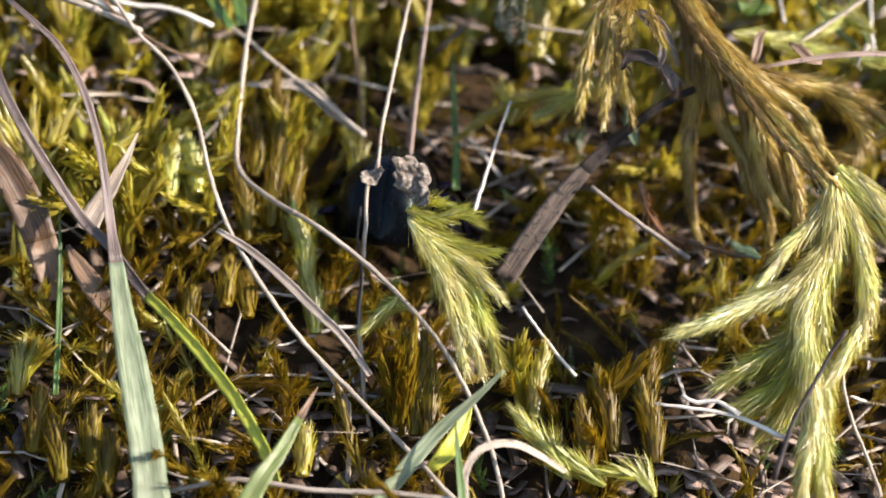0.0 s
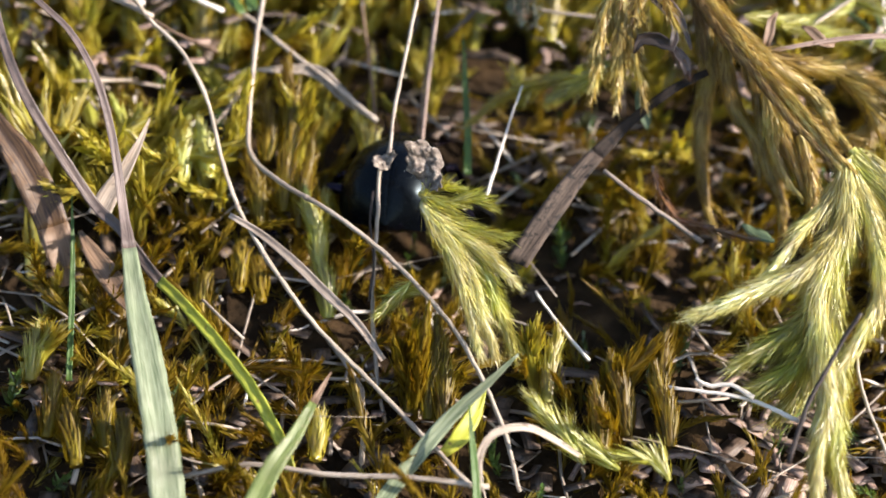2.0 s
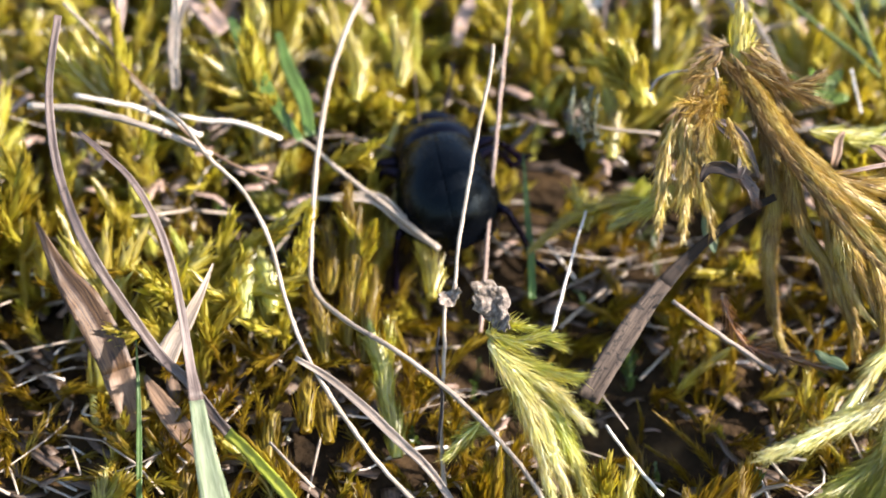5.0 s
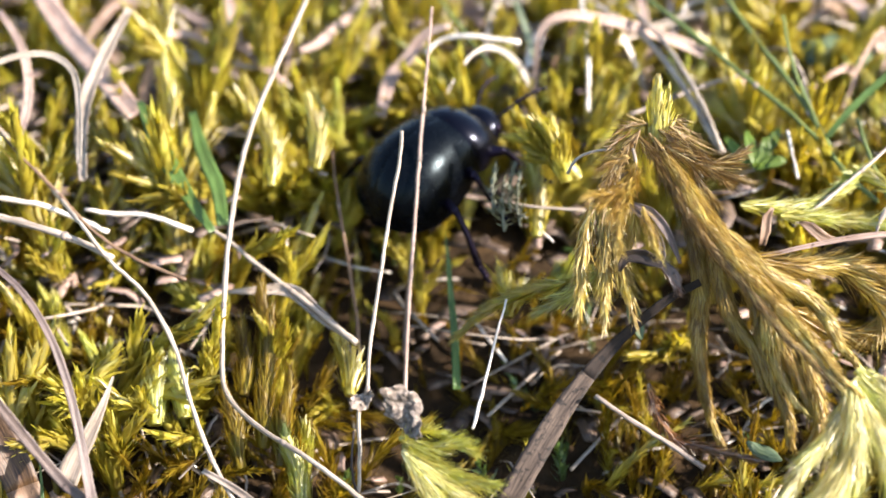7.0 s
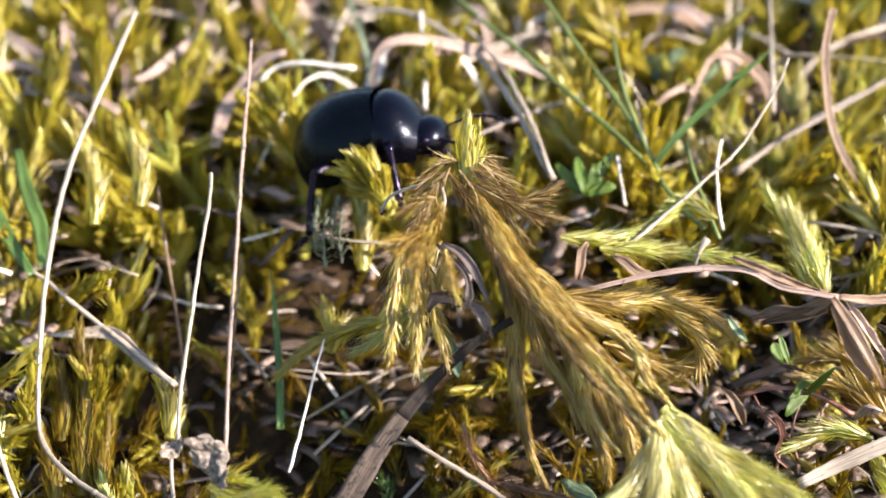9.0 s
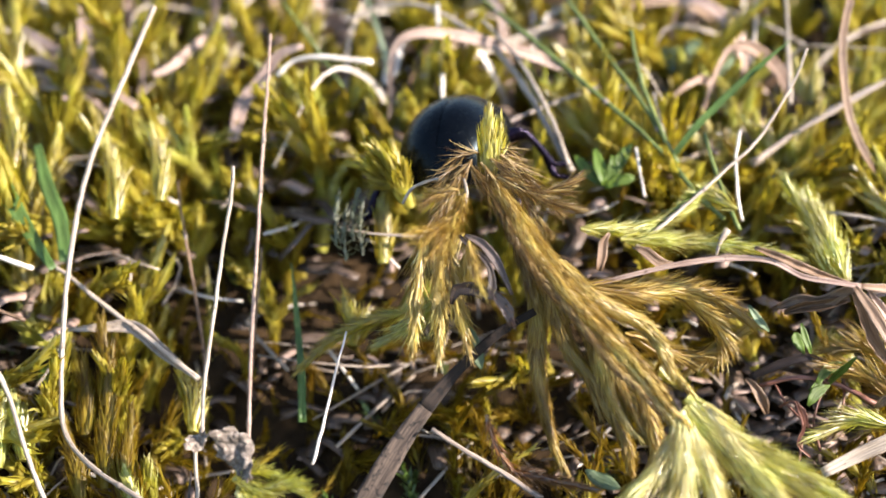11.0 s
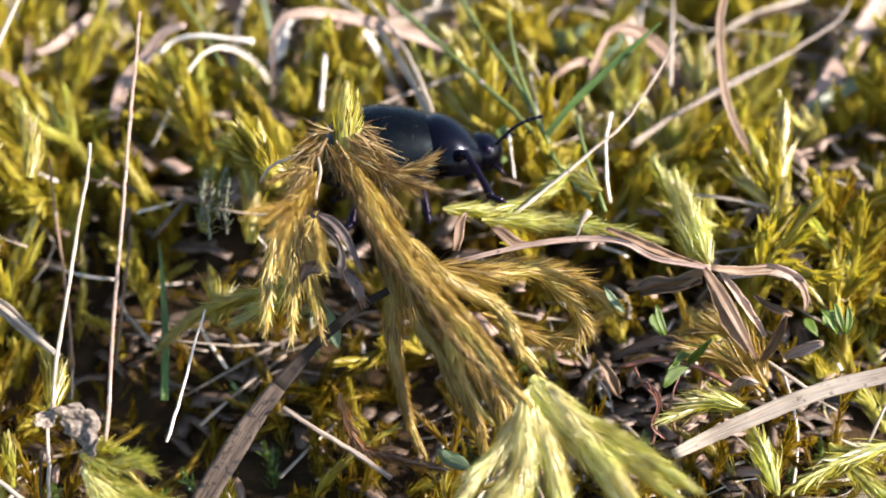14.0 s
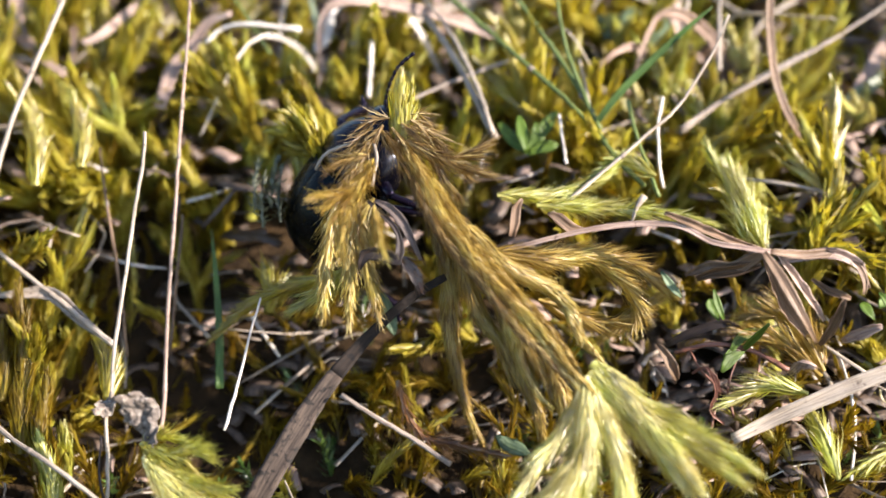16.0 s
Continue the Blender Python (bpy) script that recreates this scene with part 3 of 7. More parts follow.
stem("dry_grass_stem", "thick pale straw lying on moss", "grass stem", DRY, 0.6, 0.5, [(-49.2, -6.7, 16.2), (-43.3, -8.0, 16.5), (-38.6, -9.6, 16.2), (-33.3, -11.5, 15.3), (-30.1, -13.3, 14.6)])
stem("seed_head", "small dried cup-shaped seed head", "seed head", DRY, 0.2, 0.6, [(42.5, -9.6, 14.7), (43.1, -8.5, 15.7), (43.9, -7.7, 16.4)])
blade("grass_blade", "broad pale green grass blade with a withered top", "grass blade", GREYGREEN, [0.5, 0.6, 0.7, 0.8, 0.9, 1.8, 2.6, 3.0, 3.2, 3.2], [(-41.9, -17.4, 18.5), (-39.1, -19.4, 17.2), (-36.1, -21.7, 15.4), (-33.3, -24.9, 11.9), (-31.4, -28.6, 7.4), (-30.1, -32.3, 2.9), (-29.0, -35.6, 0.1), (-28.0, -38.8, -2.6), (-26.5, -42.9, -5.8), (-24.9, -47.4, -9.8), (-23.6, -51.9, -13.6), (-22.2, -57.1, -17.7)], fold=0.25, second=DARKSTEM, split=-0.5)
blade("dead_leaf_sheath", "brown fibrous dead leaf sheath", "dead leaf", SHEATH, [0.3, 1.6, 3.2, 3.4, 3.0, 1.6], [(-46.6, -17.7, 8.9), (-44.3, -19.9, 5.2), (-41.9, -21.5, 2.5), (-39.6, -23.4, -0.7), (-38.0, -25.3, -3.9), (-36.5, -27.7, -8.1)], fold=0.5, second=BROWNDRY, split=0.72, piece="torn_end")
blade("dead_leaf", "pointed papery pale dead leaf", "dead leaf", PAPER, [0.15, 0.8, 1.4, 1.9, 2.2], [(-28.8, -24.0, 8.6), (-29.7, -25.2, 6.5), (-31.0, -26.4, 4.0), (-32.3, -27.6, 1.9), (-33.0, -28.8, 0.4)], fold=0.35)
blade("dead_leaf", "brown dead leaf lying between stems", "dead leaf", BROWNDRY, [0.4, 1.5, 2.2, 2.0, 0.8], [(-35.4, -26.0, -2.9), (-34.1, -27.5, -4.1), (-32.5, -29.1, -5.3), (-30.9, -30.7, -6.5), (-29.3, -32.4, -7.8)], fold=0.3)
blade("grass_blade", "broken-off dry grass blade, frayed at the cut", "grass blade", GREYDRY, [0.5, 0.8, 0.9, 0.9, 0.8, 0.6], [(-20.9, -27.6, 0.7), (-17.8, -29.1, -0.3), (-14.4, -31.3, -1.9), (-11.0, -33.7, -3.9), (-8.2, -35.8, -5.4), (-5.6, -38.3, -7.7)], fold=0.4)
stem("dry_stalk", "slender pale stalk with small knots", "stalk", DRY, 0.27, 0.3, [(-2.9, -7.0, 24.7), (-3.2, -9.0, 22.2), (-3.9, -11.3, 19.3), (-4.6, -13.8, 15.9), (-5.2, -16.8, 12.7), (-5.8, -19.7, 9.7), (-6.1, -22.9, 6.2), (-6.9, -22.8, 4.0), (-6.9, -25.6, -0.1), (-6.9, -30.6, -6.1), (-6.0, -35.9, -11.6), (-4.9, -39.0, -15.1)])
stem("dry_stalk", "thin reddish-brown stalk fading to white at its tip", "stalk", PINKDRY, 0.2, 0.36, [(-0.1, 10.4, 30.3), (-0.5, 7.2, 26.3), (-0.9, 4.0, 22.7), (-1.4, 0.2, 18.2), (-1.8, -3.5, 13.8), (-2.4, -9.1, 8.0), (-2.9, -15.8, 0.5), (-3.1, -18.2, -1.7)])
stem("dry_stalk", "dull brown upright stalk", "stalk", BROWNDRY, 0.22, 0.3, [(-10.6, 6.9, 15.8), (-10.1, 3.9, 12.8), (-9.3, 0.6, 9.3), (-8.2, -4.4, 5.0), (-7.4, -9.3, 0.8)])
stem("dry_stalk", "dark brown thin stalk", "stalk", BROWNDRY, 0.22, 0.26, [(-1.9, 1.3, 10.7), (-2.3, -1.6, 7.8), (-2.8, -5.1, 4.0), (-3.1, -9.4, 0.8)])
stem("dry_stalk", "short white broken stick", "stalk", WHITEDRY, 0.14, 0.26, [(7.0, -12.9, 9.6), (6.0, -15.3, 7.4), (4.9, -18.3, 4.2), (3.6, -22.3, 1.3)])
blade("grass_blade", "single fresh green grass blade", "grass blade", GREEN, [0.1, 0.5, 0.7, 0.8, 0.8], [(1.2, -1.3, 10.4), (1.5, -3.5, 7.9), (1.8, -6.3, 4.9), (2.1, -10.0, 2.6), (2.2, -13.9, -0.2)], fold=0.25)
blade("grass_blade", "small fresh green blade in shade", "grass blade", GREEN, [0.1, 0.45, 0.6, 0.6], [(-36.2, -25.2, 0.6), (-35.6, -28.7, -3.6), (-35.2, -32.3, -8.3), (-34.7, -37.1, -12.7)], fold=0.25)
# shade is put into this stem's colours, deep above and lighter at the foot
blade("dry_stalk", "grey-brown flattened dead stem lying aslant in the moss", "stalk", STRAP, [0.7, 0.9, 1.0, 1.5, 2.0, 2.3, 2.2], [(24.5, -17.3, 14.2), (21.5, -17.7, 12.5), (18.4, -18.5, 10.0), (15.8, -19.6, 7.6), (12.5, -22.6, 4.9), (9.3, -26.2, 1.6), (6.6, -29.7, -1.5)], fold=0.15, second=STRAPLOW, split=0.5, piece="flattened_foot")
blade("dead_leaf", "curled dark brown dead leaf", "dead leaf", DARKLEAF, [0.3, 1.2, 1.4, 1.0, 0.5, 0.5, 0.5, 0.3], [(16.8, -18.7, 16.2), (17.3, -18.3, 17.5), (18.9, -18.4, 17.7), (20.2, -19.0, 17.3), (20.5, -18.0, 18.5), (20.0, -16.9, 19.5), (18.6, -15.6, 20.4), (17.7, -14.8, 21.0)], fold=0.5)
blade("dead_leaf", "dark reddish-brown folded dead leaf", "dead leaf", DARKSTEM, [0.3, 0.8, 0.9, 0.6, 0.3], [(18.3, -14.6, 20.9), (19.8, -15.6, 20.5), (20.8, -16.6, 19.6), (21.7, -17.8, 18.2), (22.3, -18.4, 16.8)], fold=0.6)
blade("dead_leaf", "crumpled brown scrap hanging in moss", "dead leaf", DARKSTEM, [0.4, 1.0, 1.2, 0.5], [(20.2, -17.7, 17.0), (21.2, -18.5, 16.2), (21.8, -19.0, 15.4), (22.2, -19.6, 14.2)], fold=0.6)
blade("dry_stalk", "long pinkish-brown dry stem lying flat on moss", "stalk", PINKDRY, [0.3, 0.45, 0.55, 0.55, 0.5, 0.45], [(29.0, -16.3, 15.9), (33.6, -16.6, 17.4), (38.3, -16.7, 18.5), (42.3, -17.0, 19.0), (45.6, -17.7, 19.0), (48.3, -18.9, 18.0), (50.7, -19.6, 17.8), (53.3, -20.1, 17.5)], fold=0.4)
blade("dead_leaf", "withered brown leaf curling downwards", "dead leaf", BROWNDRY, [0.5, 0.8, 0.9, 0.8, 0.7, 0.3], [(53.2, -20.0, 17.5), (56.6, -19.0, 16.4), (59.9, -18.2, 15.9), (61.7, -18.8, 14.9), (62.3, -19.6, 13.6), (62.2, -20.2, 12.7)], fold=0.45)
blade("dead_leaf", "hanging withered leaf, light brown", "dead leaf", BROWNDRY, [0.5, 0.9, 1.1, 0.9, 0.6, 0.3], [(52.6, -20.4, 17.7), (53.6, -21.7, 16.5), (54.6, -23.2, 15.1), (55.8, -24.5, 13.1), (57.0, -24.7, 10.8)], fold=0.45)
blade("dead_leaf", "brown withered leaf beside a dry stem", "dead leaf", BROWNDRY, [0.3, 1.2, 1.5, 1.2, 0.4], [(46.6, -16.2, 12.8), (48.8, -16.7, 14.0), (50.7, -17.8, 14.3), (52.1, -18.2, 15.5), (53.1, -19.6, 17.0)], fold=0.45)
blade("dead_leaf", "small upright curled brown leaf", "dead leaf", BROWNDRY, [0.3, 0.9, 1.0, 0.7], [(31.9, -11.2, 18.6), (31.3, -11.6, 17.8), (31.1, -12.3, 16.7), (30.8, -13.0, 15.6)], fold=0.5)
blade("dead_leaf", "small brown curled leaf tip", "dead leaf", BROWNDRY, [0.2, 1.1, 1.1, 0.5], [(34.1, -12.8, 17.9), (35.1, -13.1, 17.5), (36.2, -13.6, 16.7), (37.5, -13.8, 16.5)], fold=0.5)
stem("dry_grass_stem", "long pale dry stem leaning across the grass", "grass stem", DRY, 0.16, 0.34, [(53.8, 7.2, 28.4), (52.7, 5.8, 26.1), (51.0, 4.0, 24.0), (48.5, 1.8, 21.3), (46.0, -0.1, 19.9), (41.6, -3.5, 18.0), (37.4, -6.8, 16.3), (34.7, -8.5, 15.2)])
stem("green_grass_stem", "straight green grass shoot", "grass stem", GREENSTEM, 0.4, 0.42, [(19.6, 32.0, 27.5), (24.4, 25.8, 25.1), (29.6, 19.5, 22.7), (34.6, 13.2, 20.2), (38.2, 8.5, 18.5), (40.8, 5.0, 16.6), (42.9, 1.6, 14.8), (44.8, -1.4, 13.9)])
stem("green_grass_stem", "upright green grass shoot", "grass stem", GREENSTEM, 0.34, 0.42, [(29.7, 26.0, 29.6), (32.8, 21.5, 26.1), (35.5, 17.3, 23.2), (38.0, 12.3, 20.9), (40.0, 8.5, 18.4), (41.1, 5.2, 16.9)])
stem("green_grass_stem", "short green grass shoot", "grass stem", GREENSTEM, 0.28, 0.38, [(37.5, 17.1, 26.7), (37.8, 14.5, 24.4), (38.5, 11.7, 21.8), (39.7, 9.0, 19.2), (40.7, 6.5, 17.1)])
blade("grass_blade", "green pointed grass blade", "grass blade", GREEN, [0.1, 0.6, 0.8, 0.8, 0.6], [(52.7, 9.8, 28.2), (49.5, 9.1, 25.6), (46.4, 8.2, 23.0), (43.2, 7.1, 20.1), (40.6, 5.9, 17.1)], fold=0.25)
stem("green_grass_stem", "cut yellow-green grass shoot", "grass stem", GREENSTEM, 0.3, 0.36, [(44.0, 6.7, 19.3), (44.5, 3.1, 17.4), (45.3, -0.5, 15.4), (45.9, -3.7, 14.0)])
stem("dry_grass_stem", "thin white dry stem", "grass stem", WHITEDRY, 0.22, 0.26, [(47.5, 5.9, 20.1), (46.7, 3.4, 17.9), (46.6, 0.7, 15.4), (46.7, -1.6, 13.7)])
stem("dry_grass_stem", "short straw stem among moss", "grass stem", DRY, 0.22, 0.26, [(39.8, 14.5, 20.4), (40.2, 11.1, 18.7), (40.5, 7.7, 17.1)])
stem("dry_grass_stem", "white upright straw among moss", "grass stem", WHITEDRY, 0.2, 0.24, [(37.0, 7.1, 17.8), (37.2, 3.6, 16.0), (37.3, 1.8, 15.0)])
blade("grass_blade", "brown grass stem turning green at its foot", "grass blade", BROWNDRY, [0.9, 0.9, 0.9, 0.8, 0.9, 1.0, 1.0], [(60.9, 18.2, 29.0), (60.0, 16.2, 25.7), (59.9, 13.9, 22.1), (60.5, 11.4, 18.0), (62.4, 8.5, 14.2), (64.7, 5.4, 12.4), (67.0, 1.9, 10.5), (69.1, -1.8, 8.5), (70.5, -5.2, 6.8)], fold=0.5, second=YELLOWBLADE, split=0.75)
stem("dry_grass_stem", "long brown-grey bent stem", "grass stem", GREYDRY, 0.3, 0.38, [(77.8, 27.9, 24.4), (75.5, 25.0, 21.5), (69.8, 21.5, 19.4), (64.3, 18.3, 17.9), (59.5, 15.4, 16.9), (54.9, 13.4, 15.4), (50.3, 10.3, 14.0)])
stem("dry_grass_stem", "arching pale dry grass stem", "grass stem", DRY, 0.4, 0.55, [(7.0, 35.5, 21.1), (11.0, 36.2, 22.4), (15.7, 34.1, 23.1), (20.1, 30.0, 22.2), (23.8, 24.6, 21.2), (26.8, 17.5, 19.3), (28.8, 11.5, 17.2), (30.4, 6.9, 15.4)])
stem("dry_grass_stem", "arching straw above the moss", "grass stem", DRY, 0.35, 0.45, [(16.7, 26.1, 17.6), (20.7, 29.0, 18.6), (26.1, 31.8, 19.7), (31.5, 33.4, 20.6), (36.9, 34.5, 20.6), (41.6, 33.8, 19.7)])
stem("dry_grass_stem", "white looping straw among moss", "grass stem", WHITEDRY, 0.35, 0.45, [(-0.9, 23.2, 19.8), (1.0, 24.0, 21.2), (4.3, 23.2, 21.9), (7.4, 22.9, 21.6), (9.8, 22.7, 21.4)])
blade("dead_leaf", "grey-brown flat dead leaf blade", "dead leaf", PINKDRY, [0.6, 1.5, 1.8, 1.2], [(2.0, 25.7, 22.2), (-0.7, 26.2, 21.0), (-2.7, 24.9, 18.7), (-4.9, 22.6, 16.7), (-5.9, 17.8, 14.6)], fold=0.25)
stem("dry_grass_stem", "white upright straw behind", "grass stem", WHITEDRY, 0.34, 0.36, [(17.3, 33.4, 23.5), (17.5, 26.9, 20.7), (17.5, 22.2, 18.7), (17.1, 16.8, 15.7)])
blade("dead_leaf", "white pointed papery leaf", "dead leaf", WHITEDRY, [0.2, 1.5, 1.9, 0.7], [(13.3, 33.2, 19.3), (12.3, 31.3, 18.1), (11.7, 29.6, 17.1), (10.9, 27.8, 16.1)], fold=0.25)
stem("dry_grass_stem", "straight pale straw among moss", "grass stem", DRY, 0.42, 0.5, [(-4.7, 41.0, 22.0), (-7.9, 37.8, 20.5), (-11.7, 34.5, 18.8), (-15.6, 31.2, 17.0)])
stem("green_grass_stem", "thin green-brown straw among moss", "grass stem", GREENSTEM, 0.25, 0.3, [(-0.7, 35.1, 24.0), (1.4, 30.7, 22.6), (3.7, 27.1, 20.7), (6.4, 20.5, 19.5)])
blade("grass_blade", "pale grey-green blade among moss", "grass blade", GREYGREEN, [0.4, 0.6, 0.7, 0.7], [(8.4, 41.5, 23.3), (9.8, 35.6, 21.4), (11.0, 29.8, 19.6), (11.6, 25.3, 18.1)], fold=0.25)
stem("dry_grass_stem", "dry straw behind the beetle", "grass stem", GREYDRY, 0.3, 0.4, [(21.2, 12.8, 17.0), (25.5, 15.4, 17.6), (30.5, 18.1, 18.2), (36.2, 20.6, 18.8)])
blade("dead_leaf", "white folded dead grass blade", "dead leaf", PAPER, [0.8, 1.5, 1.7, 1.5, 1.0], [(-32.5, 18.3, 27.2), (-34.8, 15.2, 23.7), (-36.4, 10.9, 20.3), (-36.5, 7.0, 17.6), (-35.7, 2.0, 14.9)], fold=0.5)
blade("dead_leaf", "pinkish flat dead grass blade", "dead leaf", PINKDRY, [2.2, 2.6, 2.6, 2.2], [(-46.5, 33.1, 24.7), (-41.3, 25.5, 21.4), (-36.4, 18.6, 19.6), (-32.0, 12.6, 17.2)], fold=0.25)
blade("grass_blade", "arched dry grass blade", "grass blade", DRY, [0.5, 0.7, 0.7, 0.7, 0.6], [(-46.6, 7.7, 24.6), (-42.5, 8.4, 25.9), (-39.1, 8.4, 26.0), (-36.5, 6.6, 24.8), (-35.7, 3.6, 21.7), (-35.3, -0.7, 18.2)], fold=0.25)
blade("grass_blade", "short green grass blade", "grass blade", GREEN, [0.6, 1.7, 1.8, 1.4, 0.8], [(-31.0, 10.6, 19.8), (-29.0, 7.0, 17.6), (-26.9, 3.4, 15.4), (-24.5, -0.1, 13.3), (-22.2, -3.3, 11.8)], fold=0.2)
blade("grass_blade", "green grass blade in the moss", "grass blade", GREEN, [0.8, 1.5, 1.6, 1.2], [(-25.9, 12.7, 17.5), (-24.3, 7.8, 15.1), (-22.4, 3.4, 13.4), (-21.4, -1.3, 11.4)], fold=0.2)
stem("dry_grass_stem", "thin brown straw among moss", "grass stem", BROWNDRY, 0.2, 0.3, [(-43.5, 1.8, 20.4), (-40.6, 0.2, 17.7), (-37.0, -2.4, 15.3), (-34.0, -4.8, 13.1), (-29.9, -7.1, 11.2), (-24.2, -9.1, 9.7)])
stem("dry_grass_stem", "flat white straw among moss", "grass stem", WHITEDRY, 0.4, 0.4, [(-45.5, -2.2, 15.5), (-39.8, -2.7, 14.8), (-35.9, -3.4, 13.6), (-32.3, -5.0, 12.8)])
stem("dry_grass_stem", "white straw with a cut end", "grass stem", WHITEDRY, 0.34, 0.4, [(-35.2, -1.2, 13.3), (-32.4, -1.5, 12.9), (-28.8, -2.0, 13.0), (-24.2, -3.2, 11.9)])
stem("dry_grass_stem", "dry stem with a frayed foot", "grass stem", DRY, 0.26, 0.5, [(-25.0, 1.3, 13.9), (-24.0, -0.8, 12.1), (-20.3, -3.5, 10.6), (-16.8, -6.2, 8.9), (-13.3, -8.8, 7.5), (-9.8, -11.5, 5.9), (-7.5, -13.2, 4.9)])
blade("dead_leaf_sheath", "frayed dry sheath on a stem", "dead leaf", DRY, [0.3, 1.0, 1.5, 1.2, 0.3], [(-20.7, -7.2, 7.1), (-17.3, -7.6, 7.5), (-13.9, -8.1, 7.7), (-11.0, -10.2, 6.1), (-7.9, -12.7, 4.8)], fold=0.5)
stem("dry_grass_stem", "thin dry twig under the moss bundle", "grass stem", DRY, 0.22, 0.3, [(6.3, -1.1, 14.1), (9.7, -1.9, 13.8), (15.3, -2.6, 13.7)])
stem("dry_grass_stem", "thin curved straw among moss", "grass stem", DRY, 0.22, 0.2, [(12.7, -8.2, 20.7), (13.5, -7.6, 21.8), (14.9, -7.2, 22.5), (17.1, -8.0, 23.2)])
blade("grass_blade", "pale green grass blade with a brown tip", "grass blade", GREENSTEM, [0.1, 1.0, 1.6, 2.0, 2.2], [(-10.2, -43.8, -5.6), (-11.6, -46.7, -7.0), (-13.0, -49.3, -8.8), (-14.5, -51.7, -10.1), (-15.7, -53.8, -12.1), (-17.1, -57.0, -15.0)], fold=0.25, second=BROWNDRY, split=-0.2, piece="brown_tip")
blade("grass_blade", "green grass blade lying aslant", "grass blade", GREYGREEN, [0.2, 0.9, 1.4, 1.5, 1.4], [(6.1, -43.3, -3.0), (3.6, -44.5, -5.4), (0.8, -45.7, -8.0), (-1.5, -47.4, -10.3), (-3.6, -49.1, -12.6), (-6.1, -51.6, -15.4)], fold=0.25)
blade("grass_blade", "broad green blade tip", "grass blade", YELLOWBLADE, [0.3, 1.4, 1.7, 0.9], [(3.6, -42.2, -7.5), (2.7, -44.1, -9.0), (1.5, -45.9, -10.3), (0.1, -46.6, -11.7)], fold=0.25)
blade("grass_blade", "thin green grass blade", "grass blade", GREEN, [0.1, 0.6, 0.7, 0.7], [(1.9, -47.1, -6.1), (2.2, -49.2, -7.9), (2.5, -51.1, -9.4), (2.8, -53.3, -11.3), (3.0, -56.6, -14.0)], fold=0.25)
blade("grass_blade", "pale curved dry blade", "grass blade", DRY, [0.5, 0.7, 0.7, 0.6, 0.4], [(3.2, -52.3, -11.4), (2.9, -50.5, -9.2), (4.1, -49.1, -7.5), (6.9, -48.1, -7.4), (9.6, -47.0, -9.3), (12.1, -46.9, -11.0)], fold=0.25)
stem("dry_grass_stem", "dry straw lying on the ground", "grass stem", DRY, 0.34, 0.36, [(-22.6, -48.0, -14.7), (-16.7, -48.4, -12.7), (-9.7, -49.8, -12.3), (-2.9, -50.8, -11.4), (3.9, -52.1, -11.0)])
stem("twig", "pale branching twig among moss", "twig", WHITEDRY, 0.22, 0.34, [(19.1, -39.9, -7.8), (23.1, -41.0, -7.4), (26.1, -41.7, -7.2), (28.5, -42.5, -7.3), (31.9, -44.2, -8.0)])
stem("twig", "forked white twig tip", "twig", WHITEDRY, 0.26, 0.4, [(22.8, -40.5, -6.4), (24.3, -40.8, -6.9), (26.0, -41.2, -6.4), (28.0, -42.3, -7.0)])
stem("twig", "dark thin stem leaning on moss", "twig", DARKLEAF, 0.26, 0.34, [(35.3, -43.8, 3.5), (33.9, -44.9, 1.4), (32.3, -46.7, -1.0), (30.9, -48.3, -3.2), (29.2, -51.6, -7.2)])
stem("dry_grass_stem", "light straw among litter", "grass stem", DRY, 0.22, 0.28, [(36.8, -40.1, -2.0), (37.3, -42.9, -5.0), (38.8, -45.7, -7.9), (40.2, -48.4, -10.7)])
stem("dry_grass_stem", "white straw between the mosses", "grass stem", WHITEDRY, 0.22, 0.28, [(8.8, -28.7, -5.1), (10.2, -30.5, -6.2), (12.1, -32.6, -7.7), (14.0, -34.5, -8.9)])
blade("dry_stalk", "thick pale dry straw lying aslant", "stalk", DRY, [1.0, 1.4, 1.5, 1.5, 1.4], [(49.9, -26.7, 1.8), (53.8, -25.8, 3.3), (57.9, -25.4, 5.1), (63.5, -24.8, 7.2), (70.4, -24.9, 9.2)], fold=0.3)
stem("dry_grass_stem", "thin white straw upright", "grass stem", WHITEDRY, 0.2, 0.24, [(62.4, -14.4, 2.1), (62.9, -17.0, 0.7), (63.2, -19.4, -1.3), (62.6, -22.7, -2.8), (61.6, -25.9, -4.2)])
stem("twig", "thin dark twig among moss", "twig", DARKLEAF, 0.16, 0.22, [(-7.4, -23.7, 2.2), (-7.6, -26.1, 0.0), (-7.0, -28.5, -2.3), (-7.2, -31.4, -5.6)])
stem("twig", "dry stem under the bundle", "twig", GREYDRY, 0.34, 0.4, [(14.7, -23.4, 5.8), (17.8, -24.6, 4.0), (20.8, -25.6, 2.4), (24.4, -27.8, 0.9)])
stem("dry_grass_stem", "dark horizontal straw among moss", "grass stem", GREYDRY, 0.3, 0.36, [(-24.2, -36.6, -14.9), (-20.8, -38.2, -15.5), (-17.5, -39.6, -15.5), (-14.8, -41.1, -15.9)])
stem("dry_grass_stem", "pale straw in shade", "grass stem", WHITEDRY, 0.22, 0.3, [(-18.1, -36.9, -12.7), (-18.3, -38.9, -14.2), (-18.7, -41.2, -16.4)])
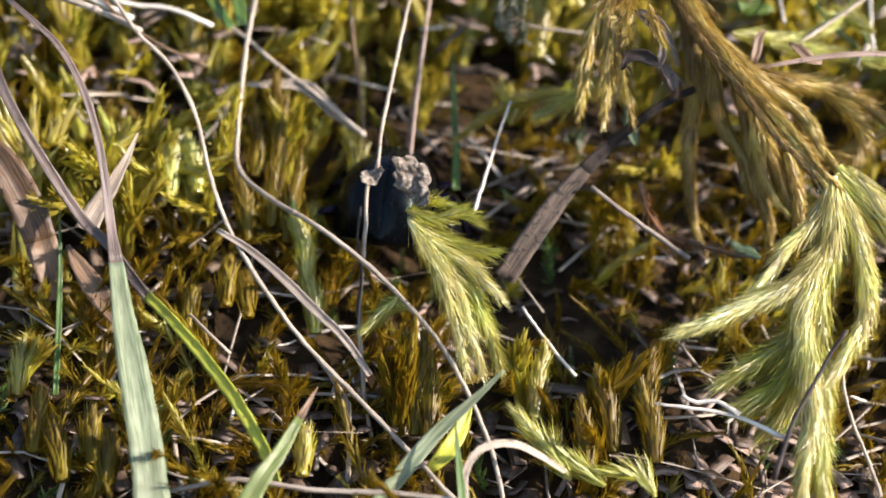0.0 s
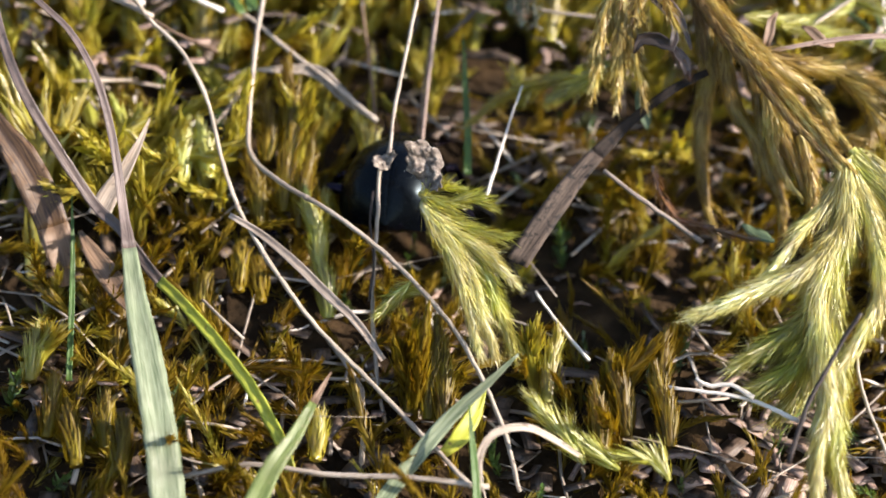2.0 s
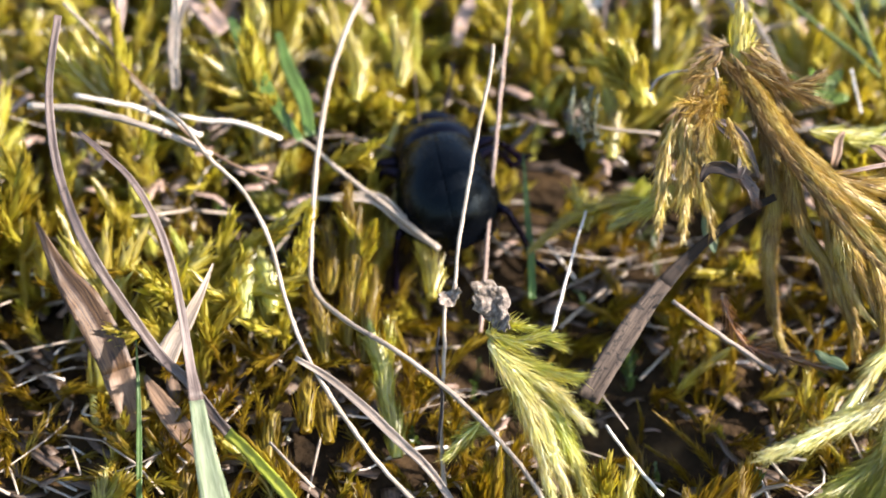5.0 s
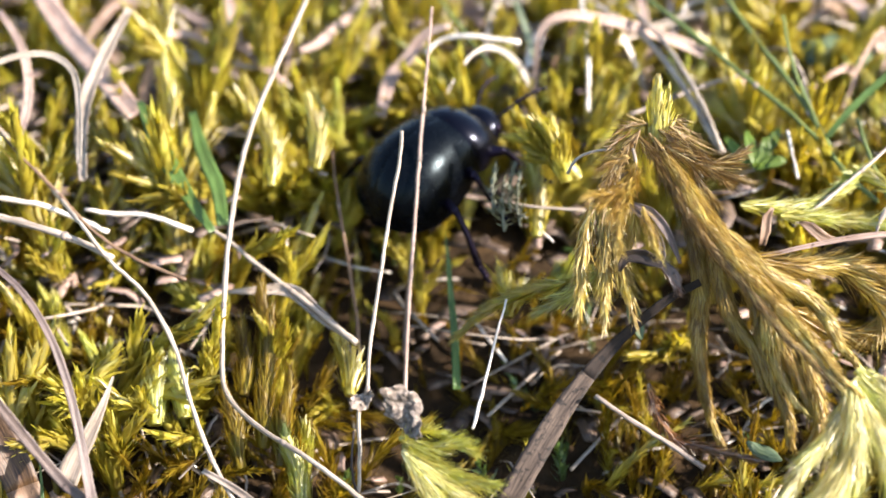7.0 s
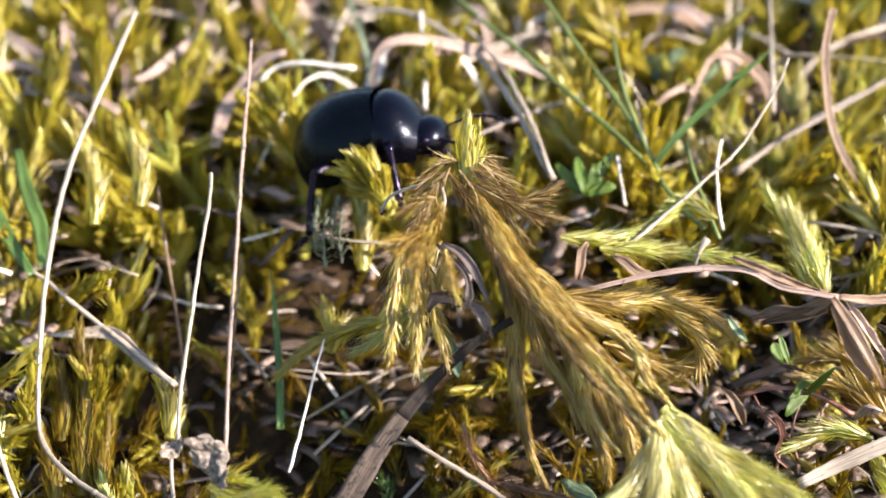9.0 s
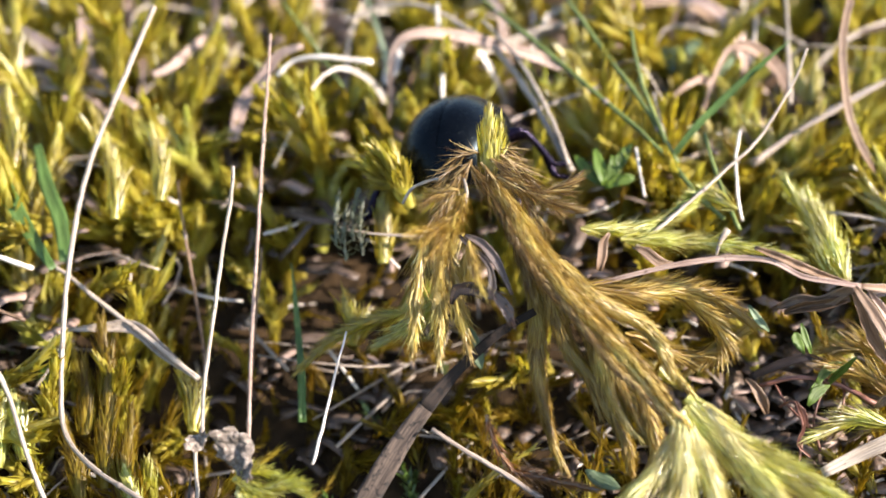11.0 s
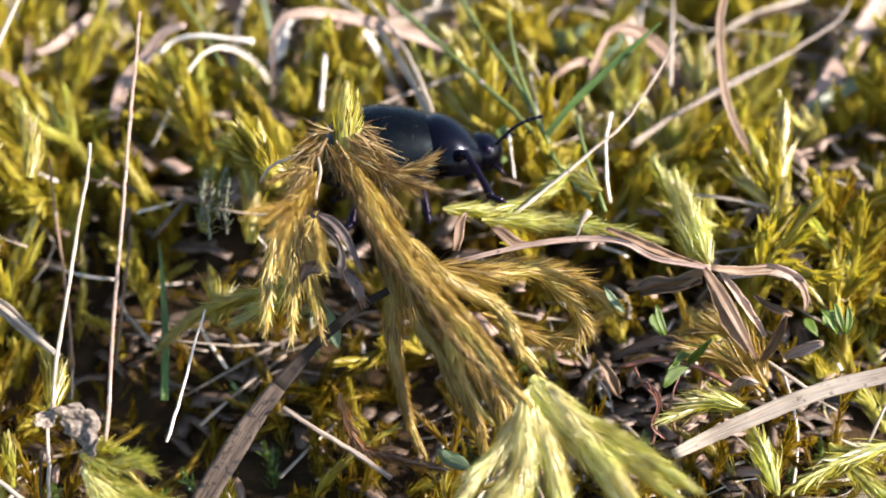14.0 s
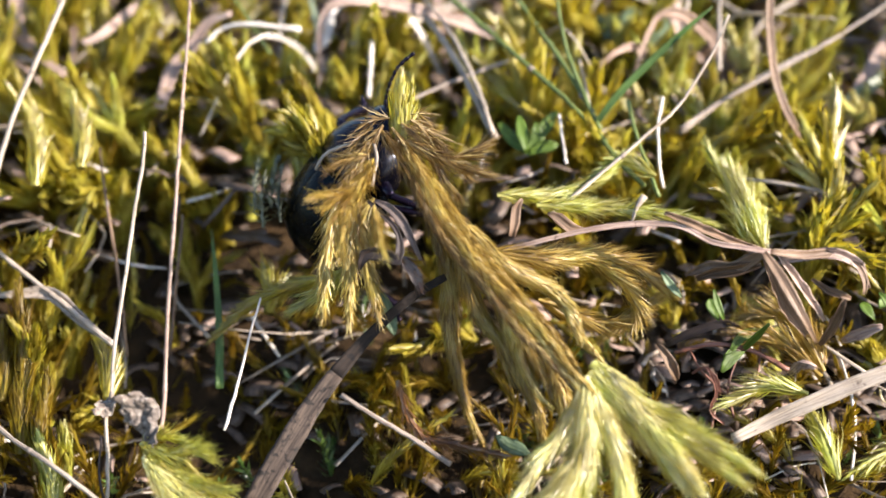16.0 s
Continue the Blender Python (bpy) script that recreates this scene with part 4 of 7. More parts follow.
blade("dry_stalk", "reddish shaded stem among moss", "stalk", DARKLEAF, [0.6, 0.9, 0.9, 0.6], [(45.6, -14.7, 3.9), (47.9, -15.0, 5.4), (50.5, -15.4, 6.6), (52.7, -15.8, 6.1)], fold=0.25)
moss_bundle = tagged(new("moss_bundle"), "drooping golden-brown moss bundle with a ragged top", "moss")
frond("strand", "tan hairy main stem of a moss bundle", "moss", MOSSROPE, 1.6, 0.11, 10, 120, 0.45, [(21.2, -10.8, 24.0), (22.6, -13.4, 22.5), (24.1, -16.7, 20.8), (25.8, -19.1, 19.1), (27.7, -21.3, 17.4), (29.8, -23.8, 15.6), (32.1, -25.8, 13.8), (34.3, -28.2, 11.9), (36.1, -30.5, 10.3)], stray=0.13, into=moss_bundle)
frond("strand", "tan hairy main stem of a moss bundle", "moss", MOSSGOLD, 1.6, 0.11, 10, 120, 0.45, [(21.1, -10.8, 24.3), (22.6, -13.5, 22.8), (23.7, -16.6, 20.9), (25.5, -19.2, 19.5), (27.6, -21.5, 17.8), (29.7, -23.7, 16.1), (32.0, -25.8, 14.2), (34.0, -28.2, 12.4), (35.9, -30.7, 10.7)], stray=0.13, into=moss_bundle)
frond("strand", "tan hairy main stem of a moss bundle", "moss", MOSSGOLD, 1.6, 0.11, 10, 120, 0.40, [(21.6, -11.0, 23.5), (23.5, -13.3, 21.8), (25.4, -16.0, 20.0), (27.2, -18.6, 18.3), (29.1, -20.5, 16.7), (31.2, -22.5, 15.0), (33.5, -24.7, 13.1), (35.4, -27.4, 11.3), (36.6, -29.8, 9.9)], stray=0.13, into=moss_bundle)
frond("strand", "tan hairy main stem of a moss bundle", "moss", MOSSBROWN, 1.6, 0.11, 10, 120, 0.40, [(21.6, -12.0, 22.9), (22.6, -15.5, 21.3), (24.2, -18.6, 19.6), (26.3, -20.7, 17.8), (28.6, -23.2, 15.9), (31.1, -25.9, 13.7), (33.3, -28.1, 11.9), (35.5, -30.2, 10.0)], stray=0.13, into=moss_bundle)
frond("strand", "bright straw-gold side cord of a moss bundle", "moss", MOSSROPE, 1.8, 0.16, 9, 100, 0.55, [(26.6, -16.7, 18.9), (28.8, -18.8, 17.1), (31.5, -19.3, 15.4), (33.6, -19.6, 14.2), (35.2, -21.0, 13.0), (36.1, -23.3, 11.8), (37.7, -24.9, 10.4)], stray=0.09, into=moss_bundle)
frond("strand", "bright straw-gold side cord of a moss bundle", "moss", MOSSROPE, 1.8, 0.16, 9, 100, 0.55, [(26.6, -16.5, 18.9), (28.9, -18.9, 17.2), (31.4, -19.1, 15.4), (33.7, -19.2, 14.1), (35.3, -20.8, 12.8), (36.1, -23.1, 11.9), (37.7, -24.4, 10.3)], stray=0.09, into=moss_bundle)
frond("strand", "brown-gold cord hanging from the moss bundle", "moss", MOSSGOLD, 1.9, 0.13, 9, 140, 0.63, [(24.3, -14.4, 17.6), (24.8, -15.8, 13.5), (24.9, -16.8, 9.1), (25.4, -18.2, 4.9), (26.1, -19.4, 1.8), (27.1, -20.9, -0.8)], stray=0.1, into=moss_bundle)
frond("strand", "brown-gold cord hanging from the moss bundle", "moss", MOSSGOLD, 1.9, 0.13, 9, 140, 0.63, [(24.1, -14.3, 17.4), (24.9, -15.7, 13.6), (25.0, -16.9, 9.1), (25.4, -18.1, 4.8), (26.1, -19.4, 1.6), (27.2, -21.1, -0.9)], stray=0.1, into=moss_bundle)
frond("strand", "brown-gold cord hanging from the moss bundle", "moss", MOSSGOLD, 1.9, 0.13, 9, 140, 0.58, [(25.4, -15.8, 17.8), (26.4, -17.4, 13.9), (27.4, -19.0, 11.1), (28.9, -20.7, 9.1), (30.1, -22.4, 6.2)], stray=0.1, into=moss_bundle)
frond("strand", "brown-gold cord hanging from the moss bundle", "moss", MOSSGOLD, 1.9, 0.13, 9, 140, 0.58, [(25.5, -16.0, 17.9), (26.5, -17.7, 13.7), (27.5, -18.9, 11.0), (29.0, -20.8, 9.0), (30.5, -22.7, 6.1)], stray=0.1, into=moss_bundle)
frond("strand", "brown-gold cord hanging from the moss bundle", "moss", MOSSGOLD, 1.9, 0.13, 10, 140, 0.58, [(28.1, -17.7, 15.8), (29.4, -19.5, 12.7), (30.0, -20.7, 9.7), (30.8, -22.0, 6.8), (31.9, -23.5, 4.7), (32.4, -24.5, 2.1)], stray=0.1, into=moss_bundle)
frond("strand", "brown-gold cord hanging from the moss bundle", "moss", MOSSGOLD, 1.9, 0.13, 10, 140, 0.58, [(28.5, -17.4, 15.7), (29.7, -19.5, 12.7), (30.2, -20.6, 9.8), (31.2, -21.8, 6.8), (32.4, -23.4, 4.3), (32.9, -24.1, 1.9)], stray=0.1, into=moss_bundle)
frond("strand", "brown-gold cord hanging from the moss bundle", "moss", MOSSGOLD, 1.9, 0.13, 10, 140, 0.58, [(30.2, -20.4, 13.3), (31.5, -22.1, 10.7), (32.9, -23.9, 8.2), (33.9, -25.2, 6.0)], stray=0.1, into=moss_bundle)
frond("strand", "brown-gold cord hanging from the moss bundle", "moss", MOSSGOLD, 1.9, 0.13, 10, 140, 0.58, [(30.2, -20.1, 13.2), (31.2, -22.1, 10.6), (32.8, -23.7, 8.1), (33.6, -24.9, 5.7)], stray=0.1, into=moss_bundle)
frond("strand", "brown-gold cord hanging from the moss bundle", "moss", MOSSROPE, 1.9, 0.13, 9, 140, 0.53, [(29.7, -20.3, 13.8), (30.4, -21.6, 11.0), (31.4, -23.0, 8.2), (32.4, -24.4, 6.5), (33.3, -25.3, 5.7)], stray=0.1, into=moss_bundle)
frond("strand", "brown-gold cord hanging from the moss bundle", "moss", MOSSGOLD, 1.9, 0.13, 10, 140, 0.48, [(33.1, -22.9, 10.6), (34.2, -24.5, 7.9), (34.9, -25.8, 5.0), (34.3, -25.8, 2.5)], stray=0.1, into=moss_bundle)
frond("strand", "brown-gold cord hanging from the moss bundle", "moss", MOSSBROWN, 1.9, 0.13, 10, 140, 0.48, [(23.2, -14.1, 19.8), (23.7, -14.9, 17.9), (24.2, -15.8, 15.4)], stray=0.1, into=moss_bundle)
frond("strand", "pale yellow-green bristly tail of a moss bundle", "moss", MOSSCREAM, 3.2, 0.13, 11, 120, 0.6, [(36.2, -28.8, 10.8), (35.9, -32.5, 7.3), (34.5, -35.0, 4.5), (33.3, -38.0, 1.4), (33.4, -41.5, -1.9), (33.7, -44.6, -4.6), (32.9, -47.4, -7.5), (32.3, -51.0, -11.0)], stray=0.1, into=moss_bundle, spear=0.05)
frond("strand", "pale yellow-green bristly tail of a moss bundle", "moss", MOSSCREAM, 3.2, 0.13, 11, 120, 0.6, [(36.3, -28.6, 10.9), (35.9, -32.3, 7.0), (34.5, -34.7, 4.4), (33.3, -37.8, 1.2), (33.3, -41.1, -1.9), (33.6, -44.4, -4.7), (33.0, -47.1, -7.7), (32.4, -50.5, -11.0)], stray=0.1, into=moss_bundle, spear=0.05)
frond("strand", "pale yellow-green bristly tail of a moss bundle", "moss", MOSSBRIGHT, 3.4, 0.13, 12, 110, 0.6, [(36.7, -28.5, 10.0), (36.3, -32.5, 6.2), (35.1, -35.5, 3.0), (34.7, -38.6, 0.0), (34.8, -41.7, -2.9), (34.7, -44.7, -5.7), (34.5, -47.6, -8.5), (35.3, -50.8, -11.3)], stray=0.1, into=moss_bundle, spear=0.05)
frond("strand", "pale yellow-green bristly tail of a moss bundle", "moss", MOSSBRIGHT, 3.4, 0.13, 12, 110, 0.6, [(36.4, -28.5, 9.9), (35.9, -32.4, 5.8), (34.8, -35.7, 2.6), (34.4, -38.6, -0.4), (34.4, -41.6, -3.2), (34.3, -44.5, -6.1), (34.0, -47.6, -8.7), (34.9, -50.6, -11.7)], stray=0.1, into=moss_bundle, spear=0.05)
frond("strand", "pale yellow-green bristly tail of a moss bundle", "moss", MOSSCREAM, 3.0, 0.13, 11, 120, 0.5, [(35.3, -33.3, 6.5), (34.1, -34.7, 4.8), (32.1, -35.8, 3.2), (29.3, -36.3, 1.9), (26.3, -37.0, 0.4), (23.6, -37.4, -0.7)], stray=0.1, into=moss_bundle, spear=0.05)
frond("strand", "pale yellow-green bristly tail of a moss bundle", "moss", MOSSCREAM, 3.0, 0.13, 11, 120, 0.5, [(35.4, -33.1, 6.2), (33.9, -34.6, 4.6), (31.9, -35.8, 3.0), (29.3, -36.2, 1.6), (26.5, -36.8, 0.1), (23.7, -37.2, -1.1)], stray=0.1, into=moss_bundle, spear=0.05)
frond("strand", "pale yellow-green bristly tail of a moss bundle", "moss", MOSSCREAM, 2.8, 0.13, 11, 110, 0.45, [(35.6, -29.8, 9.4), (34.3, -31.4, 7.5), (32.5, -32.6, 6.0), (30.6, -34.2, 3.9), (28.7, -35.5, 2.1)], stray=0.1, into=moss_bundle, spear=0.05)
frond("strand", "pale yellow-green bristly tail of a moss bundle", "moss", MOSSBRIGHT, 3.6, 0.13, 16, 100, 0.5, [(35.0, -35.3, 1.7), (33.0, -37.4, -0.8), (30.5, -38.6, -2.7), (28.2, -39.4, -4.2)], stray=0.14, into=moss_bundle, spear=0.05)
frond("strand", "pale yellow-green bristly tail of a moss bundle", "moss", MOSSBRIGHT, 3.6, 0.13, 16, 100, 0.5, [(35.0, -34.7, 0.8), (33.8, -36.8, -2.4), (32.1, -38.0, -5.0), (30.6, -38.8, -7.2)], stray=0.14, into=moss_bundle, spear=0.05)
frond("strand", "pale yellow-green bristly tail of a moss bundle", "moss", MOSSBRIGHT, 3.6, 0.13, 16, 100, 0.5, [(35.1, -35.0, 1.6), (33.1, -37.0, -0.7), (30.7, -38.2, -2.5), (28.7, -38.8, -4.0)], stray=0.14, into=moss_bundle, spear=0.05)
frond("strand", "pale yellow-green bristly tail of a moss bundle", "moss", MOSSBRIGHT, 3.6, 0.13, 16, 100, 0.5, [(35.1, -34.4, 0.7), (33.9, -36.4, -2.3), (32.3, -37.6, -4.8), (31.1, -38.2, -7.0)], stray=0.14, into=moss_bundle, spear=0.05)
frond("strand", "pale yellow-green bristly tail of a moss bundle", "moss", MOSSBRIGHT, 3.6, 0.13, 16, 100, 0.5, [(34.3, -37.4, -0.7), (33.0, -39.2, -2.8), (31.2, -40.5, -4.5), (29.2, -40.9, -5.6)], stray=0.14, into=moss_bundle, spear=0.05)
frond("strand", "pale yellow-green bristly tail of a moss bundle", "moss", MOSSBRIGHT, 3.6, 0.13, 16, 100, 0.5, [(34.3, -36.8, -1.6), (33.8, -38.6, -4.4), (32.8, -39.9, -6.8), (31.6, -40.3, -8.6)], stray=0.14, into=moss_bundle, spear=0.05)
frond("strand", "pale yellow-green bristly tail of a moss bundle", "moss", MOSSCREAM, 2.6, 0.13, 10, 120, 0.5, [(36.7, -29.6, 10.0), (38.1, -32.8, 7.3), (38.8, -35.9, 4.7), (38.6, -38.6, 2.1), (37.0, -40.9, -0.5), (35.4, -42.4, -2.4)], stray=0.1, into=moss_bundle, spear=0.05)
frond("strand", "pale yellow-green bristly tail of a moss bundle", "moss", MOSSCREAM, 2.6, 0.13, 10, 120, 0.5, [(36.8, -29.5, 10.1), (38.1, -32.5, 7.7), (38.8, -36.0, 4.7), (38.7, -38.3, 2.3), (36.9, -40.7, -0.2), (35.4, -42.0, -2.2)], stray=0.1, into=moss_bundle, spear=0.05)
frond("strand", "loose brown-gold strand under the ragged top", "moss", MOSSGOLD, 2.4, 0.10, 16, 34, 0.2, [(18.3, -13.8, 24.7), (17.6, -16.5, 24.4), (16.0, -19.3, 24.5), (14.5, -22.0, 24.6)], stray=0.2, into=moss_bundle)
frond("strand", "loose brown-gold strand under the ragged top", "moss", MOSSGOLD, 2.4, 0.10, 16, 34, 0.2, [(18.1, -14.7, 24.6), (17.3, -18.0, 24.1), (16.2, -20.6, 24.0), (15.4, -22.7, 23.9)], stray=0.2, into=moss_bundle)
frond("strand", "loose brown-gold strand under the ragged top", "moss", MOSSROPE, 2.4, 0.10, 16, 34, 0.2, [(17.8, -15.6, 24.5), (17.0, -18.8, 24.1), (16.1, -22.6, 23.5), (16.1, -25.7, 22.6)], stray=0.2, into=moss_bundle)
frond("strand", "loose brown-gold strand under the ragged top", "moss", MOSSROPE, 2.4, 0.10, 16, 34, 0.2, [(18.4, -19.3, 23.1), (18.6, -21.1, 22.5), (19.2, -24.0, 21.4)], stray=0.2, into=moss_bundle)
frond("strand", "loose brown-gold strand under the ragged top", "moss", MOSSBROWN, 2.4, 0.10, 16, 34, 0.2, [(17.7, -13.6, 25.1), (16.1, -15.3, 25.5), (15.1, -17.0, 25.6)], stray=0.2, into=moss_bundle)
frond("strand", "loose brown-gold strand under the ragged top", "moss", MOSSGOLD, 2.4, 0.10, 16, 34, 0.2, [(17.3, -17.3, 24.3), (15.8, -19.2, 24.6), (13.8, -21.1, 25.2)], stray=0.2, into=moss_bundle)
frond("strand", "pale yellow-green bristly tail of a moss bundle", "moss", MOSSBRIGHT, 3.0, 0.14, 12, 120, 0.6, [(36.8, -27.6, 11.5), (39.3, -29.9, 9.5), (42.0, -31.5, 8.7), (44.8, -33.2, 8.0), (47.6, -35.0, 7.0)], stray=0.09, into=moss_bundle, spear=0.05)
frond("strand", "pale yellow-green bristly tail of a moss bundle", "moss", MOSSBRIGHT, 3.0, 0.14, 12, 120, 0.6, [(36.5, -28.3, 11.0), (39.0, -30.6, 9.0), (41.7, -32.2, 8.2), (44.5, -33.9, 7.5), (47.3, -35.7, 6.5)], stray=0.09, into=moss_bundle, spear=0.05)
frond("strand", "pale yellow-green bristly tail of a moss bundle", "moss", MOSSCREAM, 3.0, 0.14, 12, 120, 0.6, [(37.4, -28.2, 10.4), (39.3, -30.4, 8.7), (41.4, -33.1, 7.0), (43.2, -35.8, 5.5)], stray=0.09, into=moss_bundle, spear=0.05)
frond("strand", "pale yellow-green bristly tail of a moss bundle", "moss", MOSSCREAM, 3.0, 0.14, 12, 120, 0.6, [(38.0, -28.4, 11.3), (39.9, -30.6, 9.6), (42.0, -33.3, 7.9), (43.8, -36.0, 6.4)], stray=0.09, into=moss_bundle, spear=0.05)
frond("tuft", "ragged tuft at the top of the moss bundle", "moss", MOSS, 2.6, 0.4, 6, 80, 0.9, [(20.7, -9.2, 24.1), (20.9, -8.0, 26.2), (21.1, -6.6, 28.0)], stray=0.03, into=moss_bundle, ruffle=0.08)
frond("tuft", "ragged tuft at the top of the moss bundle", "moss", MOSS, 2.0, 0.26, 13, 22, 0.25, [(21.5, -9.6, 25.3), (21.8, -8.4, 26.5), (21.9, -7.1, 27.9)], stray=0.06, into=moss_bundle)
frond("tuft", "ragged tuft at the top of the moss bundle", "moss", MOSSBROWN, 2.7, 0.10, 17, 34, 0.22, [(19.1, -9.2, 25.1), (20.3, -11.3, 24.2), (21.8, -13.8, 21.9), (23.0, -15.1, 20.2)], stray=0.3, into=moss_bundle)
frond("tuft", "ragged tuft at the top of the moss bundle", "moss", MOSSBROWN, 2.7, 0.10, 17, 34, 0.22, [(20.0, -9.3, 25.5), (21.0, -10.1, 23.9), (23.0, -13.3, 21.7), (24.2, -15.1, 20.2)], stray=0.3, into=moss_bundle)
frond("tuft", "ragged tuft at the top of the moss bundle", "moss", MOSSBROWN, 2.7, 0.10, 17, 34, 0.22, [(20.9, -9.4, 25.9), (22.6, -10.9, 24.8), (24.1, -12.6, 22.1), (25.5, -14.7, 21.0)], stray=0.3, into=moss_bundle)
frond("tuft", "ragged tuft at the top of the moss bundle", "moss", MOSSBROWN, 2.7, 0.10, 17, 34, 0.22, [(21.8, -9.5, 26.3), (23.3, -9.6, 25.1), (25.3, -12.4, 23.7), (26.8, -13.7, 22.6)], stray=0.3, into=moss_bundle)
frond("tuft", "ragged tuft at the top of the moss bundle", "moss", MOSSBROWN, 2.5, 0.10, 18, 16, 0.16, [(19.2, -8.9, 25.6), (17.9, -10.3, 24.4), (16.5, -11.9, 22.9), (14.5, -13.8, 21.3)], stray=0.24, into=moss_bundle)
frond("tuft", "ragged tuft at the top of the moss bundle", "moss", MOSSBROWN, 2.5, 0.10, 18, 16, 0.16, [(19.2, -8.9, 25.5), (17.8, -10.4, 24.3), (16.6, -12.0, 22.7), (15.0, -14.2, 20.6)], stray=0.24, into=moss_bundle)
frond("tuft", "ragged tuft at the top of the moss bundle", "moss", MOSSBROWN, 2.5, 0.10, 18, 16, 0.16, [(19.1, -9.0, 25.4), (17.8, -10.4, 24.2), (16.7, -12.1, 22.5), (15.6, -14.7, 19.9)], stray=0.24, into=moss_bundle)
frond("tuft", "ragged tuft at the top of the moss bundle", "moss", MOSSBROWN, 2.5, 0.10, 18, 16, 0.16, [(19.0, -9.1, 25.3), (17.7, -10.5, 24.1), (16.8, -12.3, 22.3), (16.1, -15.1, 19.2)], stray=0.24, into=moss_bundle)
frond("tuft", "ragged tuft at the top of the moss bundle", "moss", MOSSBROWN, 2.5, 0.10, 18, 16, 0.16, [(19.0, -9.1, 25.2), (17.7, -10.5, 24.0), (16.9, -12.4, 22.1), (16.7, -15.5, 18.5)], stray=0.24, into=moss_bundle)
frond("tuft", "ragged tuft at the top of the moss bundle", "moss", MOSSBROWN, 2.3, 0.10, 24, 20, 0.16, [(22.5, -10.0, 25.9), (23.3, -10.5, 25.0), (23.6, -11.2, 23.9)], stray=0.24, into=moss_bundle)
frond("tuft", "ragged tuft at the top of the moss bundle", "moss", MOSSBROWN, 2.3, 0.10, 24, 20, 0.16, [(20.4, -10.2, 25.4), (21.3, -11.5, 24.1), (21.7, -13.3, 22.4)], stray=0.24, into=moss_bundle)
frond("tuft", "ragged tuft at the top of the moss bundle", "moss", MOSSBROWN, 2.3, 0.10, 24, 20, 0.16, [(18.3, -9.0, 25.4), (17.2, -9.3, 24.8), (16.2, -10.6, 23.7)], stray=0.24, into=moss_bundle)
frond("tuft", "ragged tuft at the top of the moss bundle", "moss", MOSSBROWN, 2.3, 0.10, 24, 20, 0.16, [(19.9, -8.6, 26.1), (18.8, -8.6, 26.1), (17.7, -8.9, 25.6)], stray=0.24, into=moss_bundle)
frond("tuft", "ragged tuft at the top of the moss bundle", "moss", MOSSBROWN, 2.3, 0.10, 24, 20, 0.16, [(21.5, -8.5, 26.3), (22.5, -8.5, 26.3), (23.3, -9.0, 25.6)], stray=0.24, into=moss_bundle)
stem("old_stalk", "whitish fuzzy old stalk", "grass stem", DRY, 0.26, 0.3, [(18.4, -10.7, 24.6), (18.6, -11.7, 23.7), (18.3, -12.6, 22.7), (18.1, -13.4, 21.7)], into=moss_bundle)
frond("tuft", "ragged tuft at the top of the moss bundle", "moss", MOSSBROWN, 2.73, 0.13, 17.0, 70, 0.24, [(21.4, -10.6, 24.8), (23.5, -11.7, 24.1), (25.8, -12.7, 23.5), (28.4, -13.1, 22.9)], into=moss_bundle)
frond("tuft", "ragged tuft at the top of the moss bundle", "moss", MOSSBROWN, 2.73, 0.13, 17.0, 50, 0.24, [(25.6, -11.6, 23.4), (27.1, -11.5, 23.6), (28.3, -11.1, 24.2)], into=moss_bundle)
frond("tuft", "ragged tuft at the top of the moss bundle", "moss", MOSSROPE, 2.73, 0.12, 15, 30, 0.2, [(18.2, -13.3, 20.4), (16.5, -13.7, 17.7), (15.8, -14.2, 14.9), (15.5, -14.2, 13.0)], into=moss_bundle)
frond("tuft", "ragged tuft at the top of the moss bundle", "moss", MOSSROPE, 2.73, 0.12, 15, 30, 0.2, [(18.6, -13.0, 19.0), (18.0, -13.7, 15.8), (17.3, -14.6, 12.6)], into=moss_bundle)
frond("tuft", "ragged tuft at the top of the moss bundle", "moss", MOSSBRIGHT, 3.15, 0.13, 17.0, 70, 0.24, [(16.0, -13.8, 13.7), (13.5, -14.0, 11.4), (10.7, -14.0, 9.5)], into=moss_bundle)
frond("tuft", "ragged tuft at the top of the moss bundle", "moss", MOSS, 2.52, 0.13, 17.0, 70, 0.24, [(12.7, -11.1, 10.4), (9.3, -10.6, 9.2), (5.9, -11.2, 8.1), (2.6, -12.4, 6.0)], into=moss_bundle)
frond("tuft", "ragged tuft at the top of the moss bundle", "moss", MOSSROPE, 3.0, 0.2, 13, 50, 0.35, [(14.8, -12.2, 19.7), (13.8, -15.2, 16.0), (13.2, -18.6, 12.0)], stray=0.12, into=moss_bundle)
frond("tuft", "ragged tuft at the top of the moss bundle", "moss", MOSSROPE, 3.0, 0.2, 13, 50, 0.35, [(15.7, -12.2, 19.7), (15.8, -15.5, 15.7), (15.7, -18.9, 11.7)], stray=0.12, into=moss_bundle)
frond("tuft", "ragged tuft at the top of the moss bundle", "moss", MOSSROPE, 3.0, 0.2, 13, 50, 0.35, [(16.3, -12.5, 19.3), (17.2, -15.6, 15.8), (18.3, -18.6, 12.4)], stray=0.12, into=moss_bundle)
frond("tuft", "ragged tuft at the top of the moss bundle", "moss", MOSSGOLD, 3.57, 0.13, 17.0, 80, 0.24, [(28.5, -17.0, 16.6), (32.6, -16.7, 15.4), (35.8, -15.9, 14.8)], into=moss_bundle)
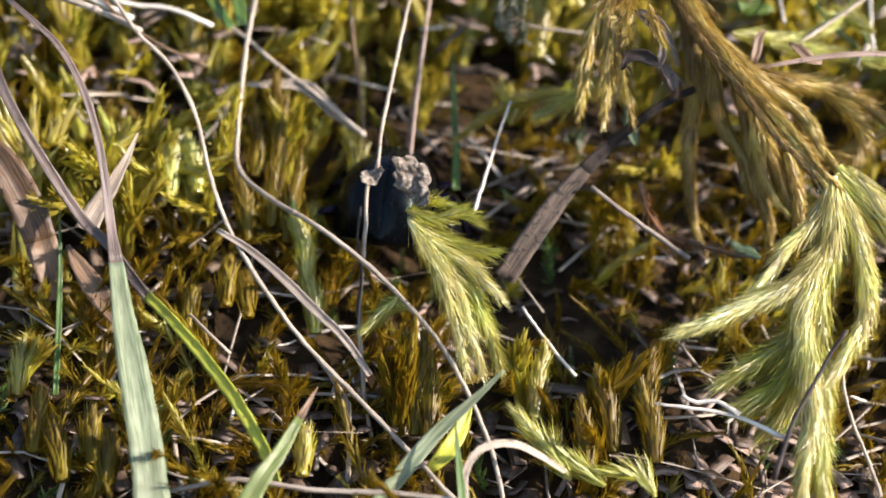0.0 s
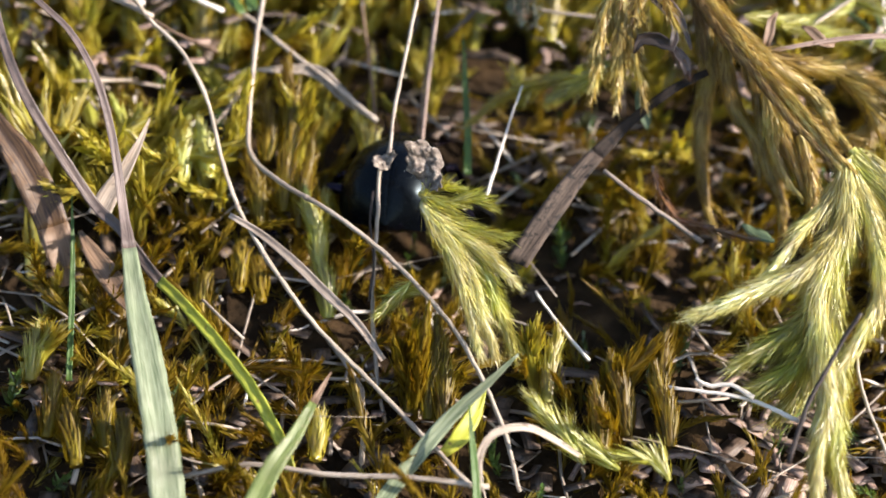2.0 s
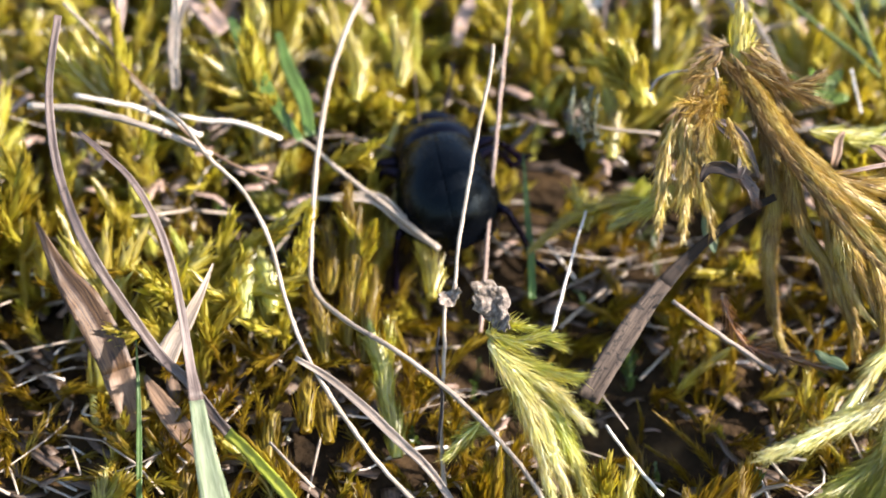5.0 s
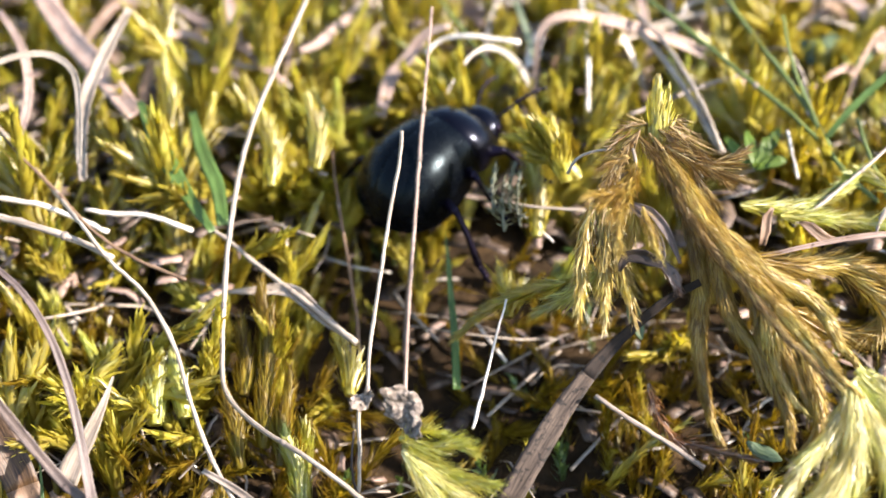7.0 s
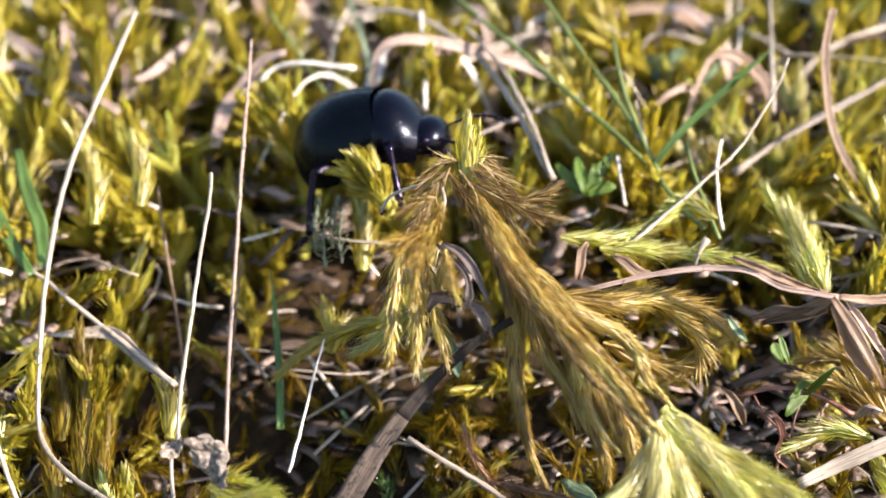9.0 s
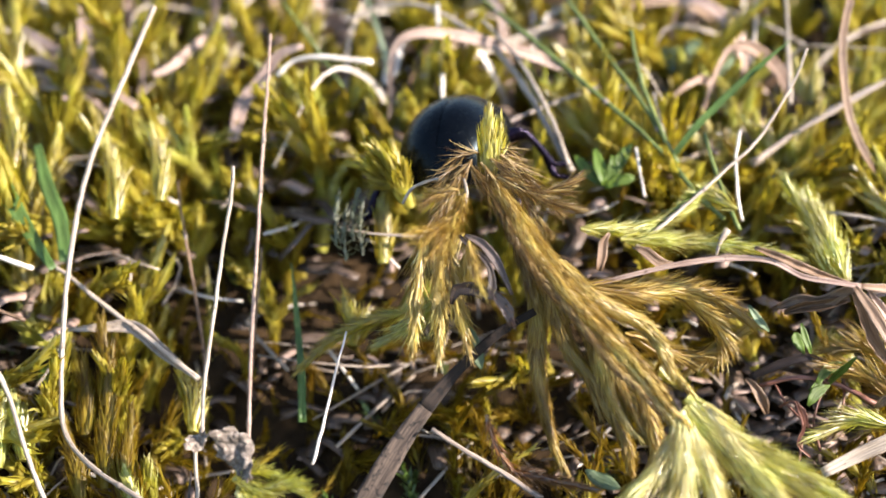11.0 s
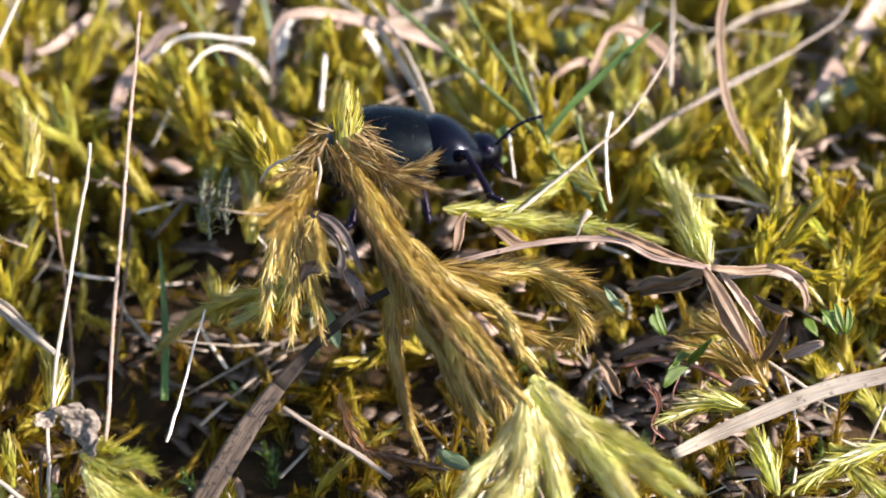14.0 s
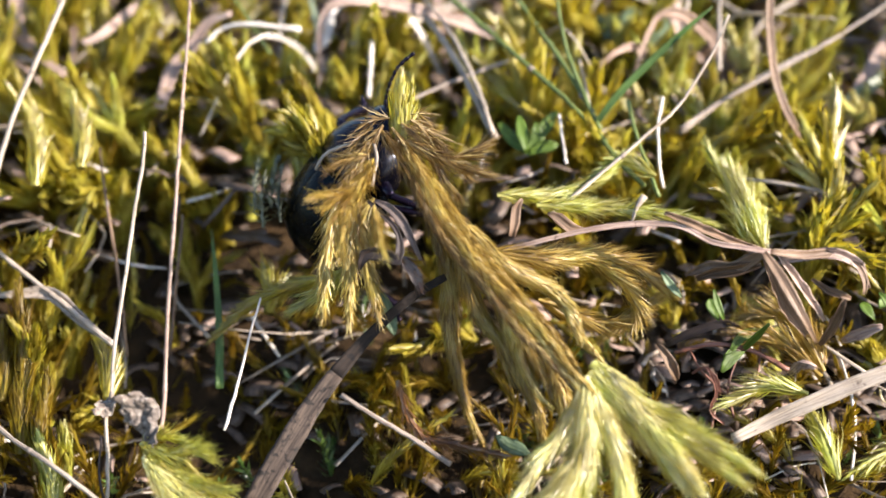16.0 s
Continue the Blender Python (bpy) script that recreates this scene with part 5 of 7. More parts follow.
frond("tuft", "ragged tuft at the top of the moss bundle", "moss", MOSSGOLD, 3.15, 0.13, 17.0, 90, 0.24, [(32.1, -15.6, 15.3), (36.9, -15.0, 14.5), (40.7, -14.5, 13.4), (44.0, -15.9, 11.4)], into=moss_bundle)
frond("tuft", "ragged tuft at the top of the moss bundle", "moss", MOSSGOLD, 3.15, 0.13, 17.0, 80, 0.24, [(37.5, -14.0, 14.1), (41.1, -15.5, 11.8), (42.2, -16.1, 9.0), (40.1, -16.4, 6.6)], into=moss_bundle)
frond("tuft", "ragged tuft at the top of the moss bundle", "moss", MOSSGOLD, 3.15, 0.13, 17.0, 80, 0.24, [(33.2, -15.3, 10.0), (38.6, -15.8, 7.6), (41.8, -15.6, 8.0), (44.8, -14.8, 9.3)], into=moss_bundle)
frond("moss_frond", "feathery moss shoot among straw", "moss", MOSSBRIGHT, 3.6, 0.15, 20.8, 64, 0.3, [(54.2, -9.2, 11.2), (53.7, -4.2, 13.4), (52.3, -0.3, 15.9)])
frond("moss_frond", "feathery moss shoot among straw", "moss", MOSSBRIGHT, 3.4, 0.15, 20.8, 64, 0.3, [(55.4, -10.3, 11.3), (54.4, -5.4, 13.5), (53.7, -2.0, 15.1)])
frond("moss_frond", "feathery moss shoot among straw", "moss", MOSSGOLD, 4, 0.12, 17.6, 64, 0.3, [(59.4, -20.0, 3.4), (56.8, -17.7, 5.1), (53.0, -17.0, 6.0)])
frond("moss_frond", "feathery moss shoot among straw", "moss", MOSSGOLD, 4, 0.12, 17.6, 64, 0.3, [(59.7, -19.7, 3.8), (57.4, -16.3, 7.4), (54.3, -15.1, 7.3)])
frond("moss_frond", "feathery moss shoot among straw", "moss", MOSSBRIGHT, 3.4, 0.15, 14.4, 64, 0.3, [(57.6, -22.4, 3.3), (54.5, -21.9, 4.0), (51.0, -22.3, 3.1)])
frond("moss_frond", "feathery moss shoot among straw", "moss", MOSSBRIGHT, 3.4, 0.3, 14.4, 38, 0.3, [(58.9, -30.4, -0.2), (58.2, -28.3, 1.4), (57.7, -26.5, 2.3)])
frond("moss_frond", "feathery moss shoot among straw", "moss", MOSSBRIGHT, 3.6, 0.3, 14.4, 38, 0.3, [(69.5, -27.5, 3.0), (65.4, -28.1, 1.9), (61.5, -29.9, 0.7)])
frond("moss_frond", "feathery moss shoot among straw", "moss", MOSSBRIGHT, 3.6, 0.3, 14.4, 38, 0.3, [(64.4, -25.8, 1.8), (66.4, -28.8, 0.8), (68.6, -30.7, -0.3)])
frond("moss_frond", "feathery moss shoot among straw", "moss", MOSSBRIGHT, 2.4, 0.17, 14.4, 64, 0.3, [(29.8, -6.6, 16.4), (35.3, -5.9, 15.9), (39.8, -4.4, 16.5), (43.4, -2.1, 18.3)])
frond("moss_frond", "feathery moss shoot among straw", "moss", MOSSBRIGHT, 2.8, 0.15, 14.4, 64, 0.3, [(33.5, -8.1, 16.0), (39.6, -7.6, 15.2), (45.0, -8.9, 15.1), (49.1, -10.4, 14.7)])
frond("moss_frond", "feathery moss shoot among straw", "moss", MOSSBRIGHT, 2.4, 0.17, 14.4, 64, 0.3, [(45.4, -4.4, 16.7), (42.8, -2.7, 17.4), (39.9, -3.4, 16.2), (36.4, -6.0, 15.6)])
frond("moss_frond", "feathery yellow-green moss branch with shining tips", "moss", MOSSBRIGHT, 2.4, 0.13, 16, 90, 0.35, [(-3.1, -27.3, 4.1), (-0.7, -28.7, 3.9), (1.6, -29.2, 4.8), (3.2, -30.0, 4.9)], stray=0.13, spear=0.15)
frond("moss_frond", "feathery yellow-green moss branch with shining tips", "moss", MOSSBRIGHT, 2.8, 0.13, 16, 90, 0.4, [(-2.8, -27.5, 3.3), (-0.1, -29.6, 2.5), (2.6, -31.2, 2.3), (4.6, -32.2, 2.4)], stray=0.13, spear=0.15)
frond("moss_frond", "feathery yellow-green moss branch with shining tips", "moss", MOSSCREAM, 2.8, 0.13, 13, 90, 0.4, [(-2.8, -28.3, 3.4), (-0.1, -30.7, 2.2), (2.6, -32.6, 1.6), (5.2, -35.1, 0.2)], stray=0.13, spear=0.15)
frond("moss_frond", "feathery yellow-green moss branch with shining tips", "moss", MOSSCREAM, 3.2, 0.13, 13, 100, 0.45, [(-2.5, -28.8, 3.4), (-0.0, -32.0, 1.1), (1.7, -35.2, -1.8), (3.0, -38.2, -4.7)], stray=0.13, spear=0.15)
frond("moss_frond", "feathery yellow-green moss branch with shining tips", "moss", MOSSCREAM, 3.0, 0.13, 13, 90, 0.4, [(-2.0, -29.0, 2.9), (0.8, -32.3, 0.7), (2.5, -35.4, -2.2), (3.7, -38.4, -5.2)], stray=0.13, spear=0.15)
frond("moss_frond", "feathery yellow-green moss branch with shining tips", "moss", MOSSBRIGHT, 3.0, 0.13, 14, 100, 0.45, [(-1.1, -29.1, 2.4), (2.2, -32.5, 0.3), (4.4, -35.8, -2.5), (5.6, -38.2, -4.6)], stray=0.13, spear=0.15)
frond("moss_frond", "feathery yellow-green moss branch with shining tips", "moss", MOSSBRIGHT, 2.2, 0.13, 22, 60, 0.2, [(-3.4, -31.9, -2.9), (-4.4, -32.2, -4.0), (-5.7, -32.6, -5.4)], stray=0.13, spear=0.15)
frond("moss_frond", "bristly young tip of the small moss tuft", "moss", MOSSBRIGHT, 1.6, 0.13, 30, 60, 0.2, [(-2.8, -27.7, 4.0), (-1.8, -27.5, 4.9), (0.3, -28.3, 5.4)], stray=0.13, spear=0.15)
frond("moss_frond", "feathery moss shoot among straw", "moss", MOSSBRIGHT, 2.2, 0.12, 14.4, 64, 0.3, [(-2.0, -31.1, -4.5), (-3.6, -31.5, -4.3), (-5.9, -32.8, -5.8)])
frond("moss_frond", "feathery moss shoot among straw", "moss", MOSSBRIGHT, 3.4, 0.15, 14.4, 64, 0.3, [(12.8, -46.5, -12.2), (11.0, -44.4, -10.7), (8.7, -42.2, -9.0)])
frond("moss_frond", "feathery moss shoot among straw", "moss", MOSSBRIGHT, 3.4, 0.15, 14.4, 64, 0.3, [(15.7, -47.6, -11.8), (13.7, -46.0, -11.3), (11.5, -44.7, -11.1)])
frond("moss_frond", "feathery moss shoot among straw", "moss", MOSSBRIGHT, 3, 0.3, 14.4, 38, 0.3, [(20.0, -48.9, -11.7), (19.1, -47.4, -11.1), (16.6, -47.1, -10.9)])
frond("moss_frond", "upright feathery moss shoot", "moss", MOSSAMBER, 3.0, 0.3, 7, 56, 0.75, [(16.9, -42.9, -11.5), (16.6, -40.7, -9.5), (16.0, -38.6, -7.9), (15.8, -37.3, -6.6)], ruffle=0.1, spear=0.6)
frond("moss_frond", "upright feathery moss shoot", "moss", MOSSAMBER, 3.0, 0.3, 7, 56, 0.75, [(19.8, -41.1, -10.0), (20.0, -39.0, -8.2), (20.5, -37.0, -6.6), (20.7, -35.8, -5.3)], ruffle=0.1, spear=0.6)
frond("moss_frond", "upright feathery moss shoot", "moss", MOSSAMBER, 3.0, 0.3, 7, 56, 0.75, [(20.4, -45.0, -10.9), (20.2, -43.0, -9.1), (19.7, -41.0, -7.7), (19.5, -39.8, -6.5)], ruffle=0.1, spear=0.6)
frond("moss_frond", "upright feathery moss shoot", "moss", MOSSAMBER, 3.0, 0.3, 7, 56, 0.75, [(14.4, -45.4, -12.2), (14.2, -43.5, -10.7), (13.7, -41.6, -9.4), (13.5, -40.4, -8.4)], ruffle=0.1, spear=0.6)
frond("moss_frond", "upright feathery moss shoot", "moss", MOSS, 3.0, 0.3, 7, 56, 0.75, [(10.0, -38.0, -11.6), (10.1, -35.9, -9.9), (10.6, -34.0, -8.4), (10.7, -32.8, -7.3)], ruffle=0.1, spear=0.6)
frond("moss_frond", "upright feathery moss shoot", "moss", MOSSAMBER, 3.0, 0.3, 7, 56, 0.75, [(-1.1, -40.2, -12.7), (-1.0, -37.7, -10.1), (-0.5, -35.3, -7.9), (-0.5, -33.8, -6.2)], ruffle=0.1, spear=0.6)
frond("moss_frond", "upright feathery moss shoot", "moss", MOSSAMBER, 3.0, 0.3, 7, 56, 0.75, [(-2.9, -39.1, -13.0), (-3.0, -36.7, -10.6), (-2.8, -34.4, -8.5), (-2.9, -32.9, -6.9)], ruffle=0.1, spear=0.6)
frond("moss_frond", "upright feathery moss shoot", "moss", MOSSAMBER, 3.0, 0.3, 7, 56, 0.75, [(0.2, -41.5, -12.9), (0.2, -39.3, -10.9), (0.3, -37.3, -9.2), (0.3, -36.0, -7.9)], ruffle=0.1, spear=0.6)
frond("moss_frond", "upright feathery moss shoot", "moss", MOSSAMBER, 3.0, 0.3, 7, 56, 0.75, [(-31.0, -34.1, -13.2), (-31.1, -31.9, -11.3), (-30.9, -29.9, -9.6), (-31.0, -28.6, -8.3)], ruffle=0.1, spear=0.6)
frond("moss_frond", "upright feathery moss shoot", "moss", MOSSAMBER, 3.0, 0.3, 7, 56, 0.75, [(-30.2, -44.2, -14.9), (-30.5, -42.5, -13.9), (-30.6, -40.9, -13.1), (-30.7, -40.0, -12.4)], ruffle=0.1, spear=0.6)
frond("moss_frond", "upright feathery moss shoot", "moss", MOSSAMBER, 3.0, 0.3, 7, 56, 0.75, [(-35.4, -43.7, -14.5), (-35.5, -41.9, -13.3), (-35.5, -40.2, -12.2), (-35.6, -39.2, -11.4)], ruffle=0.1, spear=0.6)
frond("moss_frond", "upright feathery moss shoot", "moss", MOSSAMBER, 3.0, 0.3, 7, 56, 0.75, [(-32.1, -47.4, -14.6), (-32.6, -45.7, -13.7), (-33.2, -44.1, -12.9), (-33.5, -43.1, -12.2)], ruffle=0.1, spear=0.6)
frond("moss_frond", "upright feathery moss shoot", "moss", MOSSAMBER, 3.0, 0.3, 7, 56, 0.75, [(-28.0, -48.5, -14.1), (-28.2, -46.9, -13.3), (-28.3, -45.4, -12.7), (-28.4, -44.5, -12.1)], ruffle=0.1, spear=0.6)
frond("moss_frond", "upright feathery moss shoot", "moss", MOSS, 3.0, 0.3, 7, 56, 0.75, [(-38.1, -37.9, -12.4), (-38.3, -36.1, -11.4), (-38.3, -34.5, -10.4), (-38.3, -33.5, -9.7)], ruffle=0.1, spear=0.6)
frond("moss_frond", "upright feathery moss shoot", "moss", MOSS, 3.0, 0.3, 7, 56, 0.75, [(-11.2, -45.0, -14.3), (-11.2, -43.5, -13.7), (-11.2, -42.1, -13.1), (-11.3, -41.3, -12.6)], ruffle=0.1, spear=0.6)
frond("moss_frond", "upright feathery moss shoot", "moss", MOSSAMBER, 3.0, 0.3, 7, 56, 0.75, [(-16.3, -20.1, -2.5), (-16.3, -17.0, 1.1), (-15.8, -14.2, 4.2), (-15.8, -12.4, 6.5)], ruffle=0.1, spear=0.6)
frond("moss_frond", "upright feathery moss shoot", "moss", MOSSAMBER, 3.0, 0.3, 7, 56, 0.75, [(-14.5, -21.8, -3.4), (-14.5, -19.3, -0.9), (-14.1, -17.0, 1.4), (-14.1, -15.5, 3.0)], ruffle=0.1, spear=0.6)
frond("moss_frond", "upright feathery moss shoot", "moss", MOSSAMBER, 3.0, 0.3, 7, 56, 0.75, [(-18.4, -21.7, -3.7), (-18.9, -19.4, -1.6), (-19.8, -17.3, 0.2), (-20.1, -16.0, 1.5)], ruffle=0.1, spear=0.6)
frond("moss_frond", "upright feathery moss shoot", "moss", MOSSBRIGHT, 3.0, 0.3, 7, 56, 0.75, [(-12.2, -26.3, -5.2), (-12.6, -24.1, -3.1), (-13.4, -22.0, -1.5), (-13.7, -20.6, -0.1)], ruffle=0.1, spear=0.6)
frond("moss_frond", "upright feathery moss shoot", "moss", MOSSBRIGHT, 3.0, 0.3, 7, 56, 0.75, [(-11.0, -30.4, -8.4), (-11.4, -28.2, -6.4), (-12.2, -26.1, -4.8), (-12.5, -24.8, -3.5)], ruffle=0.1, spear=0.6)
frond("moss_frond", "upright feathery moss shoot", "moss", MOSSBRIGHT, 3.0, 0.3, 7, 56, 0.75, [(-26.7, -18.6, -0.8), (-26.8, -16.6, 0.7), (-26.6, -14.7, 2.1), (-26.6, -13.6, 3.1)], ruffle=0.1, spear=0.6)
frond("moss_frond", "upright feathery moss shoot", "moss", MOSSBRIGHT, 3.0, 0.3, 7, 56, 0.75, [(-23.9, -18.3, -0.1), (-24.3, -16.5, 1.2), (-24.9, -14.7, 2.3), (-25.2, -13.6, 3.2)], ruffle=0.1, spear=0.6)
frond("moss_frond", "upright feathery moss shoot", "moss", MOSSAMBER, 3.0, 0.3, 7, 56, 0.75, [(-19.8, -29.0, -6.7), (-19.9, -27.4, -5.9), (-20.0, -25.9, -5.2), (-20.0, -25.0, -4.6)], ruffle=0.1, spear=0.6)
frond("moss_frond", "upright feathery moss shoot", "moss", MOSSAMBER, 3.0, 0.3, 7, 56, 0.75, [(-17.6, -29.5, -7.5), (-17.9, -28.1, -6.9), (-18.3, -26.6, -6.4), (-18.4, -25.8, -5.9)], ruffle=0.1, spear=0.6)
frond("moss_frond", "upright feathery moss shoot", "moss", MOSSAMBER, 3.0, 0.3, 7, 56, 0.75, [(-23.3, -31.3, -9.3), (-23.4, -29.7, -8.3), (-23.3, -28.1, -7.5), (-23.3, -27.1, -6.8)], ruffle=0.1, spear=0.6)
frond("moss_frond", "upright feathery moss shoot", "moss", MOSS, 3.4, 0.3, 9, 46, 0.7, [(10.5, -2.1, 10.4), (10.7, 0.5, 12.9), (10.4, 2.9, 15.0), (10.2, 4.5, 16.7)], ruffle=0.1)
frond("moss_frond", "upright feathery moss shoot", "moss", MOSS, 3.4, 0.3, 9, 46, 0.7, [(7.3, -10.3, 6.1), (7.6, -8.8, 6.7), (7.2, -7.4, 7.2), (7.0, -6.5, 7.7)], ruffle=0.1)
frond("moss_frond", "upright feathery moss shoot", "moss", MOSS, 3.4, 0.3, 9, 46, 0.7, [(-12.0, 3.3, 15.4), (-11.9, 5.4, 17.0), (-12.4, 7.3, 18.3), (-12.7, 8.5, 19.4)], ruffle=0.1)
frond("moss_frond", "upright feathery moss shoot", "moss", MOSS, 3.4, 0.3, 9, 46, 0.7, [(-16.7, 2.5, 13.9), (-16.6, 4.6, 15.7), (-17.1, 6.7, 17.2), (-17.4, 7.9, 18.4)], ruffle=0.1)
frond("moss_frond", "upright feathery moss shoot", "moss", MOSS, 3.4, 0.3, 9, 46, 0.7, [(-28.0, 9.7, 16.3), (-28.0, 11.9, 18.1), (-28.6, 14.0, 19.7), (-28.9, 15.3, 21.0)], ruffle=0.1)
frond("moss_frond", "upright feathery moss shoot", "moss", MOSS, 3.4, 0.3, 9, 46, 0.7, [(-8.1, -16.6, 1.1), (-8.0, -14.9, 2.0), (-8.4, -13.3, 2.8), (-8.7, -12.3, 3.5)], ruffle=0.1)
frond("moss_frond", "upright feathery moss shoot", "moss", MOSSAMBER, 3.4, 0.3, 9, 46, 0.7, [(-16.3, -15.1, 3.5), (-16.2, -13.0, 5.2), (-16.7, -11.0, 6.6), (-16.9, -9.7, 7.8)], ruffle=0.1)
frond("moss_frond", "upright feathery moss shoot", "moss", MOSSAMBER, 3.4, 0.3, 9, 46, 0.7, [(-18.4, -16.5, 1.1), (-18.4, -14.5, 2.6), (-18.9, -12.6, 3.9), (-19.2, -11.4, 4.9)], ruffle=0.1)
plume(MOSSBRIGHT, "bright yellow-green pointed moss shoot", (-33.4, -12.1, -3.4), (-34.3, -11.1, 3.8), (1.0, -0.3, -1.1), 0.8, 201)
plume(MOSS, "stout olive-green pointed moss shoot", (-40.3, -8.2, -1.8), (-42.8, -7.2, 7.6), (1.2, -0.5, -0.7), 0.8, 202)
plume(MOSSBRIGHT, "bright yellow-green pointed moss shoot", (-28.2, -14.0, -4.1), (-27.1, -13.0, 0.3), (-0.2, -0.1, 0.3), 0.6, 203)
plume(MOSSBRIGHT, "bright yellow-green pointed moss shoot", (-24.7, -14.1, -4.2), (-26.2, -13.1, 0.1), (0.3, 0.1, 0.7), 0.6, 204)
plume(MOSSCREAM, "pale shining moss shoot", (-32.7, 5.5, 2.1), (-33.1, 6.5, 8.8), (-0.2, 0.9, 0.9), 0.8, 205)
plume(MOSS, "stout olive-green pointed moss shoot", (-15.3, -13.7, -4.0), (-16.8, -12.7, 7.0), (0.5, -0.1, 1.1), 1.0, 206)
plume(MOSSBRIGHT, "bright yellow-green pointed moss shoot", (-12.5, -19.2, -6.2), (-12.4, -18.2, -2.2), (0.1, -0.5, 0.0), 0.6, 207)
plume(MOSSAMBER, "stout amber-brown pointed moss shoot", (-2.6, -38.3, -13.9), (-1.9, -37.3, -3.2), (-0.2, -1.1, -1.0), 0.8, 208)
plume(MOSSAMBER, "stout amber-brown pointed moss shoot", (-3.9, -36.0, -12.9), (-2.9, -35.0, -6.5), (-0.1, -0.2, -0.7), 0.7, 209)
plume(MOSS, "stout olive-green pointed moss shoot", (9.2, -34.6, -12.4), (8.6, -33.6, -6.3), (-0.4, -0.2, 0.2), 0.7, 210)
plume(MOSSAMBER, "stout amber-brown pointed moss shoot", (16.6, -38.4, -13.9), (17.8, -37.4, -5.5), (-0.7, -0.0, -0.6), 0.7, 211)
plume(MOSSAMBER, "stout amber-brown pointed moss shoot", (20.6, -35.2, -12.6), (21.5, -34.2, -5.5), (-0.2, -0.7, 0.6), 0.6, 212)
plume(MOSS, "stout olive-green pointed moss shoot", (-10.5, 8.4, 2.5), (-9.3, 9.4, 9.7), (0.1, -0.5, -0.1), 1.0, 213)
plume(MOSS, "stout olive-green pointed moss shoot", (-39.0, -35.7, -12.9), (-37.2, -34.7, -9.6), (0.5, 0.1, 0.3), 0.7, 214)
plume(MOSSBRIGHT, "bright yellow-green pointed moss shoot", (-37.6, -6.5, -1.1), (-39.3, -5.5, 5.5), (0.2, -0.2, -0.1), 0.7, 215)
plume(MOSSBRIGHT, "bright yellow-green pointed moss shoot", (-46.6, -0.1, 1.4), (-47.5, 0.9, 6.3), (0.1, 0.7, 0.4), 0.7, 216)
plume(MOSS, "stout olive-green pointed moss shoot", (-10.9, 17.5, 3.5), (-14.9, 18.5, 11.5), (-0.7, -0.4, -0.8), 1.0, 217)
plume(MOSS, "stout olive-green pointed moss shoot", (-8.6, 18.9, 3.8), (-11.4, 19.9, 8.5), (0.5, -0.3, 0.3), 0.8, 218)
plume(MOSS, "stout olive-green pointed moss shoot", (15.9, 18.1, 3.7), (14.4, 19.1, 11.9), (-0.8, -0.4, 0.5), 1.0, 219)
plume(MOSS, "stout olive-green pointed moss shoot", (5.0, 26.6, 4.7), (2.9, 27.6, 12.0), (-0.2, -0.3, 0.2), 0.9, 220)
plume(MOSSAMBER, "stout amber-brown pointed moss shoot", (-16.9, -10.1, -2.6), (-16.4, -9.1, 4.6), (0.4, -0.1, -0.4), 0.9, 221)
plume(MOSSCREAM, "pale shining moss shoot", (-34.4, 15.7, 3.4), (-33.1, 16.7, 8.0), (-0.0, 0.3, 0.4), 0.7, 222)
plume(MOSSBRIGHT, "bright yellow-green pointed moss shoot", (-23.6, -1.7, 0.8), (-26.5, -0.7, 4.9), (-0.0, -0.3, -0.3), 0.7, 223)
plume(MOSSBRIGHT, "bright yellow-green pointed moss shoot", (11.2, 0.7, 1.5), (14.7, 1.7, 4.7), (-0.1, -0.0, -0.2), 0.6, 224)
plume(MOSS, "stout olive-green pointed moss shoot", (1.1, 21.7, 4.1), (0.2, 22.7, 15.3), (1.2, -1.0, -1.3), 1.0, 225)
plume(MOSSAMBER, "stout amber-brown pointed moss shoot", (-2.4, 29.9, 5.0), (-3.9, 30.9, 12.9), (0.5, 1.0, -0.9), 0.9, 226)
plume(MOSSCREAM, "pale shining moss shoot", (4.4, 38.8, 6.2), (1.2, 39.8, 13.1), (1.2, 0.4, -0.3), 0.9, 227)
plume(MOSSBRIGHT, "bright yellow-green pointed moss shoot", (2.7, 37.1, 5.9), (4.3, 38.1, 13.5), (0.3, 0.3, -0.0), 0.8, 228)
plume(MOSSBRIGHT, "bright yellow-green pointed moss shoot", (-6.1, 37.4, 6.0), (-6.5, 38.4, 12.4), (0.0, 0.3, 0.0), 0.8, 229)
plume(MOSS, "stout olive-green pointed moss shoot", (10.7, 20.2, 3.9), (8.6, 21.2, 11.9), (0.1, -0.1, -0.3), 1.1, 230)
plume(MOSS, "stout olive-green pointed moss shoot", (8.8, 24.8, 4.4), (12.8, 25.4, 12.1), (-0.4, 3.0, 0.1), 1.0, 231)
plume(MOSS, "stout olive-green pointed moss shoot", (53.0, 17.5, 3.6), (50.5, 18.5, 12.2), (0.7, 0.3, -0.5), 0.9, 232)
plume(MOSSBRIGHT, "bright yellow-green pointed moss shoot", (58.2, 7.0, 2.3), (54.1, 8.0, 10.7), (0.9, 0.9, 0.9), 0.9, 233)
plume(MOSSBRIGHT, "bright yellow-green pointed moss shoot", (59.6, 8.0, 2.4), (56.8, 9.0, 8.7), (0.2, 0.3, 0.2), 0.8, 234)
plume(MOSS, "stout olive-green pointed moss shoot", (74.0, 9.4, 2.6), (70.6, 10.4, 9.3), (1.5, 0.6, 0.9), 0.9, 235)
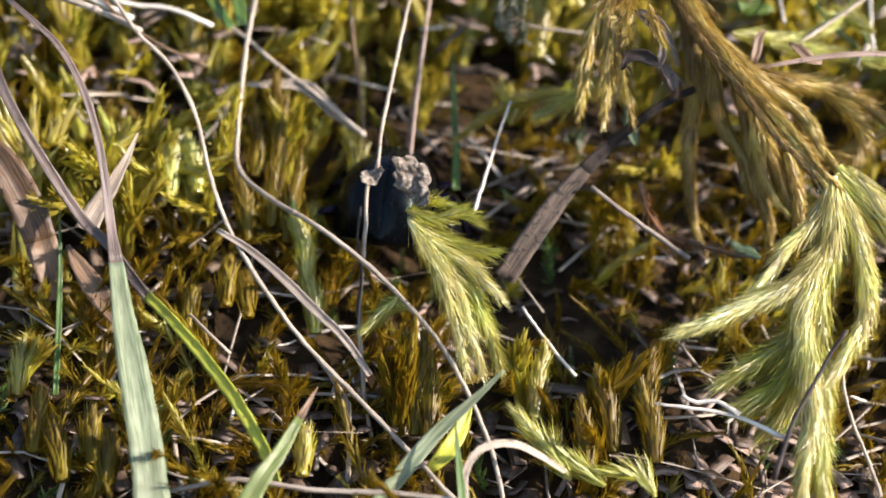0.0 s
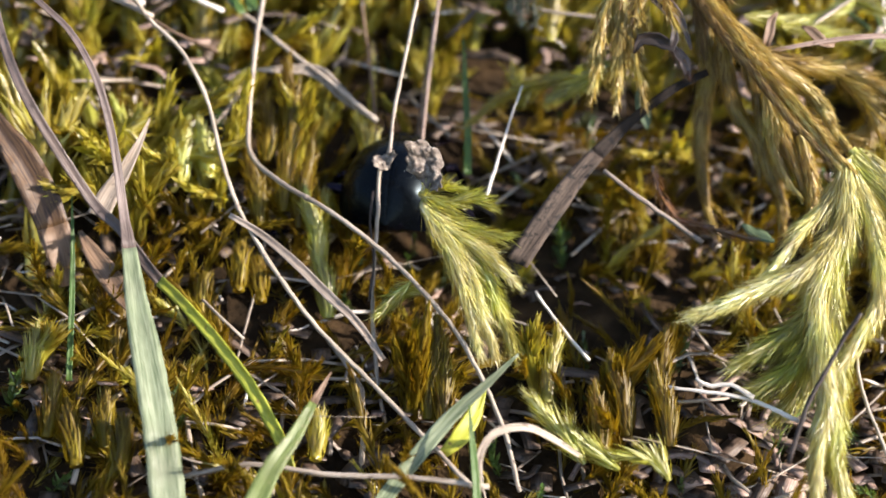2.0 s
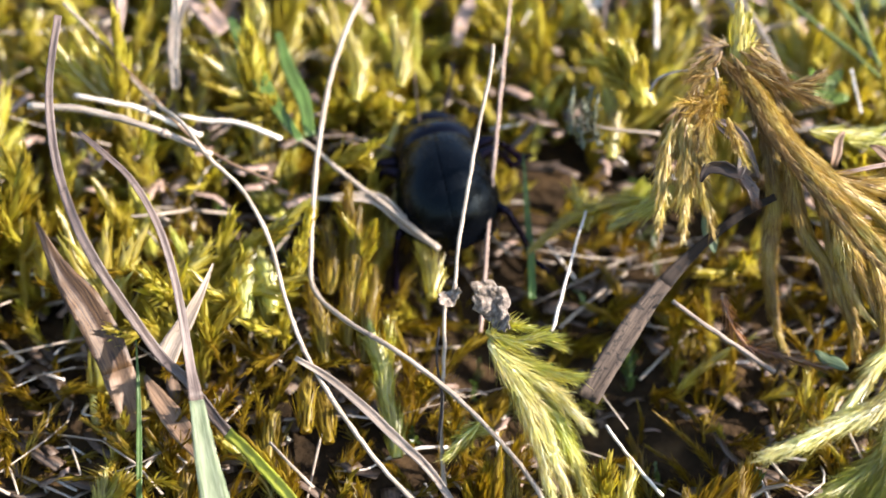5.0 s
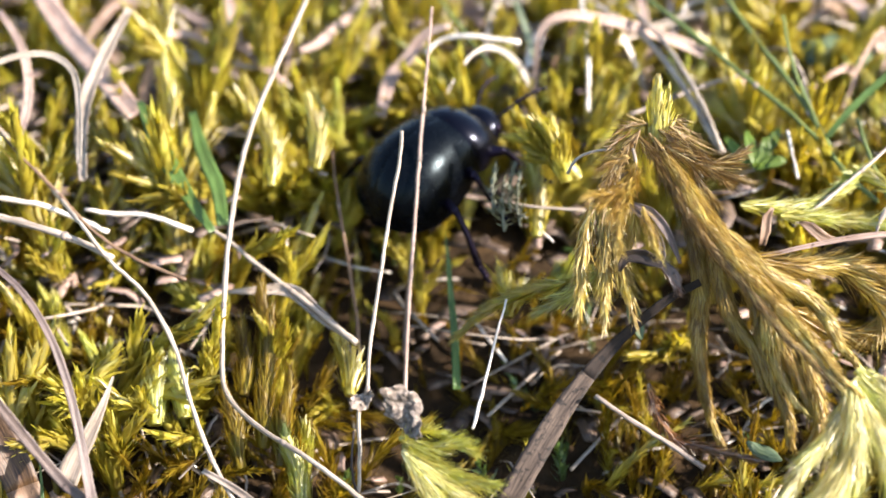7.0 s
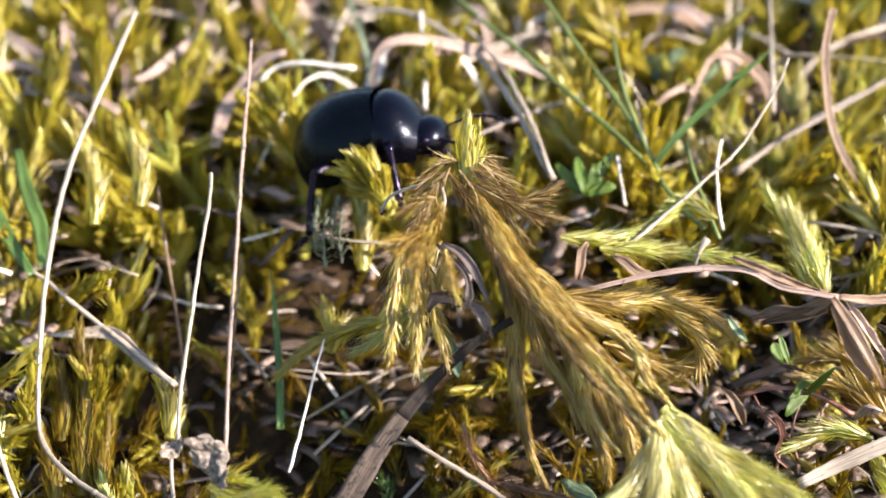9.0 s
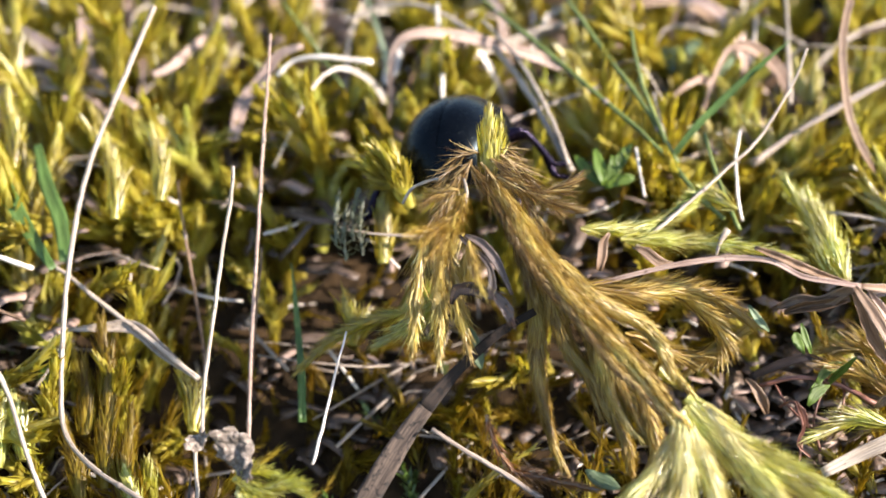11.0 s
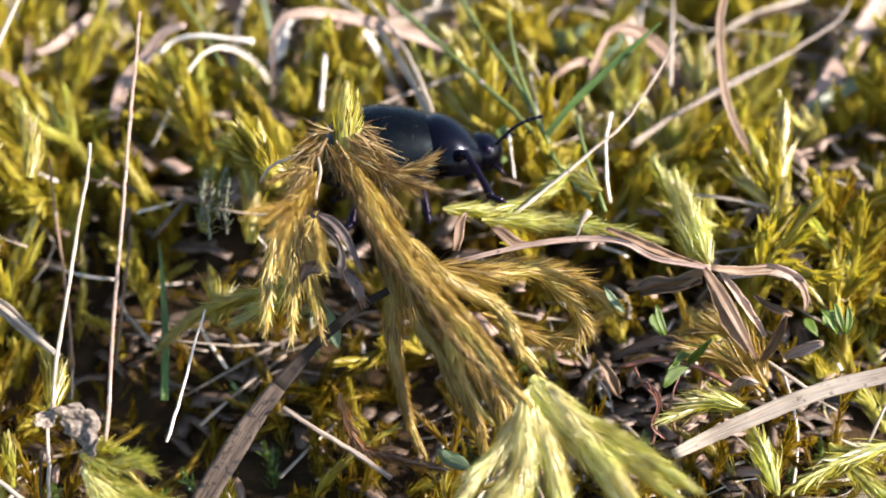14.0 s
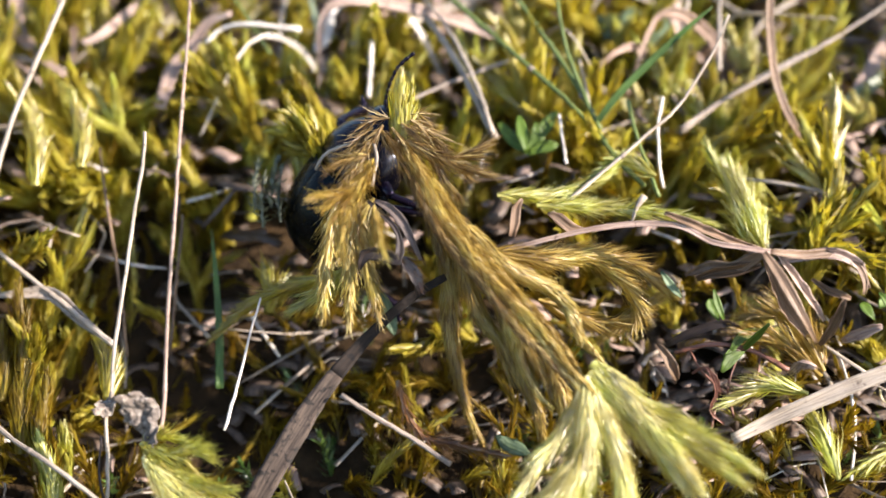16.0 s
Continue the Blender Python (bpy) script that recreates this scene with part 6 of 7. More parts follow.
plume(MOSS, "stout olive-green pointed moss shoot", (-14.8, 14.9, 3.3), (-17.7, 15.9, 8.8), (0.3, 0.7, 0.1), 0.9, 236)
plume(MOSS, "stout olive-green pointed moss shoot", (79.4, 26.6, 4.7), (76.9, 27.6, 14.7), (-0.8, 0.4, 0.9), 1.0, 237)
plume(MOSS, "stout olive-green pointed moss shoot", (61.1, 35.9, 5.8), (60.4, 36.9, 13.0), (0.4, -1.2, 0.5), 0.9, 238)
plume(MOSSAMBER, "stout amber-brown pointed moss shoot", (67.7, 19.1, 3.8), (70.2, 20.1, 10.2), (-0.1, -1.1, 0.9), 0.8, 239)
plume(MOSS, "stout olive-green pointed moss shoot", (21.6, 53.8, 7.9), (21.0, 54.8, 13.1), (0.1, -0.1, 0.4), 0.9, 240)
plume(MOSS, "stout olive-green pointed moss shoot", (-13.0, 49.5, 7.4), (-17.2, 50.5, 10.3), (-0.5, 0.5, 0.4), 0.9, 241)
plume(MOSSBRIGHT, "bright yellow-green pointed moss shoot", (44.8, 52.8, 7.8), (42.2, 53.8, 13.1), (-0.5, -0.8, 0.1), 0.9, 242)
plume(MOSSAMBER, "stout amber-brown pointed moss shoot", (80.1, 18.6, 3.7), (78.2, 19.6, 9.9), (-0.3, 0.0, 0.4), 0.9, 243)
plume(MOSS, "stout olive-green pointed moss shoot", (14.7, 1.0, 15.4), (8.0, 2.2, 19.4), (0.3, 0.0, 0.8), 0.9, 247)
plume(MOSS, "stout olive-green pointed moss shoot", (13.4, -0.5, 16.0), (10.1, 0.5, 21.8), (0.2, 0.1, 0.8), 0.8, 245)
plume(MOSSBRIGHT, "bright yellow-green pointed moss shoot", (59.1, -8.4, -1.4), (55.7, -7.4, 1.1), (0.2, 0.1, 0.5), 0.6, 301)
plume(MOSSBRIGHT, "bright yellow-green pointed moss shoot", (60.6, -13.4, -3.4), (56.1, -12.4, -1.6), (0.2, 0.1, 0.5), 0.6, 302)
plume(MOSS, "stout olive-green pointed moss shoot", (69.1, -13.7, -3.5), (65.4, -12.7, 1.1), (0.2, 0.1, 0.5), 0.7, 303)
plume(MOSSBRIGHT, "bright yellow-green pointed moss shoot", (73.8, -9.1, -1.7), (70.9, -8.1, 2.2), (0.2, 0.1, 0.5), 0.7, 304)
plume(MOSSBRIGHT, "bright yellow-green pointed moss shoot", (73.1, -16.2, -4.5), (69.5, -15.2, -0.6), (0.2, 0.1, 0.5), 0.7, 305)
plume(MOSS, "stout olive-green pointed moss shoot", (48.2, -6.8, -0.8), (45.8, -5.8, 3.2), (0.2, 0.1, 0.5), 0.6, 306)
plume(MOSS, "stout olive-green pointed moss shoot", (64.8, -12.0, -2.9), (67.0, -11.0, 0.5), (0.2, 0.1, 0.5), 0.6, 307)
plume(MOSSBRIGHT, "bright yellow-green pointed moss shoot", (52.7, -8.0, -1.2), (55.0, -7.0, 2.3), (0.2, 0.1, 0.5), 0.6, 308)


def back_plumes():
    """Sunlit shoots standing out of the carpet behind."""
    r = np.random.default_rng(77)
    kinds = ((MOSSBRIGHT, "bright yellow-green pointed moss shoot"), (MOSSCREAM, "pale shining moss shoot"), (MOSS, "stout olive-green pointed moss shoot"), (MOSSBRIGHT, "bright yellow-green pointed moss shoot"))
    for k in range(64):
        x, y = r.uniform(-45, 78), r.uniform(14, 66)
        if 4 < x < 34 and y < 20:
            continue
        foot = np.array((x, y, ground_height(x, y) + 1.0))
        tip = foot + (r.normal(0, 2.4), r.normal(0.5, 1.5), r.uniform(9, 14.5))
        mat, label = kinds[k % 4]
        plume(mat, label, tuple(foot), tuple(tip), tuple(r.normal(0, 0.6, 3)), r.uniform(0.7, 1.0), 400 + k)


back_plumes()
stem("twig", "thin reddish twig in the litter", "twig", REDDRY, 0.16, 0.22, [(49.0, -19.4, 3.9), (49.4, -21.3, 2.7), (48.6, -23.8, 0.7)])
stem("twig", "thin reddish twig in the litter", "twig", REDDRY, 0.16, 0.22, [(51.9, -17.9, 4.7), (50.6, -20.3, 2.6), (50.9, -22.5, 0.9)])
stem("twig", "thin reddish twig in the litter", "twig", REDDRY, 0.16, 0.22, [(47.5, -16.6, 4.6), (48.6, -18.6, 3.3), (51.1, -20.9, 1.6)])
stem("twig", "thin reddish twig in the litter", "twig", REDDRY, 0.16, 0.22, [(54.5, -15.2, 5.3), (53.8, -18.5, 3.7), (52.4, -21.2, 1.2)])
stem("twig", "thin dark red horizontal twig", "twig", REDDRY, 0.3, 0.4, [(46.1, -16.7, 4.4), (49.8, -17.2, 5.6), (53.5, -17.8, 4.9), (56.5, -19.6, 3.9)])
frond("moss_frond", "rust-brown old moss strand", "moss", MOSSRUST, 1.6, 0.15, 32.0, 28, 0.3, [(19.8, -21.3, 5.6), (20.4, -23.4, 4.0), (21.8, -25.1, 2.3), (24.9, -26.1, 1.7)])
frond("moss_frond", "rust-brown old moss strand", "moss", MOSSRUST, 1.6, 0.15, 32.0, 28, 0.3, [(22.3, -24.9, 1.8), (26.0, -26.3, 1.5), (29.5, -27.6, 1.5)])
frond("moss_frond", "rust-brown old moss strand", "moss", MOSSRUST, 1.6, 0.15, 32.0, 28, 0.3, [(20.2, -16.9, 16.5), (21.5, -18.0, 15.6), (22.2, -19.3, 14.6)])
blade("small_leaf", "small pale green oval leaf", "leaf", PALELEAF, [0.4, 1.3, 1.5, 1.1, 0.2], [(18.5, -14.5, 10.9), (18.8, -15.2, 9.7), (19.3, -16.0, 8.3), (19.6, -16.6, 7.4)], fold=0.25)
blade("small_leaf", "small grey-green oval leaf", "leaf", PALELEAF, [0.3, 1.4, 1.6, 1.2, 0.2], [(28.6, -25.0, 1.7), (29.6, -25.5, 1.0), (30.7, -26.2, 0.9), (31.6, -26.8, 0.9)], fold=0.25, face=(0, -0.3, 1))
blade("small_leaf", "small dark green pointed leaf", "leaf", LEAFGREEN, [0.3, 1.0, 1.2, 0.8, 0.1], [(49.2, -15.8, 9.8), (49.3, -16.2, 9.2), (50.0, -16.9, 8.0)], fold=0.25)
blade("small_leaf", "small dark green pointed leaf", "leaf", LEAFGREEN, [0.3, 1.0, 1.2, 0.8, 0.1], [(51.0, -18.4, 5.7), (52.2, -17.3, 6.4), (54.1, -16.6, 6.7)], fold=0.25)
blade("small_leaf", "small dark green pointed leaf", "leaf", LEAFGREEN, [0.3, 1.0, 1.2, 0.8, 0.1], [(44.9, -13.1, 10.1), (45.4, -13.8, 10.0), (46.4, -14.9, 9.3)], fold=0.25)
blade("small_leaf", "small dark green pointed leaf", "leaf", LEAFGREEN, [0.3, 1.0, 1.2, 0.8, 0.1], [(66.2, -13.5, 6.5), (66.9, -12.7, 6.9), (68.2, -12.2, 6.8)], fold=0.25)
blade("small_leaf", "small dark green pointed leaf", "leaf", LEAFGREEN, [0.3, 1.0, 1.2, 0.8, 0.1], [(64.6, -13.2, 7.0), (64.7, -13.9, 6.8), (65.4, -14.9, 6.1)], fold=0.25)
blade("small_leaf", "small dark green pointed leaf", "leaf", LEAFGREEN, [0.3, 1.0, 1.2, 0.8, 0.1], [(49.9, -20.2, 4.5), (50.8, -19.2, 5.2), (52.3, -18.5, 5.5)], fold=0.25)
blade("dead_leaf", "long withered leaf with rolled edges", "dead leaf", BROWNDRY, [0.4, 0.7, 0.8, 0.6, 0.4], [(44.2, -17.0, 20.0), (46.1, -17.4, 19.3), (48.3, -17.7, 18.3), (50.4, -18.1, 17.5), (52.7, -18.5, 16.8)], fold=1.1)
blade("dead_leaf", "dark folded dead leaf", "dead leaf", SHEATH, [0.4, 1.0, 1.1, 0.7], [(47.6, -17.0, 12.9), (49.1, -17.5, 13.8), (51.1, -18.0, 14.4), (53.0, -18.5, 15.3)], fold=1.1)
blade("dead_leaf", "hanging pinkish withered leaf", "dead leaf", BROWNDRY, [0.3, 1.0, 1.4, 1.2, 0.6], [(53.0, -18.0, 16.2), (54.2, -18.4, 13.5), (55.3, -18.8, 10.9), (56.5, -19.1, 9.2), (57.6, -19.5, 7.9)], fold=1.1)
blade("dead_leaf", "hanging pinkish withered leaf", "dead leaf", PINKDRY, [0.3, 0.7, 0.9, 0.7, 0.4], [(54.2, -18.5, 16.5), (55.8, -19.0, 14.3), (57.2, -19.5, 12.3), (58.9, -20.0, 9.8)], fold=1.1)
blade("dead_leaf", "arched withered leaf, brown with a pale rim", "dead leaf", PINKDRY, [0.4, 1.0, 1.1, 0.9, 0.5], [(54.8, -17.5, 14.7), (57.2, -17.9, 15.6), (59.6, -18.3, 16.0), (61.7, -18.6, 14.9), (62.7, -19.0, 12.6)], fold=1.1)
blade("dead_leaf", "small curled brown leaf", "dead leaf", BROWNDRY, [0.3, 0.7, 0.8, 0.4], [(58.2, -17.0, 12.4), (59.6, -17.8, 11.6), (61.6, -18.5, 11.1)], fold=1.1)
blade("dead_leaf", "small upright brown leaf", "dead leaf", BROWNDRY, [0.4, 0.9, 1.0, 0.4], [(59.0, -19.0, 6.5), (59.6, -19.8, 8.8), (60.4, -20.5, 12.6)], fold=1.1)
blade("dead_leaf", "pinkish curled leaf scrap", "dead leaf", PINKDRY, [0.4, 1.1, 1.2, 0.6], [(61.2, -19.0, 6.8), (62.6, -19.7, 8.3), (64.2, -20.5, 9.5)], fold=1.1)
blade("dead_leaf", "pinkish curled leaf scrap", "dead leaf", PINKDRY, [0.4, 1.0, 1.1, 0.5], [(56.0, -21.0, 4.8), (57.0, -21.7, 6.7), (58.1, -22.5, 6.5)], fold=1.1)
blade("dead_leaf", "pale brown curled leaf scrap", "dead leaf", BROWNDRY, [0.3, 0.9, 1.1, 0.4], [(43.3, -22.0, 9.2), (44.2, -22.8, 8.3), (45.1, -23.5, 6.3)], fold=1.1)
blade("dead_leaf", "thin red-brown curled stem", "dead leaf", REDDRY, [0.2, 0.3, 0.3, 0.2], [(48.1, -22.0, 6.5), (49.0, -22.5, 4.2), (48.5, -23.0, 2.3), (49.8, -23.5, 1.0)], fold=1.1)
blade("dead_leaf", "thin red-brown curled stem", "dead leaf", REDDRY, [0.2, 0.3, 0.3, 0.2], [(47.0, -21.0, 5.1), (47.9, -21.5, 6.1), (49.0, -22.0, 5.5), (49.5, -22.5, 3.6)], fold=1.1)
blade("small_leaf", "small pale green leaf", "leaf", PALELEAF, [0.2, 0.7, 0.8, 0.2], [(44.4, -16.0, 13.2), (45.2, -16.7, 12.1), (46.2, -17.5, 11.2)], fold=0.5)
blade("small_leaf", "small fresh green pointed leaf", "leaf", LEAFGREEN, [0.2, 0.7, 0.7, 0.2], [(49.1, -17.5, 12.0), (49.4, -18.2, 10.8), (49.9, -19.0, 9.6)], fold=0.5)
blade("small_leaf", "small fresh green pointed leaf", "leaf", LEAFGREEN, [0.2, 0.7, 0.7, 0.2], [(52.2, -17.5, 4.7), (53.1, -18.2, 6.8), (54.2, -19.0, 9.0)], fold=0.5)
blade("small_leaf", "small fresh green pointed leaf", "leaf", LEAFGREEN, [0.2, 0.7, 0.7, 0.2], [(51.7, -17.5, 6.3), (51.1, -18.3, 5.5), (50.2, -19.0, 5.3)], fold=0.5)
blade("small_leaf", "small fresh green pointed leaf", "leaf", LEAFGREEN, [0.2, 0.7, 0.7, 0.2], [(65.7, -17.5, 11.6), (66.0, -18.2, 10.6), (66.4, -19.0, 9.5)], fold=0.5)
blade("small_leaf", "small fresh green pointed leaf", "leaf", LEAFGREEN, [0.2, 0.7, 0.7, 0.2], [(67.0, -17.5, 11.2), (67.0, -18.3, 10.2), (66.7, -19.0, 9.2)], fold=0.5)
blade("small_leaf", "small fresh green pointed leaf", "leaf", LEAFGREEN, [0.2, 0.7, 0.7, 0.2], [(64.5, -17.5, 11.0), (65.2, -18.2, 10.3), (65.9, -19.0, 9.2)], fold=0.5)
seedling = tagged(new("seedling"), "small fresh green seedling with rounded leaves", "seedling")
blade("leaf", "rounded fresh green leaf", "grass blade", LEAFGREEN, [0.3, 1.0, 1.4, 1.2, 0.4], [(33.6, 5.1, 14.5), (32.4, 6.6, 15.0), (30.9, 8.6, 16.3)], fold=0.25, into=seedling)
blade("leaf", "rounded fresh green leaf", "grass blade", LEAFGREEN, [0.3, 1.0, 1.4, 1.2, 0.4], [(33.6, 5.1, 14.5), (33.3, 5.8, 15.7), (32.9, 8.0, 17.3)], fold=0.25, into=seedling)
blade("leaf", "rounded fresh green leaf", "grass blade", LEAFGREEN, [0.3, 1.0, 1.4, 1.2, 0.4], [(33.7, 5.1, 14.5), (34.5, 5.8, 15.7), (34.6, 6.7, 17.2)], fold=0.25, into=seedling)
blade("leaf", "rounded fresh green leaf", "grass blade", LEAFGREEN, [0.3, 1.0, 1.4, 1.2, 0.4], [(33.7, 5.1, 14.5), (35.6, 8.1, 15.8), (37.1, 10.8, 16.3)], fold=0.25, into=seedling)
blade("leaf", "rounded fresh green leaf", "grass blade", LEAFGREEN, [0.3, 1.0, 1.4, 1.2, 0.4], [(33.6, 5.0, 14.3), (35.0, 5.3, 15.0), (36.8, 5.4, 15.2)], fold=0.25, into=seedling)
broad_plant = tagged(new("leafy_plant"), "pale green broad-leaved plant behind straw", "plant")
blade("leaf", "broad pale green leaf", "grass blade", PALELEAF, [0.6, 2.6, 4.0, 3.4, 0.8], [(48.4, 30.0, 13.8), (46.4, 33.1, 15.0), (43.4, 35.9, 15.6)], fold=0.25, into=broad_plant)
blade("leaf", "broad pale green leaf", "grass blade", PALELEAF, [0.6, 2.6, 4.0, 3.4, 0.8], [(48.4, 30.0, 13.8), (48.5, 33.2, 15.2), (48.4, 37.4, 16.3)], fold=0.25, into=broad_plant)
blade("leaf", "broad pale green leaf", "grass blade", PALELEAF, [0.6, 2.6, 4.0, 3.4, 0.8], [(48.7, 30.0, 13.8), (50.8, 33.0, 14.9), (52.3, 35.8, 15.8)], fold=0.25, into=broad_plant)
blade("leaf", "broad pale green leaf", "grass blade", PALELEAF, [0.6, 2.6, 4.0, 3.4, 0.8], [(48.2, 29.0, 13.9), (49.8, 29.3, 14.6), (52.2, 29.3, 14.7)], fold=0.25, into=broad_plant)
frond("green_sprig", "grey-green sprig with short thick leaves", "sprig", SPRIG, 1.1, 0.36, 48, 9, 0.2, [(6.0, -3.1, 13.5), (5.9, -0.9, 15.1), (6.3, 1.4, 17.0)])
frond("green_sprig", "grey-green sprig with short thick leaves", "sprig", SPRIG, 1.1, 0.36, 48, 9, 0.2, [(7.7, -3.0, 13.7), (7.6, -0.8, 15.3), (8.0, 1.5, 17.2)])
frond("green_sprig", "grey-green sprig with short thick leaves", "sprig", SPRIG, 1.1, 0.36, 48, 9, 0.2, [(7.0, -5.7, 13.1), (6.8, -3.5, 14.7), (7.2, -1.2, 16.6)])
frond("green_sprig", "grey-green sprig with short thick leaves", "sprig", SPRIG, 1.1, 0.36, 48, 9, 0.2, [(8.6, -4.6, 13.0), (8.4, -2.4, 14.6), (8.9, -0.1, 16.5)])
blade("dead_leaf", "broad pale brown dead blade", "dead leaf", PINKDRY, [1.6, 2.4, 2.6, 2.2], [(86.7, 39.7, 22.4), (80.6, 31.9, 17.2), (74.2, 22.8, 13.7), (69.9, 16.6, 11.2)], fold=0.25)
blade("grass_blade", "broad grey-green blade behind moss", "grass blade", GREYGREEN, [1.2, 1.6, 1.6, 1.0], [(85.9, 26.6, 16.6), (80.0, 23.6, 15.3), (73.6, 20.3, 13.5), (68.6, 17.2, 12.1)], fold=0.25)
blade("dead_leaf", "dark brown dead leaf standing in moss", "dead leaf", DARKLEAF, [0.8, 2.2, 2.4, 1.4], [(64.0, 4.6, 11.0), (64.1, 0.6, 10.3), (64.8, -2.6, 8.8), (66.0, -6.7, 8.0)], fold=0.25)
blade("dead_leaf", "faded pinkish-brown dead blade", "dead leaf", PINKDRY, [0.5, 1.0, 1.1, 0.8], [(-48.2, 24.0, 24.8), (-44.6, 18.0, 22.5), (-43.2, 12.8, 19.5), (-43.1, 5.6, 17.0)], fold=0.25)
blade("dead_leaf", "faded pinkish-brown dead blade", "dead leaf", PINKDRY, [0.5, 1.0, 1.1, 0.8], [(-24.3, 34.2, 22.8), (-23.2, 28.1, 20.3), (-24.6, 22.2, 18.0)], fold=0.25)
blade("dead_leaf", "faded pinkish-brown dead blade", "dead leaf", PINKDRY, [0.5, 1.0, 1.1, 0.8], [(-25.7, 42.2, 23.2), (-24.0, 36.0, 20.7), (-21.2, 27.3, 18.1), (-16.7, 21.9, 17.0)], fold=0.25)
blade("dead_leaf", "faded pinkish-brown dead blade", "dead leaf", PINKDRY, [0.5, 1.0, 1.1, 0.8], [(-32.3, 36.6, 21.3), (-27.4, 31.4, 20.6), (-20.8, 25.5, 18.9)], fold=0.25)
blade("dead_leaf", "faded pinkish-brown dead blade", "dead leaf", PINKDRY, [0.5, 1.0, 1.1, 0.8], [(-20.4, 36.4, 21.2), (-16.9, 30.2, 18.8), (-16.6, 24.2, 16.7)], fold=0.25)
blade("dead_leaf", "faded pinkish-brown dead blade", "dead leaf", PINKDRY, [0.5, 1.0, 1.1, 0.8], [(-5.8, 35.6, 21.5), (-9.7, 32.8, 20.5), (-13.4, 27.4, 19.2), (-15.3, 26.2, 19.0)], fold=0.25)
stem("dry_grass_stem", "pale straw among the moss", "grass stem", DRY, 0.3, 0.4, [(22.4, 29.4, 23.1), (26.0, 21.5, 21.5), (28.8, 12.9, 18.5), (30.1, 6.9, 16.1)])
stem("dry_grass_stem", "pale straw among the moss", "grass stem", DRY, 0.3, 0.4, [(15.1, 24.5, 18.5), (22.0, 29.2, 18.7), (29.2, 34.0, 19.2), (36.7, 38.6, 19.1)])
stem("dry_grass_stem", "pale straw among the moss", "grass stem", DRY, 0.3, 0.4, [(44.5, 44.5, 18.2), (51.1, 42.3, 18.6), (57.8, 36.9, 17.7), (61.3, 33.7, 16.5)])
stem("dry_grass_stem", "pale straw among the moss", "grass stem", DRY, 0.3, 0.4, [(55.0, 35.9, 23.7), (53.9, 29.8, 21.3), (52.4, 23.8, 19.1)])
stem("dry_grass_stem", "pale straw among the moss", "grass stem", DRY, 0.3, 0.4, [(57.5, 32.4, 25.7), (56.6, 25.3, 21.8), (55.2, 16.0, 17.9)])
stem("dry_grass_stem", "pale straw among the moss", "grass stem", DRY, 0.3, 0.4, [(68.3, 20.8, 18.7), (62.6, 17.9, 17.5), (55.8, 14.4, 15.3), (50.4, 10.9, 13.2)])



# ---- crumbled leaf on top of the small moss tuft ----
def crumpled(name, label, category, mat, centre, size, turn, seed, cups=1.0):
    """A crumpled scrap of dead leaf: a curled, torn sheet with thickness."""
    r = np.random.default_rng(seed)
    n = 25
    tops, bots = [], []
    for j in range(n):
        for i in range(n):
            u, v = i / (n - 1) * 2 - 1, j / (n - 1) * 2 - 1
            rr = math.hypot(u, v)
            k = max(abs(u), abs(v)) / rr if rr > 1e-6 else 1
            ang = math.atan2(v, u)
            edge = k * (1 + 0.12 * math.sin(2 * ang + seed) + 0.08 * math.sin(5 * ang + 2 * seed) + 0.07 * math.sin(11 * ang))
            x, y = u * edge, v * edge * (0.75 - 0.3 * u)
            fold = abs(noise.noise((x * 1.4, y * 1.4, seed))) * 0.5 + abs(noise.noise((x * 3.1, y * 3.1, seed + 3))) * 0.25
            z = cups * 0.6 * (x * x * 0.9 - 0.3 * y * y) + fold + 0.06 * noise.noise((x * 9, y * 9, seed + 6))
            tops.append((x * size[0], y * size[1], z * size[2]))
            bots.append((x * size[0], y * size[1], z * size[2] - 0.15))
    v = np.array(tops + bots)
    q = n * n
    f = []
    for j in range(n - 1):
        for i in range(n - 1):
            a = j * n + i
            f += [(a, a + 1, a + n + 1, a + n), (q + a, q + a + n, q + a + n + 1, q + a + 1)]
    rim = [i for i in range(n)] + [j * n + n - 1 for j in range(1, n)] + [(n - 1) * n + i for i in range(n - 2, -1, -1)] + [j * n for j in range(n - 2, 0, -1)]
    f += [(rim[k], q + rim[k], q + rim[(k + 1) % len(rim)], rim[(k + 1) % len(rim)]) for k in range(len(rim))]
    rot = np.array(Euler([radians(a) for a in turn]).to_matrix())
    return tagged(new(name, mesh(name, v @ rot.T + centre, f, mat)), label, category)


crumpled("crumpled_leaf", "grey-brown crumpled scrap of dead leaf on moss", "dead leaf", CRUMB, (-2.3, -26.9, 6.5), (2.5, 2.1, 2.1), (60, 30, -40), 3, 1.4)
crumpled("crumpled_leaf", "small curled brown leaf scrap at a stalk's foot", "dead leaf", CRUMB, (-6.5, -23.3, 5.3), (1.3, 0.9, 1.2), (40, -20, 15), 5, 1.6)


